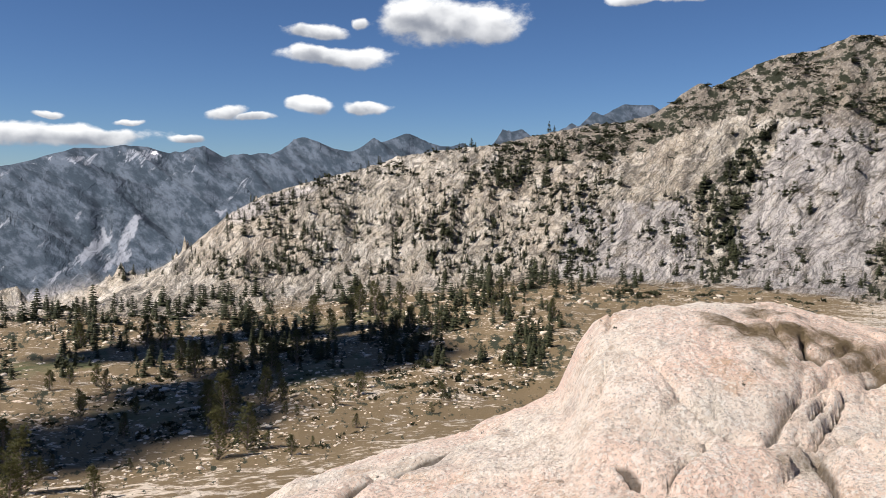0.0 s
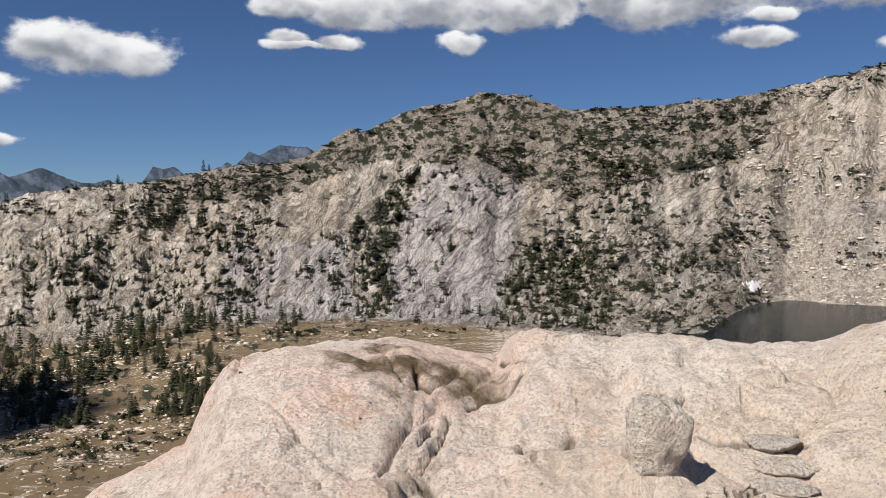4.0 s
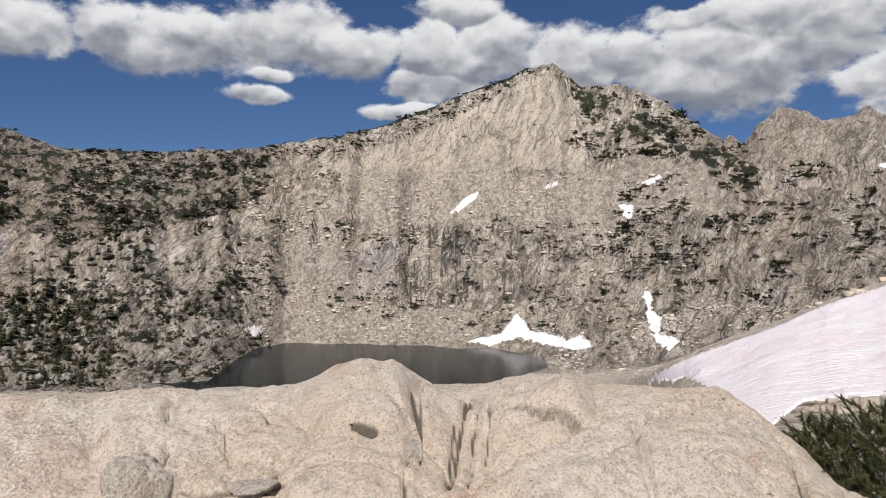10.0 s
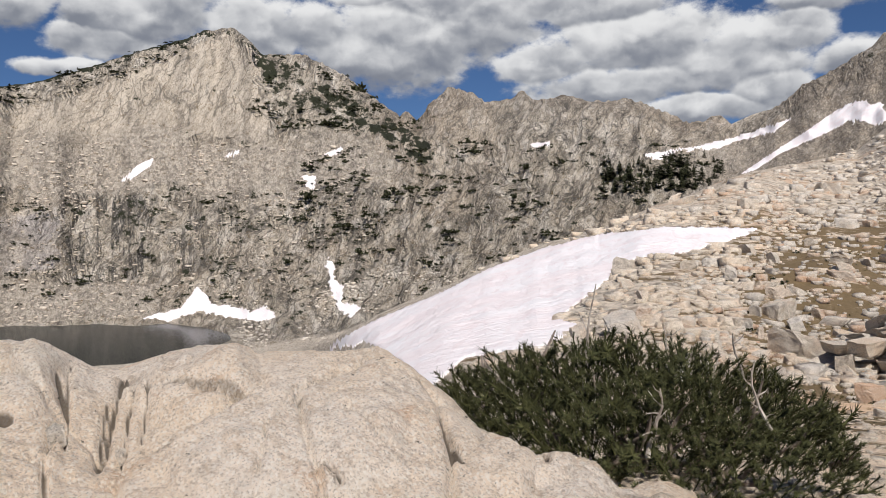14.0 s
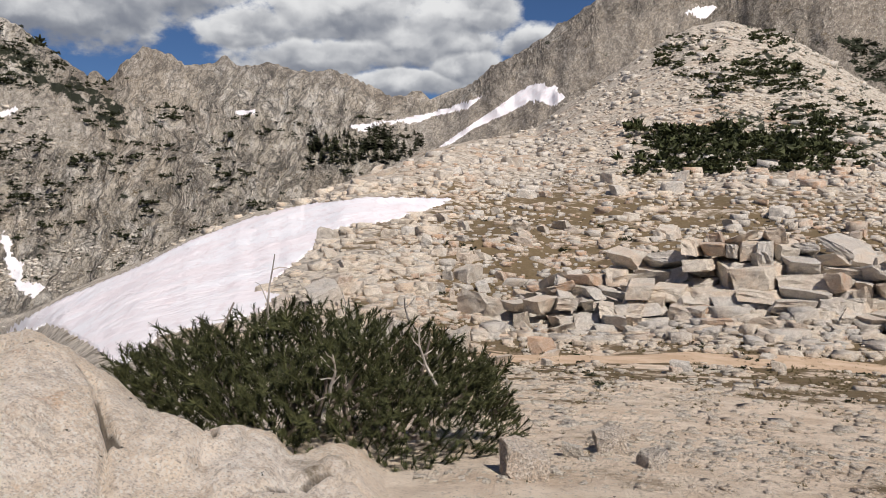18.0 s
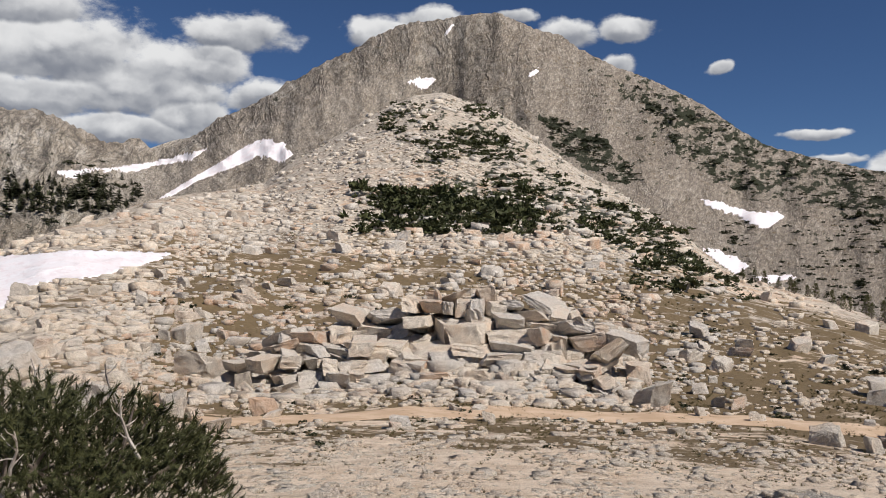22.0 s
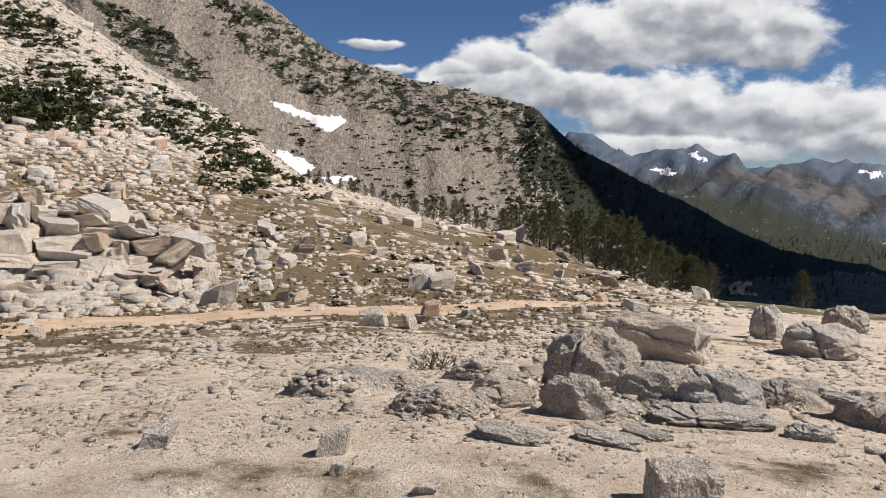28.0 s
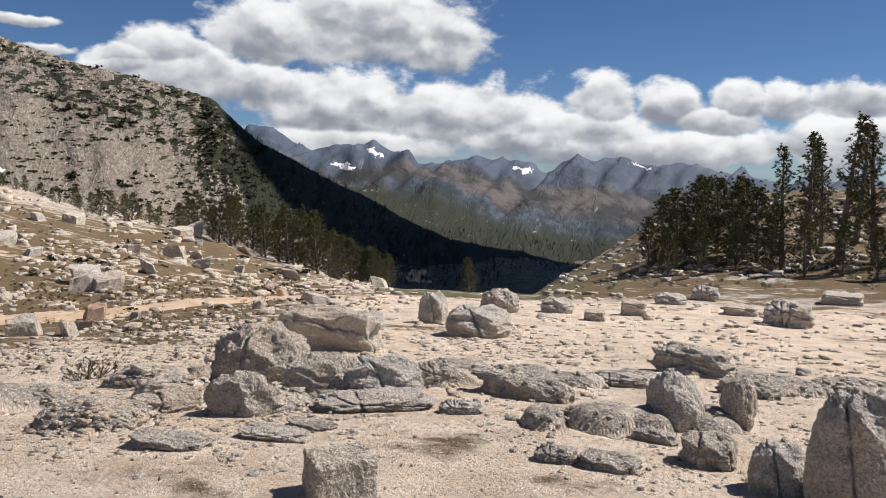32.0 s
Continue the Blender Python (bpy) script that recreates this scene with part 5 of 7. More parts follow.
def rock_shape(seed, level=2, sharp=1.0, bumps=0.12, squat=0.7, skew=0.35):
    """A granite block bounded by three sets of joints, with its corners struck off; less sharp: weathered round."""
    g = np.random.default_rng(seed)
    v, f = ICO[level]
    turn_m = np.array(Euler(g.normal(0, skew, 3)).to_matrix())
    v = v @ turn_m.T
    if sharp < 0.5:
        v = v / ((np.abs(v) ** 2.6).sum(1) ** (1 / 2.6))[:, None]
    v = v * g.uniform(0.8, 1.2, 3)
    planes = [(s * d, g.uniform(0.42, 0.72)) for d in np.eye(3) for s in (-1, 1)] + [(g.normal(size=3), g.uniform(0.55, 0.9)) for _ in range(7)]
    for nrm, h in planes if sharp >= 0.5 else planes[6:9]:
        nrm = nrm + g.normal(0, 0.16 if skew > 0.1 else 0.07, 3)
        nrm = nrm / np.linalg.norm(nrm)
        v = v - np.maximum(v @ nrm - h, 0)[:, None] * nrm * (0.97 if sharp >= 0.5 else 0.7)
    v = v @ turn_m * (1, 1, squat)
    q = v * 1.7 + seed * 3.1
    v = v * (1 + bumps * grad_noise(q[:, 0], q[:, 1], q[:, 2], seed))[:, None]
    q = v * 5.5 + seed * 1.7
    v = v * (1 + bumps * 0.45 * grad_noise(q[:, 0], q[:, 1], q[:, 2], seed + 1))[:, None]
    v[:, 2] -= v[:, 2].min() * 0.55
    return v, f


def hull_shape(seed, squat=0.7, chip=(0.06, 0.34), shear=0.18):
    """An angular block split off along joints: a skewed box with its edges and corners struck off, few flat faces."""
    g = np.random.default_rng(seed)
    bm = bmesh.new()
    tilt = np.eye(3) + g.normal(0, shear, (3, 3)) * (1 - np.eye(3))
    for corner in ((a, b, c) for a in (-1, 1) for b in (-1, 1) for c in (-1, 1)):
        for axis in range(3):
            p = np.array(corner, float)
            p[axis] *= 1 - g.uniform(*chip)
            bm.verts.new((tilt @ (p * g.uniform(0.86, 1.0))) * (0.75, 0.75, 0.75 * squat))
    got = bmesh.ops.convex_hull(bm, input=bm.verts)
    bmesh.ops.delete(bm, geom=[p for p in set(got["geom_interior"]) | set(got["geom_unused"]) if isinstance(p, bmesh.types.BMVert)], context="VERTS")
    bm.verts.index_update()
    v = np.array([p.co[:] for p in bm.verts])
    f = np.array([[p.index for p in t.verts] for t in bm.faces])
    bm.free()
    v[:, 2] -= v[:, 2].min() * 0.55
    return v, f


def broken_shape(seed, squat=0.8, chip=(0.03, 0.30), shear=0.12, rough=1.0):
    """A split block with uneven, chipped faces."""
    v, f = hull_shape(seed, squat, chip, shear)
    bm = bmesh.new()
    vs = [bm.verts.new(p) for p in v]
    for t in f:
        bm.faces.new([vs[i] for i in t])
    bmesh.ops.subdivide_edges(bm, edges=[d for d in bm.edges if d.calc_length() > 0.3], cuts=3, use_grid_fill=True)
    bmesh.ops.triangulate(bm, faces=bm.faces)
    bm.verts.index_update()
    v = np.array([p.co[:] for p in bm.verts])
    f = np.array([[p.index for p in t.verts] for t in bm.faces])
    bm.free()
    for scale, amp in ((1.6, 0.10), (4.0, 0.07), (10.0, 0.035)):
        q = v * scale + seed * 1.9
        push = np.stack([grad_noise(q[:, 0], q[:, 1], q[:, 2], seed + k) for k in range(3)], 1)
        v = v + push * amp * rough
    return v, f


def to_mesh(name, v, f, mat, smooth=False):
    mesh = bpy.data.meshes.new(name)
    mesh.from_pydata(np.asarray(v).tolist(), [], np.asarray(f).tolist())
    if smooth:
        mesh.polygons.foreach_set("use_smooth", np.ones(len(mesh.polygons), bool))
    mesh.materials.append(mat)
    return mesh


def swarm(name, shapes, rows, mat, label, category, smooth=False):
    """Very many alike pieces in one mesh. rows: x, y, z, turn, width, depth, height, shape."""
    vs, fs, base = [], [], 0
    rows = np.asarray(rows, float)
    for k, (v, f) in enumerate(shapes):
        part_rows = rows[rows[:, 7].astype(int) == k]
        if not len(part_rows):
            continue
        c, s = np.cos(part_rows[:, 3])[:, None], np.sin(part_rows[:, 3])[:, None]
        p = v[None] * part_rows[:, None, 4:7]
        out = np.stack([p[..., 0] * c - p[..., 1] * s, p[..., 0] * s + p[..., 1] * c, p[..., 2]], -1) + part_rows[:, None, 0:3]
        vs.append(out.reshape(-1, 3))
        fs.append((f[None] + (np.arange(len(part_rows)) * len(v))[:, None, None] + base).reshape(-1, 3))
        base += out.shape[0] * out.shape[1]
    v, f = np.concatenate(vs), np.concatenate(fs)
    mesh = bpy.data.meshes.new(name)
    mesh.vertices.add(len(v))
    mesh.vertices.foreach_set("co", v.astype(np.float32).ravel())
    mesh.loops.add(f.size)
    mesh.loops.foreach_set("vertex_index", f.astype(np.int32).ravel())
    mesh.polygons.add(len(f))
    mesh.polygons.foreach_set("loop_start", np.arange(0, f.size, 3, dtype=np.int32))
    if smooth:
        mesh.polygons.foreach_set("use_smooth", np.ones(len(f), bool))
    mesh.update(calc_edges=True)
    mesh.materials.append(mat)
    return tagged(new(name, mesh), label, category, kind="stuff")


def strew(rng, count, az, el, clump=0.0, grain=0.5, bias=0.0, reach=(0, 9999)):
    """Spots on the ground that the eye meets within bounds of bearing and height, in drifts when clump is more than 0."""
    a, e = rng.uniform(*az, count * 4), rng.uniform(*el, count * 4)
    n = grad_noise(a * grain, e * grain * 1.6, a * 0 + 0.5, 11) + 0.5 * grad_noise(a * grain * 2.7, e * grain * 4, a * 0 + 0.2, 12)
    keep = n * clump + bias > rng.uniform(-0.35, 0.35, len(a)) * (1 if clump else 0) - (0 if clump else 1)
    a, e = a[keep][:count], e[keep][:count]
    r = spot_at(a, e)
    ok = np.isfinite(r) & (r > reach[0]) & (r < reach[1])
    return a[ok], e[ok], r[ok]


# ---- snow ----
SNOW_PATCHES = [
    ("field", [(69.6, -8.7), (75.6, -5.7), (79.6, -4.1), (83.5, -2.2), (87.3, -0.8), (91.0, 0.1), (95.5, 0.6), (101.6, 0.5), (100.8, 0.0), (97.3, -1.1), (93.5, -1.6), (91.0, -3.6), (88.1, -5.8), (90.1, -6.4), (86.6, -7.9), (81.6, -8.5), (79.1, -10.6), (76.9, -10.6), (73.6, -8.9)]),
    ("lake", [(59.7, -5.3), (62.2, -4.7), (63.2, -3.3), (63.9, -3.7), (64.1, -4.6), (65.3, -4.6), (66.8, -5.1), (67.7, -4.7), (68.7, -5.5), (67.2, -5.8), (64.9, -5.4), (63.4, -5.0), (61.4, -5.6)]),
    ("gully", [(71.9, -1.4), (72.5, -1.8), (72.6, -2.9), (73.2, -3.5), (73.0, -4.6), (74.5, -4.9), (73.7, -5.7), (72.8, -5.1), (72.3, -3.9)]),
    ("shore", [(44.3, -4.3), (45.3, -4.2), (45.6, -4.6), (44.9, -5.0)]),
    ("strip", [(58.5, 3.8), (59.5, 4.8), (60.6, 5.4), (60.4, 4.8), (59.1, 3.8)]),
    ("ledge", [(65.1, 5.7), (66.1, 6.0), (66.2, 5.8), (65.3, 5.5)]),
    ("ledge", [(70.3, 4.3), (71.4, 4.3), (71.2, 3.3), (70.7, 3.5)]),
    ("ledge", [(71.8, 5.8), (73.0, 6.3), (73.2, 6.0), (72.3, 5.6)]),
    ("ledge", [(86.4, 6.5), (87.7, 6.6), (87.8, 6.3), (86.6, 6.3)]),
    ("chute", [(99.0, 3.1), (102.2, 5.3), (104.4, 6.7), (106.3, 8.0), (107.4, 8.4), (108.6, 8.1), (109.3, 7.3), (108.6, 6.8), (106.9, 7.2), (106.3, 6.8), (102.9, 5.3), (99.7, 3.2)]),
    ("basin", [(94.1, 5.6), (97.6, 6.0), (100.7, 6.7), (102.9, 7.4), (103.8, 7.7), (102.5, 6.7), (100.4, 6.3), (99.0, 5.8), (96.5, 5.7), (95.2, 5.1)]),
    ("summit", [(117.2, 12.6), (118.4, 12.9), (119.4, 12.8), (118.6, 12.0), (117.8, 12.3)]),
    ("cleft", [(119.8, 15.8), (120.4, 16.5), (120.5, 16.2), (120.0, 15.7)]),
    ("ledge", [(125.8, 13.1), (126.5, 13.5), (126.6, 13.2), (126.1, 12.9)]),
    ("bowl", [(137.4, 4.4), (138.2, 4.3), (139.4, 3.9), (140.4, 3.5), (142.5, 3.4), (142.8, 3.0), (141.8, 2.3), (140.8, 2.5), (139.8, 3.2), (138.4, 3.7)]),
    ("bowl", [(137.0, 0.9), (138.4, 1.0), (139.8, 0.4), (140.8, -0.1), (139.8, -0.8), (138.6, -0.4), (137.8, 0.2)]),
    ("bowl", [(140.6, -0.8), (143.4, -0.7), (143.5, -1.0), (142.0, -1.3)]),
]


def inside(a, e, ring):
    hit = np.zeros(a.shape, bool)
    for (x0, y0), (x1, y1) in zip(ring, ring[1:] + ring[:1]):
        hit ^= ((y0 > e) != (y1 > e)) & (a < (x1 - x0) * (e - y0) / (y1 - y0 + 1e-12) + x0)
    return hit


def snow_patch(ring, big, name="snow_patch", mat=None):
    az0, az1 = min(p[0] for p in ring), max(p[0] for p in ring)
    el0, el1 = min(p[1] for p in ring), max(p[1] for p in ring)
    da, de = (0.12, 0.06) if big else (0.06, 0.035)
    a, e = np.meshgrid(np.arange(az0 - 0.3, az1 + 0.3, da), np.arange(el0 - 0.2, el1 + 0.2, de))
    j = (2.2 if big else 3.0) * 0.10 * grad_noise(a * 3, e * 5, a * 0 + 0.3, 21) + 0.06 * grad_noise(a * 9, e * 14, a * 0 + 0.6, 22)
    ok = inside(a + j, e + j * 0.8, ring)
    r = spot_at(a, e)
    ok &= np.isfinite(r)
    mid = np.nanmedian(r[ok])
    ok &= (r < mid * 2.2) & (r > mid * 0.45)
    lift = 0.08 if big else 0.35
    x, y = at_polar(a, np.nan_to_num(r))
    z = floor_z(a, np.nan_to_num(r, nan=10.0)) + lift + (0.05 * grad_noise(x * 1.2, y * 0.6, x * 0, 23) if big else 0)
    bm = bmesh.new()
    cols, vert = a.shape[1], {}
    for i in range(a.shape[0] - 1):
        for k in range(cols - 1):
            if ok[i, k] and ok[i + 1, k] and ok[i, k + 1] and ok[i + 1, k + 1]:
                quad = []
                for p in ((i, k), (i, k + 1), (i + 1, k + 1), (i + 1, k)):
                    if p not in vert:
                        vert[p] = bm.verts.new((x[p], y[p], z[p]))
                    quad.append(vert[p])
                bm.faces.new(quad).smooth = True
    # a sunken rim gives the patch its thickness
    rim = [d for d in bm.edges if d.is_boundary]
    down = bmesh.ops.extrude_edge_only(bm, edges=rim)
    bmesh.ops.translate(bm, verts=[g for g in down["geom"] if isinstance(g, bmesh.types.BMVert)], vec=(0, 0, -lift * 2.5))
    mesh = bpy.data.meshes.new(name)
    bm.to_mesh(mesh)
    bm.free()
    mesh.materials.append(mat or SNOW)
    return new(name, mesh)


for place_name, ring in SNOW_PATCHES:
    wide = place_name == "field"
    words = {"field": "broad tilted snowfield tinted pink above the lake", "lake": "ragged snow drift along the lake shore", "chute": "long snow tongue in a scree gully below the peak"}
    tagged(snow_patch(ring, wide), words.get(place_name, "small leftover snow patch on the granite slope"), "snow", group="" if wide else "snow patches", kind="structure")

for ring in ([(166.3, 1.0), (166.9, 1.25), (167.4, 0.7), (167.7, 0.3), (166.9, 0.7)], [(184.3, 0.55), (185.2, 0.5), (186.6, 0.1), (186.0, 0.05), (185, 0.3)], [(163.4, 0.0), (164.8, 0.1), (165.8, -0.3), (165, -0.5)], [(176.4, 0.1), (178.4, -0.1), (177.6, -0.5)], [(-19.9, 1.5), (-19.4, 1.6), (-19.2, 1.3)]):
    tagged(snow_patch(ring, False), "thin snow streak on a far peak hazed blue-grey", "snow", group="snow patches", kind="structure")
tagged(snow_patch([(169.2, -7.9), (169.6, -7.4), (170.6, -7.3), (171.0, -7.6), (170.4, -7.9), (171.4, -8.2), (171.2, -8.4), (169.5, -8.3)], False, "pond", WATER), "small winding pond in the valley meadow", "pond", kind="structure")

# ---- trail ----
def trail_at(az):
    """Distance of the footpath's middle at a bearing."""
    return np.interp(az, [103, 108, 125, 150, 163], [18.0, 18.6, 20.0, 21.0, 26.0]) + 0.5 * grad_noise(az / 7, az * 0 + 0.5, az * 0, 41)


ta, tw = np.meshgrid(np.linspace(103, 163, 300), np.linspace(-1, 1, 9))
tr = trail_at(ta) + tw * (1.2 + 0.25 * grad_noise(ta / 2.0, tw, ta * 0 + 0.7, 42))
tx, ty = at_polar(ta, tr)
trail = tagged(sheet("trail", tx, ty, floor_z(ta, tr) + 0.05 * (1 - tw**2) + 0.004, TRAIL), "worn sandy footpath across the stony pass", "path", kind="structure")

# ---- boulders ----
ANGULAR = [to_mesh("boulder", *broken_shape(s, 0.75, (0.15, 0.85), 0.24, 0.9), m) for s, m in zip(range(10, 22), (PALE, GREY, PALE, PALE, RUST, PALE, GREY, PALE, PALE, RUST, GREY, PALE))]
ROUNDED = [to_mesh("boulder", *rock_shape(s, 6, 0.0, 0.22, 0.8), m, True) for s, m in zip(range(30, 38), (GREY, PALE, WORN, GREY, PALE, WORN, PALE, WORN))]


def weathered(seed, box=3.0, rough=1.0, joints=2):
    """A worn granite hump: rounded, pitted and crusted, with ledges and a few open joints."""
    g = np.random.default_rng(seed)
    v, f = ICO[6]
    v = v / ((np.abs(v) ** box).sum(1) ** (1 / box))[:, None]
    out = v / np.linalg.norm(v, axis=1)[:, None]
    for scale, amp in ((0.9, 0.34), (2.2, 0.17 * rough), (6.0, 0.08 * rough), (14.0, 0.04 * rough), (28.0, 0.024 * rough), (48.0, 0.012 * rough)):
        q = v * scale + seed * 2.3
        v = v * (1 + amp * (0.3 - np.abs(grad_noise(q[:, 0], q[:, 1], q[:, 2] * 1.5, seed)) * 1.5))[:, None]
    shelf = v[:, 2] * 2.6 + 0.5 * grad_noise(v[:, 0] * 1.5, v[:, 1] * 1.5, v[:, 2], seed + 7)
    v = v + out * (0.012 * rough * (np.clip((shelf % 1 - 0.5) * 4, -1, 1)))[:, None]
    for _ in range(joints):
        nrm = np.array([g.normal(), g.normal() * 0.4, g.normal() * 0.25])
        d = v @ (nrm / np.linalg.norm(nrm)) - g.uniform(-0.55, 0.55) + 0.05 * grad_noise(v[:, 0] * 4, v[:, 1] * 4, v[:, 2] * 4, seed + 9)
        v = v - out * (0.16 * np.exp(-(d / 0.035) ** 2))[:, None]
    v = v * (1, 1, 0.8)
    v[:, 2] -= v[:, 2].min() * 0.55
    return v, f


HUMPED = [to_mesh("boulder", *weathered(s, b, r, j), m, True) for s, b, r, j, m in ((3, 2.6, 1.0, 1, WORN), (5, 3.2, 0.9, 2, WORN), (8, 2.4, 0.8, 1, GREY), (11, 6.0, 0.5, 3, PALE), (14, 2.8, 0.8, 2, WORN), (17, 2.8, 1.0, 3, GREY))]
SLABLIKE = [to_mesh("boulder", *rock_shape(s, 4, 0.0, 0.3, 0.8), SLABROCK, True) for s in (40, 41, 42)]
rng = np.random.default_rng(7)


def boulder(az, el, wide, high, mesh, label, turn=0.0, deep=1.0, group="", name="boulder", sink=0.55, r=None):
    """A rock whose foot stands at that bearing and angle; width and height in degrees as seen from the station."""
    r = float(spot_at([az], [el])[0]) if r is None else r
    x, y = at_polar(az, r)
    z = float(floor_z(np.array([az]), np.array([r]))[0])
    ob = new(name, mesh)
    co = np.array([v.co[:] for v in mesh.vertices])
    span = co.max(0) - co.min(0)
    w, h = r * math.tan(radians(wide)), r * math.tan(radians(high))
    ob.scale = (w / span[0], w * deep / span[1], h * (1 + sink) / span[2])
    ob.rotation_euler = (0, 0, -radians(az) + turn)
    ob.location = (x + 0.5 * w * deep * math.sin(radians(az)), y + 0.5 * w * deep * math.cos(radians(az)), z - co[:, 2].min() * ob.scale[2] - h * sink)
    return tagged(ob, label, "boulder", group)


def squared_stone(seed):
    """A split block, nearly square, with a chipped flat top and rough sides."""
    v, f = ICO[6]
    v = v / ((np.abs(v) ** 14).sum(1) ** (1 / 14))[:, None]
    top = np.clip(v[:, 2] - 0.6, 0, 1) * 2.5
    for scale, amp in ((1.3, 0.10), (3.5, 0.07), (9.0, 0.05), (22.0, 0.03), (44.0, 0.016)):
        q = v * (scale, scale, scale * 0.5) + seed * 1.3
        v = v * (1 + amp * (0.3 - np.abs(grad_noise(q[:, 0], q[:, 1], q[:, 2], seed)) * 1.4))[:, None]
    v[:, 2] -= top * 0.16 * np.abs(grad_noise(v[:, 0] * 2.2, v[:, 1] * 2.2, v[:, 0] * 0 + 0.3, seed + 3)) * 2
    return v, f


# rocks that stand out one by one, from the slab round to the level ground
boulder(36.6, -16.6, 4.6, 5.4, SLABLIKE[0], "upright rounded granite knob on the slab", deep=0.9, sink=0.2)
boulder(44.3, -14.4, 3.4, 0.8, SLABLIKE[1], "flat slab stone lying on the ledge", sink=0.15, group="flat stones", name="flat_stone")
boulder(44.8, -15.6, 4.0, 0.8, SLABLIKE[2], "flat slab stone lying on the ledge", 0.2, sink=0.15, deep=0.6, group="flat stones", name="flat_stone")
boulder(44.5, -16.8, 4.2, 0.8, SLABLIKE[1], "flat slab stone lying on the ledge", 3.1, sink=0.15, deep=0.6, group="flat stones", name="flat_stone")
boulder(54.5, -12.2, 1.3, 1.0, ANGULAR[0], "small squarish pale stone perched on the slab")
boulder(58.0, -13.8, 1.0, 0.8, ANGULAR[3], "small pale stone lodged in a crack")
boulder(106.6, -18.3, 3.6, 2.2, ANGULAR[5], "buff angular boulder beside the pine scrub")
boulder(112.5, -16.6, 2.6, 1.6, ANGULAR[0], "white angular boulder on the gravel")
boulder(115.2, -17.3, 2.2, 1.2, ANGULAR[3], "pale wedge-shaped stone on the gravel")
boulder(110.0, -16.9, 1.6, 0.9, ANGULAR[7], "buff flat stone on the gravel")
boulder(131.8, -18.2, 2.7, 1.3, ANGULAR[1], "split grey stone on the sandy ground")
boulder(143.5, -19.3, 2.6, 1.9, ANGULAR[6], "grey squarish stone on the sand")
boulder(144.0, -20.4, 1.4, 0.9, ANGULAR[10], "dark grey fist-sized stone on the sand")
boulder(150.1, -21.7, 2.2, 0.8, ANGULAR[2], "flat grey stone on the sand")
boulder(167.1, -21.8, 4.6, 3.5, to_mesh("standing_stone", *squared_stone(63), PALE), "upright four-sided granite block standing in the sand", 0.35, 0.8, name="standing_stone", sink=0.2, r=3.75)
boulder(188.8, -16.5, 4.0, 3.6, ROUNDED[0], "rounded tan boulder casting a shadow on the sand")
boulder(192.5, -15.6, 2.4, 2.6, ROUNDED[5], "rounded grey boulder leaning on another")
boulder(191.0, -18.5, 3.8, 2.0, HUMPED[1], "low ribbed grey rock")
boulder(195.3, -19.5, 4.0, 3.2, HUMPED[2], "rounded tan boulder half sunk in sand")
boulder(199.4, -20.3, 6.0, 8.0, HUMPED[2], "tall rounded grey boulder at the edge of the level", deep=0.9)
boulder(202.4, -19.0, 5.6, 7.6, HUMPED[0], "big rounded grey boulder at the edge of the level", deep=0.9)
boulder(175.1, -11.9, 5.0, 2.0, HUMPED[2], "low grey hump of rock at the brink")
boulder(176.4, -10.2, 2.9, 1.6, HUMPED[0], "pale rounded boulder at the brink")
boulder(171.8, -11.0, 2.2, 2.2, HUMPED[2], "rounded pale boulder at the brink")
for az, el, w, h in ((180.4, -10.0, 3.2, 1.3), (183.0, -10.4, 2.0, 0.9), (185.6, -9.9, 2.4, 1.3), (188.0, -9.0, 3.0, 0.9), (190.2, -8.6, 2.6, 1.3), (195.4, -9.9, 4.4, 2.2), (192.5, -9.4, 3.0, 0.8), (198.5, -8.2, 3.4, 0.9)):
    boulder(az, el, w * 0.75, h * 0.75, HUMPED[int(az * 7) % 6], "pale boulder along the brink of the level ground", group="boulders along the brink")

for az, el, w, h, k, deep in ((164.9, -12.9, 6.9, 3.2, 3, 0.5), (160.8, -14.7, 6.6, 4.0, 0, 0.8), (165.0, -15.3, 5.6, 2.5, 4, 0.6), (169.0, -15.2, 5.6, 2.3, 2, 0.6), (159.8, -16.7, 5.0, 2.9, 4, 0.6), (168.6, -16.6, 8.0, 1.1, 5, 0.5), (172.6, -14.8, 3.4, 1.6, 5, 0.6),
                              (174.6, -16.6, 3.0, 0.9, 5, 0.6), (179.7, -15.6, 5.0, 1.5, 1, 0.5), (185.0, -14.4, 4.2, 0.9, 5, 0.5), (181.4, -19.1, 3.0, 1.1, 5, 0.7), (184.9, -19.3, 4.0, 1.0, 1, 0.7), (189.6, -12.8, 5.5, 1.4, 5, 0.5),
                              (154.9, -16.3, 4.6, 1.5, 1, 0.6)):
    boulder(az, el, w * 1.1, h * 0.92, HUMPED[k], "weathered grey granite hump rising from the sand", (w * 7 % 1.2) - 0.6, deep, "granite humps", "rock_hump", 1.1)
for az, el, w, h, k in ((162.2, -18.2, 5.2, 0.6, 5), (155.6, -18.4, 5.6, 0.8, 1), (164.6, -17.6, 3.6, 0.5, 1), (176.8, -14.2, 3.6, 0.4, 5), (187.6, -17.4, 3.2, 0.8, 5), (193.2, -14.2, 4.0, 0.9, 1)):
    boulder(az, el, w * 1.1, h, HUMPED[k], "low crusted ledge of weathered bedrock in the sand", (w * 5 % 1.0) - 0.5, 0.5, "granite ledges", "rock_ledge", 1.1)

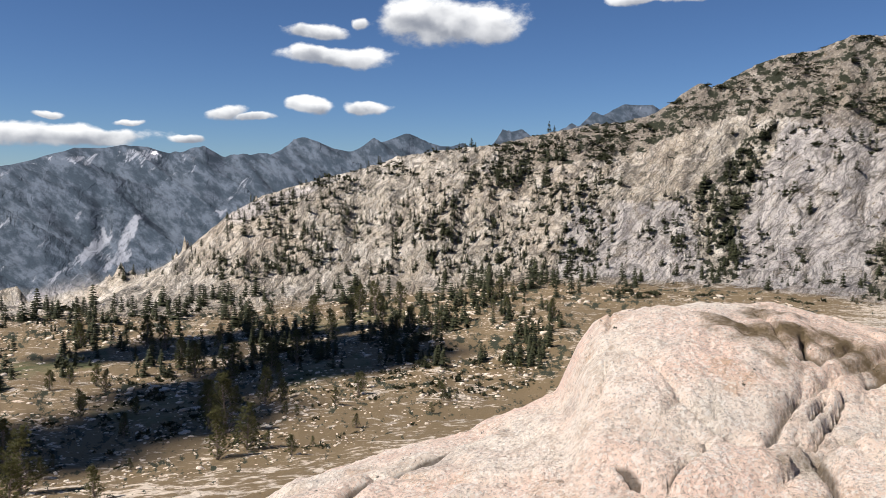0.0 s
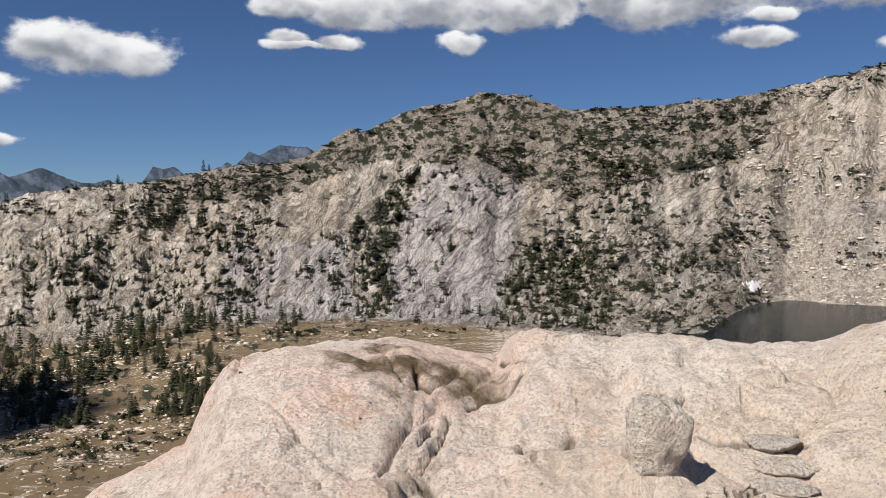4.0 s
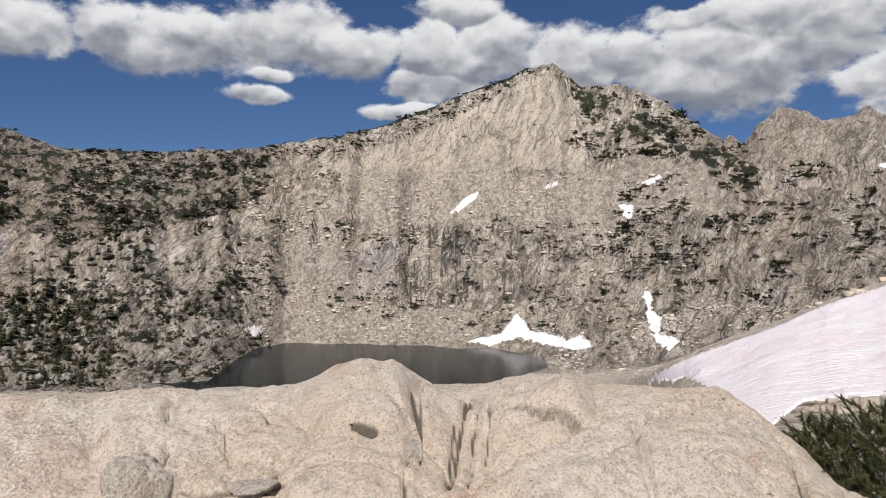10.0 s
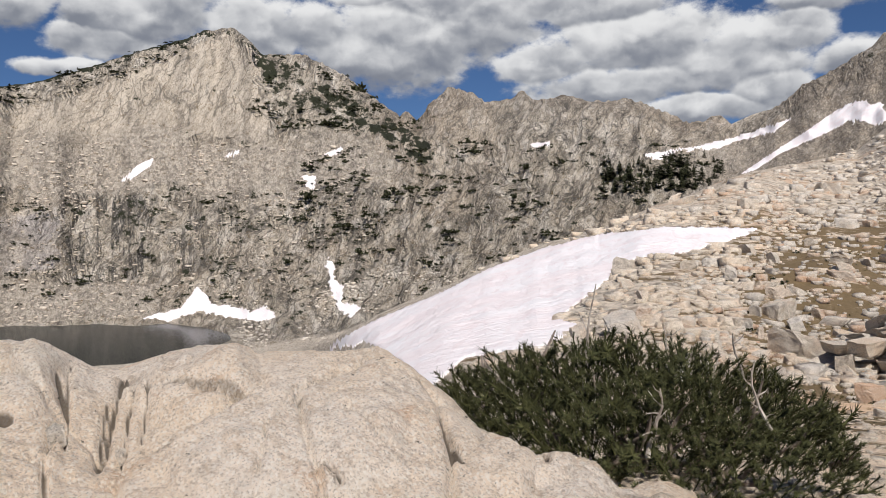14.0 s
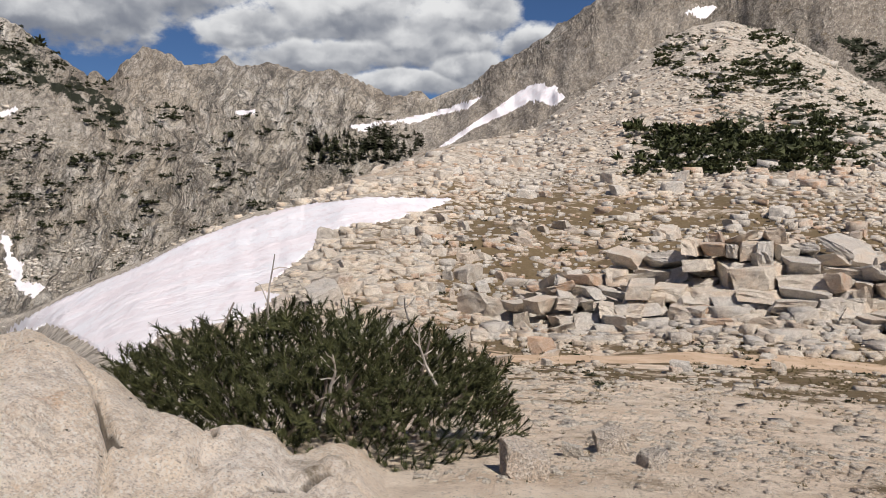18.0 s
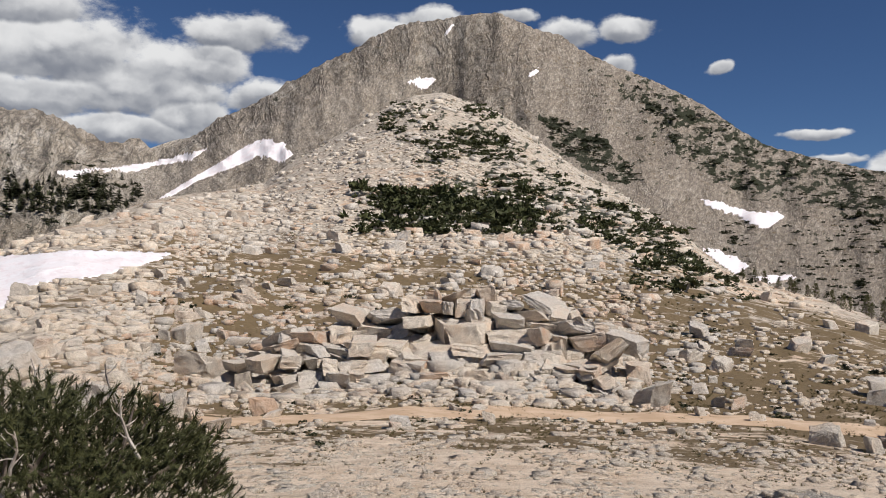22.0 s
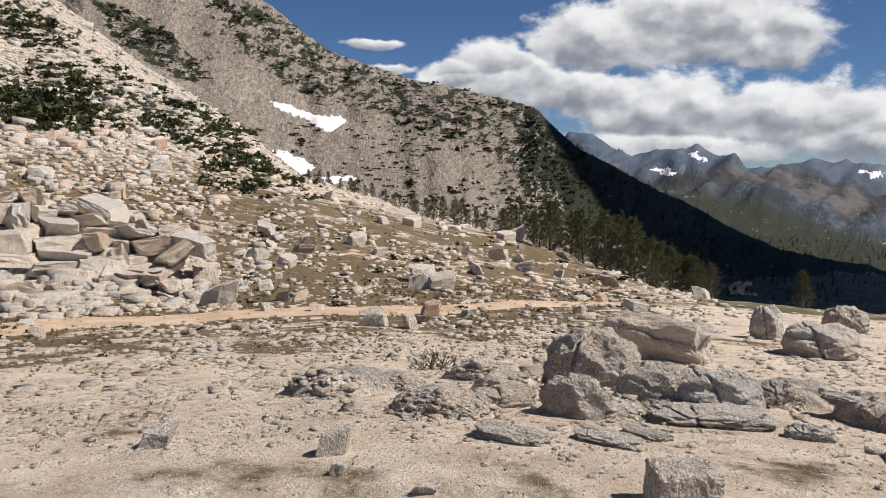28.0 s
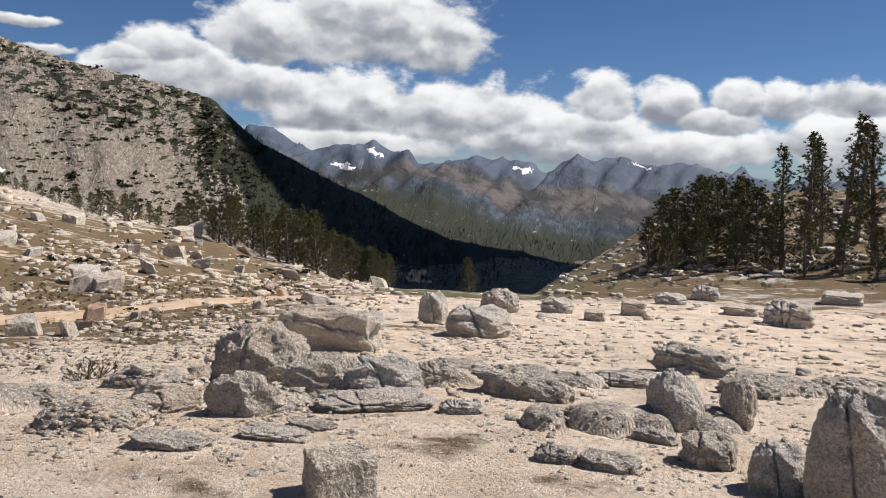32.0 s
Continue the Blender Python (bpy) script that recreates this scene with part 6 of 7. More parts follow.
# big loose rocks of the middle ground
a, e, r = strew(rng, 280, (86, 168), (-11.5, 3.2), 0.9, 0.16, 0.10, (9, 160))
bare = ~inside(a, e, SNOW_PATCHES[0][1])
a, e, r = a[bare], e[bare], r[bare]
for az, el, rr in zip(a, e, r):
    w = float(rng.gamma(2.0, 0.42) + 0.45) * np.clip(1.25 - (el + 9) * 0.05, 0.5, 1.3)
    w = min(w, 1.5) if rr > 34 else w
    boulder(az, el, w, w * rng.uniform(0.4, 0.75), ANGULAR[int(rng.integers(0, 12))], "angular pale granite boulder among rubble on the slope", rng.uniform(0, 6.3), rng.uniform(0.7, 1.1), "boulders on the slope", r=float(rr))

# ---- blocky outcrop ----
outcrop = tagged(new("rock_outcrop"), "stepped outcrop of jointed grey granite blocks above the trail", "rock outcrop")
outcrop.location = (*at_polar(122, 26.0), float(floor_z(np.array([122.0]), np.array([26.0]))[0]))
BLOCKS = [to_mesh("block", *broken_shape(s, 0.9), m) for s, m in zip(range(60, 72), (CHALKY, CHALKY, GREY, CHALKY, CHALKY, PALE, GREY, CHALKY, GREY, PALE, RUST, RUST))]
CHUNKS = [to_mesh("block", *broken_shape(s, 0.9, (0.05, 0.5), 0.22), m) for s, m in zip(range(130, 138), (GREY, CHALKY, PALE, GREY, CHALKY, GREY, PALE, RUST))]


def block(az, r, z, w, h, d, mesh, lean, turn):
    ob = new("block", mesh)
    co = np.array([v.co[:] for v in ob.data.vertices])
    span, mid = co.max(0) - co.min(0), (co.max(0) + co.min(0)) / 2
    ob.scale = (w / span[0], d / span[1], h / span[2])
    x, y = at_polar(az, r)
    ob.rotation_euler = (lean, lean * 1.3, -radians(az) + turn)
    ob.location = Vector((x, y, z - mid[2] * ob.scale[2])) - outcrop.location
    ob.parent = outcrop
    return ob


# Tiers of the outcrop: bearings from and to, angles of foot and top, distance, usual width in degrees, and whether broken, slab-like (0) or rusty (2).
TIERS = [(118.6, 123.8, -3.0, -2.0, 29.4, 1.3, 1), (116.9, 125.0, -4.6, -2.5, 28.0, 1.6, 0), (119.4, 126.4, -5.6, -4.3, 26.9, 2.5, 0), (113.2, 126.8, -7.1, -5.4, 25.8, 2.6, 0),
         (111.6, 124.0, -9.3, -6.8, 24.7, 2.8, 2), (127.0, 131.8, -6.9, -4.0, 26.4, 2.0, 1), (124.4, 127.8, -5.0, -2.4, 28.2, 2.2, 1), (106.6, 113.6, -7.0, -4.8, 27.4, 2.0, 1),
         (104.0, 112.2, -9.4, -6.6, 25.0, 1.5, 1), (123.0, 131.6, -9.2, -6.8, 24.6, 1.1, 1), (112.0, 117.6, -5.4, -3.4, 28.4, 1.8, 1)]
for az0, az1, el0, el1, far_off, usual, sort in TIERS:
    courses = max(1, round((el1 - el0) / (0.85 if sort == 1 else 1.0)))
    tall = (el1 - el0) / courses
    for k in range(courses):
        az = az0 + float(rng.uniform(0, 0.6)) + 0.35 * k * (sort == 1)
        while az < az1 - 0.3 * k * (sort == 1):
            w = usual * float(rng.uniform(0.35, 1.45))
            rr = far_off + 0.45 * k + float(rng.uniform(-0.4, 0.4))
            h = rr * radians(tall * float(rng.uniform(0.8, 1.3)))
            z = STATION.z + rr * math.tan(radians(el0 + tall * (k + 0.45) + float(rng.normal(0, 0.1))))
            kind = CHUNKS[int(rng.integers(0, 8))] if sort == 1 or rng.uniform() < 0.4 else BLOCKS[int(rng.integers(9, 12)) if sort == 2 and rng.uniform() < 0.5 else int(rng.integers(0, 10))]
            loose = sort == 1
            block(az + w / 2, rr, z, rr * radians(w) * 1.05, h * 1.12, float(rng.uniform(1.3, 2.4)), kind, float(rng.normal(0, 0.16 if loose else 0.06)), float(rng.uniform(-0.6, 0.6) if loose else rng.uniform(-0.25, 0.25)))
            az += w * float(rng.uniform(0.86, 1.0))

# ---- loose stones ----
STONES = [hull_shape(s, 0.75) for s in range(80, 92)]
PEBBLES = [hull_shape(s, 0.6, (0.15, 0.5)) for s in range(95, 103)]


def off_snow(a, e):
    clear = np.ones(len(a), bool)
    for _, ring in SNOW_PATCHES:
        clear &= ~inside(a, e, ring)
    return clear


def stones(count, az, el, deg, mat, label, clump, grain, bias, reach, name="rubble", shapes=STONES, flat=(0.45, 0.85)):
    a, e, r = strew(rng, count, az, el, clump, grain, bias, reach)
    bare = off_snow(a, e) & ~((a > 103) & (a < 163) & (np.abs(r - trail_at(a)) < 0.95))
    a, e, r = a[bare], e[bare], r[bare]
    x, y = at_polar(a, r)
    w = r * np.radians(rng.gamma(2.2, 0.4, len(a)) * deg * 0.6 + deg * 0.25) * 0.55
    rows = np.stack([x, y, floor_z(a, r) - w * 0.12, rng.uniform(0, 6.3, len(a)), w, w * rng.uniform(0.6, 1, len(a)), w * rng.uniform(*flat, len(a)), rng.integers(0, len(shapes), len(a))], 1)
    return swarm(name, shapes, rows, mat, label, "stones")


stones(900, (103, 134), (-10.0, -6.4), 0.85, CHALKY, "broken pale blocks heaped below the outcrop", 0.6, 0.4, 0.25, (14, 34), flat=(0.5, 0.9))
stones(500, (104, 134), (-9.6, -5.5), 1.1, GREY, "broken grey blocks heaped below the outcrop", 0.6, 0.4, 0.2, (14, 34), flat=(0.5, 0.9))
stones(5200, (99, 168), (-12.6, 2.0), 0.55, CHALKY, "pale angular granite rubble strewn over the slope", 1.5, 0.3, 0.02, (9, 130))
stones(1500, (82, 100), (-9.5, 1.5), 0.9, CHALKY, "pale broken blocks beside the snowfield", 0.7, 0.2, 0.25, (14, 160))
stones(2400, (96, 140), (-9.0, 4.5), 0.6, GREY, "grey granite rubble strewn over the slope", 0.8, 0.2, 0.15, (14, 160))
stones(1000, (98, 135), (-9.5, 3.0), 0.75, RUST, "rust-stained granite rubble on the slope", 0.9, 0.15, -0.05, (14, 140))
stones(1600, (100, 137), (0.5, 11.5), 0.5, GREY, "grey blocks on the rocky knoll", 0.5, 0.4, 0.2, (60, 330))
stones(3600, (104, 135), (2.0, 11.5), 0.33, PALE, "pale block rubble covering the rocky knoll", 0.5, 0.3, 0.3, (60, 330), shapes=PEBBLES)
stones(2600, (99, 168), (-18.5, -11.0), 0.5, CHALKY, "small broken stones on the gravelly ground", 0.7, 0.3, 0.15, (4, 20), shapes=PEBBLES)
stones(1300, (100, 160), (-17.0, -11.5), 0.8, CHALKY, "broad flat pale stones on the gravelly ground", 0.8, 0.35, -0.05, (5, 20), flat=(0.3, 0.55))
stones(900, (178, 205), (-8.5, -1.0), 0.6, GREY, "grey rubble on the hill behind the pines", 0.5, 0.3, 0.2, (40, 130))
stones(15000, (100, 205), (-24.0, -11.0), 0.15, CHALKY, "pebbles and grit on the sandy ground", 0.5, 0.4, 0.2, (3, 14), "gravel", PEBBLES)
stones(6000, (128, 205), (-24.0, -12.0), 0.11, GREY, "fine grey grit on the sandy ground", 0.4, 0.6, 0.25, (3, 12), "gravel", PEBBLES)
stones(1500, (146, 205), (-20.0, -10.0), 0.4, PALE, "broken stones lying about on the sand", 1.2, 0.35, -0.05, (4, 16))
stones(1600, (140, 205), (-13.5, -8.4), 0.5, CHALKY, "scattered small stones on the level sandy ground", 0.6, 0.3, 0.05, (8, 60), shapes=PEBBLES)
stones(4500, (-30, 24), (-20.0, -8.0), 0.26, CHALKY, "pale stones and blocks on the valley floor", 0.9, 0.3, 0.1, (14, 420), shapes=PEBBLES)
stones(1400, (66, 84), (-8.5, -2.5), 0.2, GREY, "grey blocks below the snowfield", 0.8, 0.3, 0.0, (90, 520))
stones(2200, (44, 76), (-5.4, 6.5), 0.22, PALE, "fallen blocks below the lake cliffs", 0.8, 0.3, 0.0, (400, 900), shapes=PEBBLES)

# ---- plants ----
def tuft(seed, spikes=26, reach=(0.6, 1.1), thin=0.16, up=0.25):
    """A ball of leaf blades, each a narrow triangle."""
    g = np.random.default_rng(seed)
    v, f = [], []
    for i in range(spikes):
        d = g.normal(size=3)
        d[2] = abs(d[2]) + up
        d /= np.linalg.norm(d)
        side = np.cross(d, g.normal(size=3))
        side /= np.linalg.norm(side)
        root, length = d * 0.15, g.uniform(*reach)
        v += [root + side * thin, root - side * thin, d * length]
        f.append([3 * i, 3 * i + 1, 3 * i + 2])
    return np.array(v), np.array(f)


def clump_shape(seed):
    """A low rounded bush made of leaf clumps with gaps."""
    g = np.random.default_rng(seed)
    v, f, n = [], [], 0
    for _ in range(9):
        tv, tf = tuft(int(g.integers(1, 9999)), 9, (0.8, 1.25), 0.34, 0.1)
        c = g.normal(size=3) * (0.52, 0.52, 0.22)
        c[2] = abs(c[2]) + 0.15
        v.append(tv * g.uniform(0.3, 0.52) * (1, 1, 0.85) + c)
        f.append(tf + n)
        n += len(tv)
    return np.concatenate(v), np.concatenate(f)


def conifer_shape(seed, tiers=9, blades=9, slim=0.2):
    """A far conifer: whorls of drooping boughs round a narrow stem, ragged and gappy."""
    g = np.random.default_rng(seed)
    v = [np.array([[-0.02, 0, 0], [0.02, 0.01, 0], [0, 0, 0.95]])]
    f, n = [np.array([[0, 1, 2]])], 3
    for i in range(tiers):
        z = 0.12 + 0.86 * i / tiers
        rad = slim * (1 - z) ** 0.75 + 0.02
        for k in range(blades):
            a = g.uniform(0, 6.28)
            d = np.array([math.cos(a), math.sin(a), 0])
            s = np.array([-d[1], d[0], 0]) * g.uniform(0.25, 0.45) * rad * 2
            l = rad * g.uniform(0.6, 1.35)
            v.append(np.array([d * l * 0.1 + [0, 0, z + 0.06], d * l + s + [0, 0, z - g.uniform(0, 0.03)], d * l * 0.9 - s + [0, 0, z + g.uniform(0, 0.03)]]))
            f.append(np.array([[n, n + 1, n + 2]]))
            n += 3
    return np.concatenate(v), np.concatenate(f)


BUSHES = [clump_shape(s) for s in range(6)]
CONIFERS = [conifer_shape(s, slim=w) for s, w in zip(range(6), (0.17, 0.22, 0.26, 0.2, 0.3, 0.24))]


def scrub_on(count, az, el, deg, clump, grain, bias, reach, label, tall=0.85, name="scrub", shapes=BUSHES, slim=1.0, ring=None, mat=None):
    a, e, r = strew(rng, count, az, el, clump, grain, bias, reach)
    within = off_snow(a, e) & (inside(a, e, ring) if ring else True)
    a, e, r = a[within], e[within], r[within]
    x, y = at_polar(a, r)
    w = r * np.radians(deg) * rng.gamma(4, 0.25, len(a)) * 0.55
    if shapes is CONIFERS:
        h = r * np.radians(deg) * np.minimum(rng.gamma(5, 0.2, len(a)), 1.7)
        w = h * slim
    else:
        h = w * tall * rng.uniform(0.7, 1.3, len(a))
    rows = np.stack([x, y, floor_z(a, r) - h * 0.05, rng.uniform(0, 6.3, len(a)), w * rng.uniform(0.75, 1.15, len(a)), w, h, rng.integers(0, len(shapes), len(a))], 1)
    return swarm(name, shapes, rows, mat or SCRUB, label, "trees" if shapes is CONIFERS else "shrubs")


FOREST = "dark conifers scattered over the granite slope"
scrub_on(1100, (-22, 12), (-7.0, 1.8), 0.45, 0.9, 0.35, 0.08, (300, 1200), FOREST, shapes=CONIFERS, name="slope_trees")
scrub_on(850, (-20, 44), (-7.5, 3.5), 0.62, 1.2, 0.22, -0.1, (300, 1200), FOREST, shapes=CONIFERS, name="slope_trees")
scrub_on(600, (-14, 12), (-1.0, 4.4), 0.45, 1.0, 0.4, 0.05, (400, 1200), "low dark green scrub in drifts on the ridge")
scrub_on(2400, (6, 47), (0.6, 9.0), 0.42, 1.5, 0.45, -0.12, (400, 1200), "low dark green scrub in drifts over the brown ridge", 0.6, ring=NORTH_TOP)
scrub_on(350, (6, 47), (-7.8, 3.0), 0.5, 1.4, 0.22, -0.2, (300, 1000), "low dark green scrub between the slabs")
scrub_on(360, (14, 22), (-7.4, 3), 0.6, 0, 0.3, 0, (300, 1000), "dark conifers crowding a gully", shapes=CONIFERS, name="slope_trees", slim=1.2, ring=GULLY_A)
scrub_on(300, (27, 36.5), (-8.4, -1.5), 0.6, 0.5, 0.5, 0.1, (300, 1000), "dark conifers crowding a gully", shapes=CONIFERS, name="slope_trees", slim=1.2, ring=GULLY_B)
scrub_on(300, (28, 44.6), (-8.4, -1.0), 0.42, 0.8, 0.5, 0.15, (300, 900), "dark scrub covering the headland by the lake")
scrub_on(900, (46, 66), (7.6, 13.9), 0.4, 0.6, 0.6, 0.1, (600, 1100), "dark scrub along the ledges of the ridge", 0.6, ring=[(46, 7.0), (50.5, 7.6), (54, 8.6), (58, 10.1), (63, 12.5), (64.4, 13.9), (58, 11.5), (50, 8.9), (46, 8.6)])
scrub_on(160, (66.5, 80), (7.4, 12.2), 0.5, 1.3, 0.4, -0.2, (500, 1300), "dark scrub down the shoulder of the peak")
scrub_on(260, (46, 80), (-4.5, 3.0), 0.42, 1.2, 0.25, -0.2, (300, 1000), "sparse dark scrub in cracks of the cliff")
scrub_on(420, (70, 99), (-3.0, 6.5), 0.55, 1.5, 0.35, -0.2, (200, 1000), "dark scrub on the ledges above the snow")
scrub_on(160, (91, 99.5), (2.9, 5.2), 0.6, 0.5, 0.4, 0.2, (200, 900), "dense dark pines along the shoulder", shapes=CONIFERS, name="slope_trees", slim=1.3)
scrub_on(3600, (130, 160), (-0.5, 12.5), 0.36, 0.9, 0.5, 0.12, (300, 1000), "dark scrub banded over the south ridge", 0.6, ring=RIDGE_SCRUB)
scrub_on(900, (126, 134), (5.2, 10.7), 0.34, 0.9, 0.6, 0.1, (300, 1000), "dark scrub on a rib of the peak", 0.6, ring=RIB_SCRUB)
scrub_on(500, (139, 160), (-5.0, 3.0), 0.45, 1.0, 0.35, -0.1, (150, 900), "dark scrub on the lower slope")
scrub_on(2600, (155, 176), (-8.5, 2.5), 0.27, 0.4, 0.4, 0.25, (350, 1150), "dense dark conifer forest on the spur", shapes=CONIFERS, name="slope_trees", slim=1.1)
scrub_on(1500, (165, 196), (-7.2, -4.4), 0.17, 0.4, 0.4, 0.2, (500, 1500), "dark conifer forest beside the valley meadow", shapes=CONIFERS, name="slope_trees", slim=1.1)
scrub_on(900, (-30, 14), (-13.5, -7.0), 0.95, 1.0, 0.3, -0.05, (60, 520), FOREST, shapes=CONIFERS, name="slope_trees")
scrub_on(800, (-30, 26), (-19.0, -8.0), 0.6, 1.0, 0.3, -0.1, (30, 420), "low dark juniper scrub on the valley floor")
scrub_on(320, (99, 165), (-12.5, -1.0), 0.55, 1.1, 0.3, -0.22, (10, 120), "low heathery scrub among the rocks")
scrub_on(260, (114, 126.5), (1.8, 4.9), 1.2, 0.4, 0.4, 0.3, (60, 300), "wide dark mat of pine scrub on the knoll", 0.9, mat=MAT_PINE)
scrub_on(1500, (114.5, 139.2), (-1.4, 10), 0.75, 0.5, 0.4, 0.15, (60, 300), "wide dark mat of pine scrub down the knoll", 0.8, ring=KNOLL_SCRUB, mat=MAT_PINE)
scrub_on(220, (114, 124), (6.5, 11), 0.6, 1.0, 0.4, -0.15, (80, 330), "low dark scrub on the knoll", mat=MAT_PINE)
scrub_on(260, (133, 141), (-2.6, 3.4), 0.85, 0.6, 0.4, 0.15, (60, 300), "dark strip of pine scrub below the knoll", 0.9, mat=MAT_PINE)

SEDGE = [tuft(s, 22, (0.6, 1.2), 0.05, 0.9) for s in range(4)]


def sedge_on(count, az, el, deg, clump, bias, reach):
    a, e, r = strew(rng, count, az, el, clump, 0.5, bias, reach)
    x, y = at_polar(a, r)
    w = r * np.radians(deg) * rng.uniform(0.5, 1.3, len(a)) * 0.5
    rows = np.stack([x, y, floor_z(a, r) - 0.01, rng.uniform(0, 6.3, len(a)), w, w, w * 0.9, rng.integers(0, 4, len(a))], 1)
    return swarm("grass", SEDGE, rows, GRASS, "dry brown sedge tufts between stones", "grass")


sedge_on(3600, (100, 168), (-13.6, -8.0), 0.55, 1.2, -0.05, (8, 50))
sedge_on(900, (100, 150), (-8.0, -1.0), 0.4, 1.2, -0.1, (20, 90))
sedge_on(260, (100, 205), (-23, -15), 0.8, 1.0, -0.25, (3.4, 10))


# ---- dwarf pine scrub and pines ----
def part(name, mesh, parent, label=""):
    ob = new(name, mesh)
    ob.parent = parent
    return tagged(ob, label)


def limb(points, radii, sides=6):
    """A bent tapering stem as vertices and triangles."""
    v, f = [], []
    pts = [Vector(p) for p in points]
    for i, (p, rad) in enumerate(zip(pts, radii)):
        d = (pts[min(i + 1, len(pts) - 1)] - pts[max(i - 1, 0)]).normalized()
        u = d.orthogonal().normalized()
        w2 = d.cross(u)
        for k in range(sides):
            a = 2 * math.pi * k / sides
            v.append(p + (u * math.cos(a) + w2 * math.sin(a)) * rad)
    for i in range(len(pts) - 1):
        for k in range(sides):
            p, q = i * sides + k, i * sides + (k + 1) % sides
            f += [[p, q, p + sides], [q, q + sides, p + sides]]
    return np.array([x[:] for x in v]), np.array(f)


def gather(pieces):
    vs, fs, n = [], [], 0
    for v, f in pieces:
        vs.append(v)
        fs.append(f + n)
        n += len(v)
    return np.concatenate(vs), np.concatenate(fs)


def bent(g, start, way, length, steps=6, wander=0.25, lift=0.0):
    p, d, out = Vector(start), Vector(way).normalized(), [Vector(start)]
    for _ in range(steps):
        d = (d + Vector(g.normal(0, wander, 3)) + Vector((0, 0, lift))).normalized()
        p = p + d * (length / steps)
        out.append(p.copy())
    return out


def shoot_shape(seed, needles=46):
    """One upright pine shoot: needles set closely round a twig, like a brush, 1 unit long."""
    g = np.random.default_rng(seed)
    v, f = limb([(0, 0, 0), (0.03, 0, 0.5), (0, 0.03, 0.95)], [0.035, 0.03, 0.015], 4)
    v, f, n = list(v), list(f), len(v)
    for i in range(needles):
        z = g.uniform(0.12, 0.98) ** 0.8
        a = g.uniform(0, 6.28)
        out = np.array([math.cos(a), math.sin(a), g.uniform(0.2, 1.2)])
        out /= np.linalg.norm(out)
        side = np.cross(out, (0, 0, 1.0))
        side = side / np.linalg.norm(side) * g.uniform(0.018, 0.028)
        root = np.array([0, 0, z])
        v += [root + side, root - side, root + out * g.uniform(0.26, 0.42)]
        f.append(np.array([n, n + 1, n + 2]))
        n += 3
    return np.array(v), np.array(f)


SHOOTS = [shoot_shape(s) for s in range(7)]


def posed(shape, at, way, size):
    v, f = shape
    m = np.array(Vector(way).to_track_quat("Z", "Y").to_matrix())
    return (v * size) @ m.T + np.asarray(at), f


def pine_scrub(az, r, wide, deep, high, count, seed, label, dead=()):
    """A dense mat of dwarf pine: stems from the ground, shoots over a lumpy dome, some dead branches."""
    g = np.random.default_rng(seed)
    x, y = at_polar(az, r)
    base = new("dwarf_pine")
    base.location = (x, y, float(floor_z(np.array([az]), np.array([r]))[0]) - 0.05)
    base.rotation_euler = (0, 0, -radians(az))
    tagged(base, label, "shrub")
    sector = [[] for _ in range(8)]
    for i in range(count):
        u, ang = math.sqrt(g.uniform(0, 1)), g.uniform(0, 2 * math.pi)
        px, py = u * math.cos(ang), u * math.sin(ang)
        lump = 0.8 + 0.28 * float(grad_noise(np.array([px * 2.6 + seed]), np.array([py * 2.6]), np.array([0.4]), 5)[0]) + 0.14 * float(grad_noise(np.array([px * 7]), np.array([py * 7 + seed]), np.array([0.4]), 6)[0])
        top = math.sqrt(max(1 - u ** 3.2, 0.02)) * lump
        layer = g.uniform(0.05, 1) ** 0.55
        size = g.uniform(0.07, 0.135) * (high / 1.1) ** 0.4 * (1.7 if layer > 0.93 and i % 3 == 0 else 1)
        at = (px * wide / 2, py * deep / 2, max(top * high * layer - size * 0.6, 0.02))
        way = Vector((px * 0.9 + g.normal(0, 0.6), py * 0.9 + g.normal(0, 0.6), 0.9))
        sector[int((px + 1) * 3.999)].append(posed(SHOOTS[int(g.integers(0, 7))], at, way, size))
    for bunch in sector:
        if bunch:
            part("foliage", to_mesh("foliage", *gather(bunch), PINE), base)
    for i in range(max(6, count // 110)):
        ang = g.uniform(0, 6.28)
        way = (math.cos(ang) * 0.9, math.sin(ang) * 0.6, g.uniform(0.3, 1.0))
        pts = bent(g, (g.normal(0, wide * 0.16), g.normal(0, deep * 0.12), 0), way, g.uniform(0.6, 1.0) * max(high, wide * 0.38), 7, 0.22, 0.06)
        part("stem", to_mesh("stem", *limb(pts, np.linspace(0.028, 0.007, len(pts)), 5), BARK), base)
    for px, py, tall, lean in dead:
        pts = bent(g, (px, py, high * 0.3), (lean, 0, 1), tall, 8, 0.16, 0.05)
        pieces = [limb(pts, np.linspace(0.017, 0.004, len(pts)), 5)]
        for k in (3, 4, 5, 6, 7):
            twig = bent(g, pts[k], (g.normal(), g.normal(), 0.5), tall * g.uniform(0.12, 0.3), 4, 0.3)
            pieces.append(limb(twig, np.linspace(0.007, 0.002, len(twig)), 4))
        part("dead_branch", to_mesh("dead_branch", *gather(pieces), DEADWOOD), base, "bare bleached dead branch")
    return base


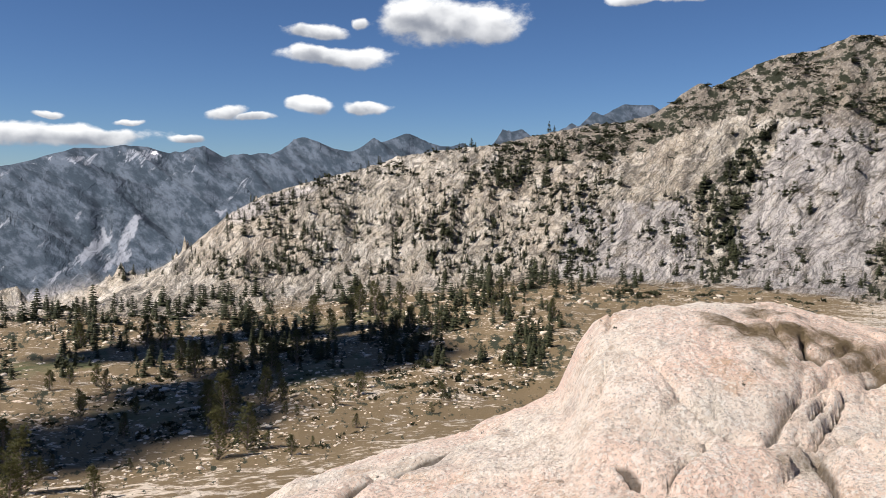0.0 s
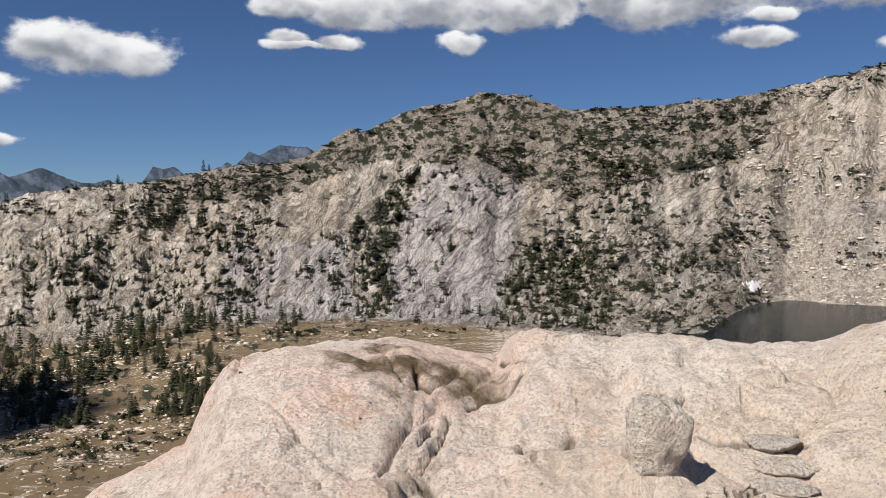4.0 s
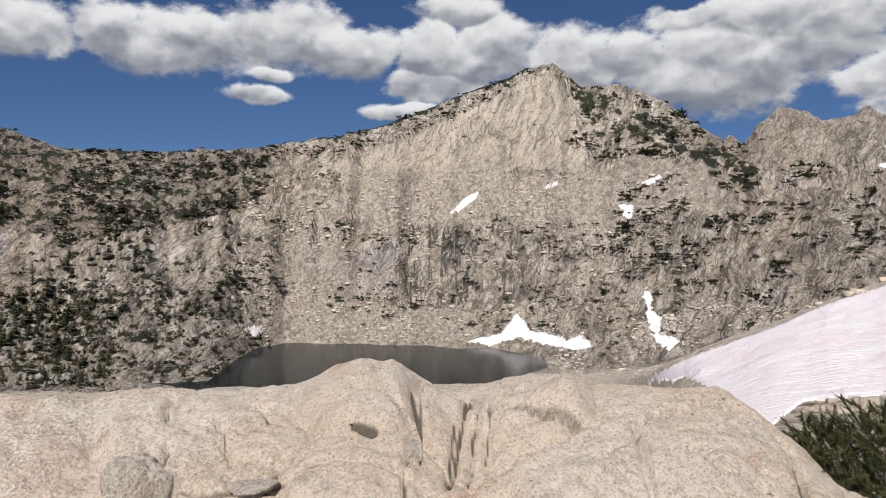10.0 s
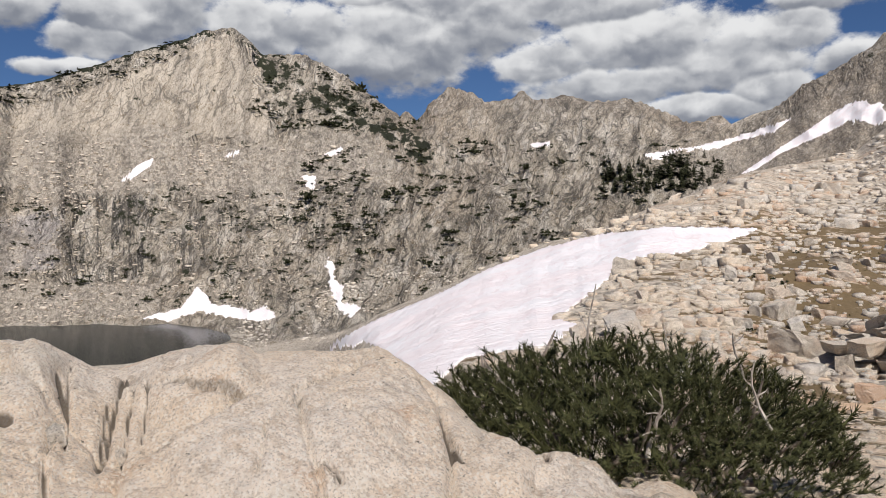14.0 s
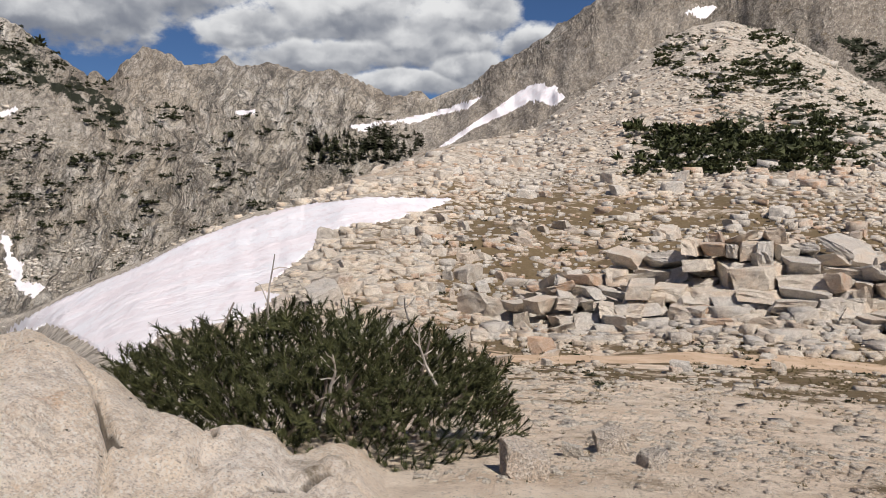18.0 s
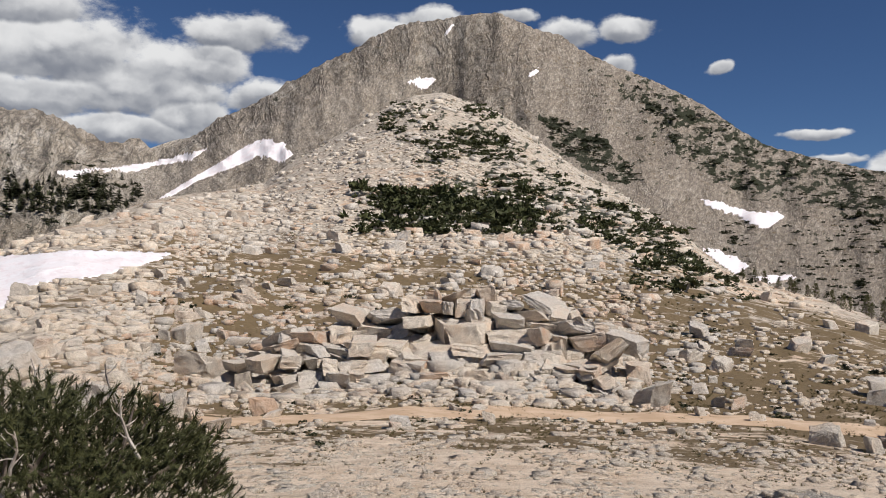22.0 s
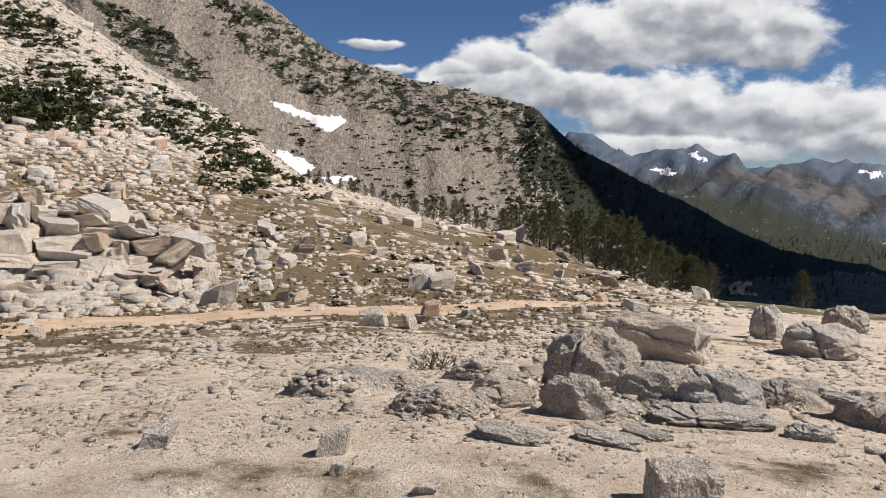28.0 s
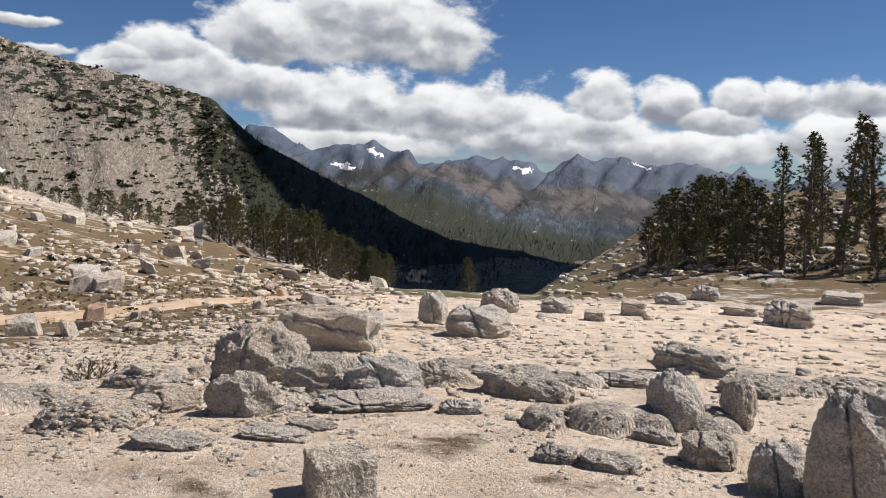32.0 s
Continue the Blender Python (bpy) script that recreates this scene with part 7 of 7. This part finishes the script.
pine_scrub(91.8, 6.1, 3.1, 1.9, 1.18, 4300, 3, "dense dark green dwarf pine scrub with bleached twigs behind the slab",
           [(-0.35, 0.3, 1.05, 0.1), (-0.75, 0.2, 0.62, -0.1), (-0.55, 0.1, 0.7, 0.25), (0.3, 0.35, 0.75, -0.1), (0.75, 0.3, 0.8, 0.15), (0.5, 0.1, 0.6, 0.2), (0.1, -0.75, 0.5, 0.3), (0.9, -0.5, 0.6, -0.2)])
pine_scrub(149.7, float(spot_at([149.7], [-14.0])[0]), 0.46, 0.34, 0.30, 90, 5, "small dark green pine seedling between grey stones")
pine_scrub(42.3, float(spot_at([42.3], [-17.3])[0]), 0.22, 0.18, 0.16, 26, 6, "tiny dark green plant in a crack of the slab")
pine_scrub(109.2, 78.0, 2.6, 2.0, 1.4, 120, 8, "single round dark pine bush on the skyline of rubble")


def pine_shapes(seed, high, spread, bare, tufts):
    """Trunk and limbs, and the needle crown, of one pine."""
    g = np.random.default_rng(seed)
    trunk = bent(g, (0, 0, -0.2), (g.normal(0, 0.05), g.normal(0, 0.05), 1), high, 9, 0.05, 0.12)
    wood = [limb(trunk, np.linspace(0.028 * high, 0.004 * high, len(trunk)), 7)]
    crown = []
    for i in range(tufts // 5):
        s = bare + (1 - bare) * (i + g.uniform(0, 1)) / (tufts // 5)
        k = s * (len(trunk) - 1)
        p = trunk[int(k)].lerp(trunk[min(int(k) + 1, len(trunk) - 1)], k % 1)
        ang = g.uniform(0, 6.28)
        out = spread * (1 - s) ** 0.6 * g.uniform(0.55, 1.2) + 0.12 * spread
        arm = bent(g, p, (math.cos(ang), math.sin(ang), g.uniform(0.1, 0.7)), out, 4, 0.14, 0.12)
        wood.append(limb(arm, np.linspace(0.011 * high * (1.1 - s), 0.004, len(arm)), 4))
        for q in (arm[2], arm[3], arm[4], arm[4], arm[3]):
            size = spread * g.uniform(0.10, 0.18) * (1.3 if tufts < 300 else 1)
            crown.append(posed(TUFTS[int(g.integers(0, 5))], Vector(q) + Vector(g.normal(0, 0.10 * spread, 3)), (g.normal(0, 0.4), g.normal(0, 0.4), 1), size))
    crown += [posed(TUFTS[i % 5], trunk[-1] - Vector((0, 0, 0.07 * high * i)), (0, 0, 1), spread * 0.2) for i in range(3)]
    return to_mesh("trunk", *gather(wood), BARK), to_mesh("crown", *gather(crown), PINE_BOUGH)


TUFTS = [tuft(s + 50, 34, (0.7, 1.15), 0.07, 0.15) for s in range(5)]
TALL = [pine_shapes(s, 6.5, 1.0, 0.15, 420) for s in (1, 2, 3)]
LOW_PINES = [pine_shapes(s, 3.6, 1.15, 0.04, 330) for s in (4, 5, 6, 7)]


def pine(az, r, high, kind, label, group, name="pine_tree"):
    mesh = kind[int(abs(az) * 13) % len(kind)]
    top = 6.5 if kind is TALL else 3.6
    x, y = at_polar(az, r)
    base = tagged(new(name), label, "tree" if kind is TALL else "shrub", group)
    base.location = (x, y, float(floor_z(np.array([az]), np.array([float(r)]))[0]))
    base.scale = (high / top,) * 3
    base.rotation_euler = (0, 0, az * 2.3)
    part("trunk", mesh[0], base)
    part("crown", mesh[1], base)
    return base


for az, r, high in ((194.9, 44, 6.2), (196.4, 46, 6.6), (197.1, 50, 6.2), (198.1, 45, 7.3), (199.0, 52, 7.0), (200.2, 46, 6.9), (201.6, 44, 6.6), (203.0, 48, 7.2), (196.0, 55, 5.2), (204.4, 42, 6.0)):
    pine(az, r, high, TALL, "tall slender dark pine in a stand at the brink", "tall pines")
for az, r, high in ((186.4, 46, 3.0), (187.3, 48, 3.8), (188.2, 46, 4.2), (189.1, 49, 4.6), (190.0, 46, 4.6), (190.8, 50, 4.4), (191.6, 46, 4.2), (192.4, 48, 4.4), (193.3, 46, 4.0), (194.2, 43, 3.4), (196.2, 41, 2.8),
                   (198.4, 41, 2.6), (200.4, 40, 2.4), (187.7, 43, 2.2), (202.6, 40, 2.6), (189.6, 43, 2.6), (192.0, 43, 2.4)):
    pine(az, r, high, LOW_PINES, "bushy dark pine in a stand at the brink", "bushy pines at the brink")
for i in range(46):
    az = 140.5 + i * 0.62 + float(rng.uniform(-0.3, 0.3))
    r = float(np.interp(az, [140, 150, 158, 164, 169], [118, 84, 72, 64, 58]) * rng.uniform(0.95, 1.06))
    high = float(np.interp(az, [140, 146, 152, 155, 162, 165, 169], [1.7, 1.9, 2.6, 3.6, 4.6, 3.8, 2.6]) * rng.uniform(0.7, 1.15))
    pine(az, r, high, LOW_PINES, "bushy dark green pine in a hedge below the slope", "hedge of bushy pines", "pine_bush")
pine(174.0, 58, 2.6, LOW_PINES, "small lone pine below the brink", "")
a, e, r = strew(rng, 70, (-30, 8), (-19.5, -8.5), 1.0, 0.3, 0.0, (40, 330))
spots = [(-15.4, -17.4, 4.4), (-16.4, -17.0, 3.6), (-14.0, -18.6, 3.4), (-28.3, -19.6, 4.4), (-29.2, -18.0, 3.4), (-12.7, -15.6, 2.6), (-17.4, -13.6, 2.6), (-18.3, -13.0, 2.2), (-24.0, -20.6, 2.4), (-22.0, -17.0, 1.6), (-10.4, -12.9, 2.4),
         (-4.4, -10.9, 1.8), (-2.4, -10.8, 1.6), (-6.6, -10.8, 2.2), (-3.2, -11.3, 1.5), (3.6, -9.6, 0.9), (-26.4, -13.6, 1.4), (-25.2, -13.4, 1.3)]
spots += [(-15.0, -14.2, 3.0), (-12.2, -13.6, 2.6), (-9.2, -10.6, 2.4), (-8.0, -11.4, 2.2), (-19.2, -11.6, 2.4), (-20.4, -11.4, 2.2), (-4.8, -9.8, 2.4), (-6.0, -9.6, 2.0), (-3.0, -9.4, 2.0), (-16.0, -19.0, 3.6), (-29.0, -21.0, 4.0)]
spots += [(float(p), float(q), float(rng.uniform(0.8, 1.7))) for p, q in zip(a, e)]
for az, el, deg in spots:
    rr = float(spot_at([az], [el])[0])
    if math.isfinite(rr) and rr < 400:
        pine(az, rr, rr * math.tan(radians(deg)), LOW_PINES, "dark pine on the stony valley floor", "valley pines")


# ---- passing clouds whose shade lies on the valleys ----
CLOUD = material("cloud_white")[0]
plug(CLOUD, "Base Color", (0.85, 0.85, 0.86, 1))
plug(CLOUD, "Roughness", 1.0)


def cumulus(over, wide, deep, height, seed, label, billows=26):
    """A heap of billows with a level base, above the ground that it shades."""
    g = np.random.default_rng(seed)
    at = Vector(over) + heading(SUN_BEARING, SUN_HEIGHT) * (height / math.sin(radians(SUN_HEIGHT)))
    pieces = []
    for i in range(billows):
        v, f = ICO[3]
        u, ang = math.sqrt(g.uniform(0, 1)), g.uniform(0, 6.28)
        size = min(wide, deep) * g.uniform(0.22, 0.42) * (1.15 - 0.5 * u)
        q = v * 2.2 + i * 3.7
        lump = v * (1 + 0.28 * grad_noise(q[:, 0], q[:, 1], q[:, 2], seed))[:, None] * size * (1, 1, 0.6)
        lump = lump + np.array([u * math.cos(ang) * wide * 0.5, u * math.sin(ang) * deep * 0.5, size * 0.35])
        lump[:, 2] = np.maximum(lump[:, 2], -size * 0.05)
        pieces.append((lump, f))
    ob = new("cloud", to_mesh("cloud", *gather(pieces), CLOUD, True))
    ob.location = at
    return tagged(ob, label, "cloud", "passing clouds", "structure")


cumulus((-46.0, 160.0, -42.0), 74, 205, 700, 5, "white cumulus cloud drifting over the near valley", 14)
cumulus((110.0, -960.0, -130.0), 620, 560, 1300, 6, "wide white cumulus cloud drifting over the south valley", 13)
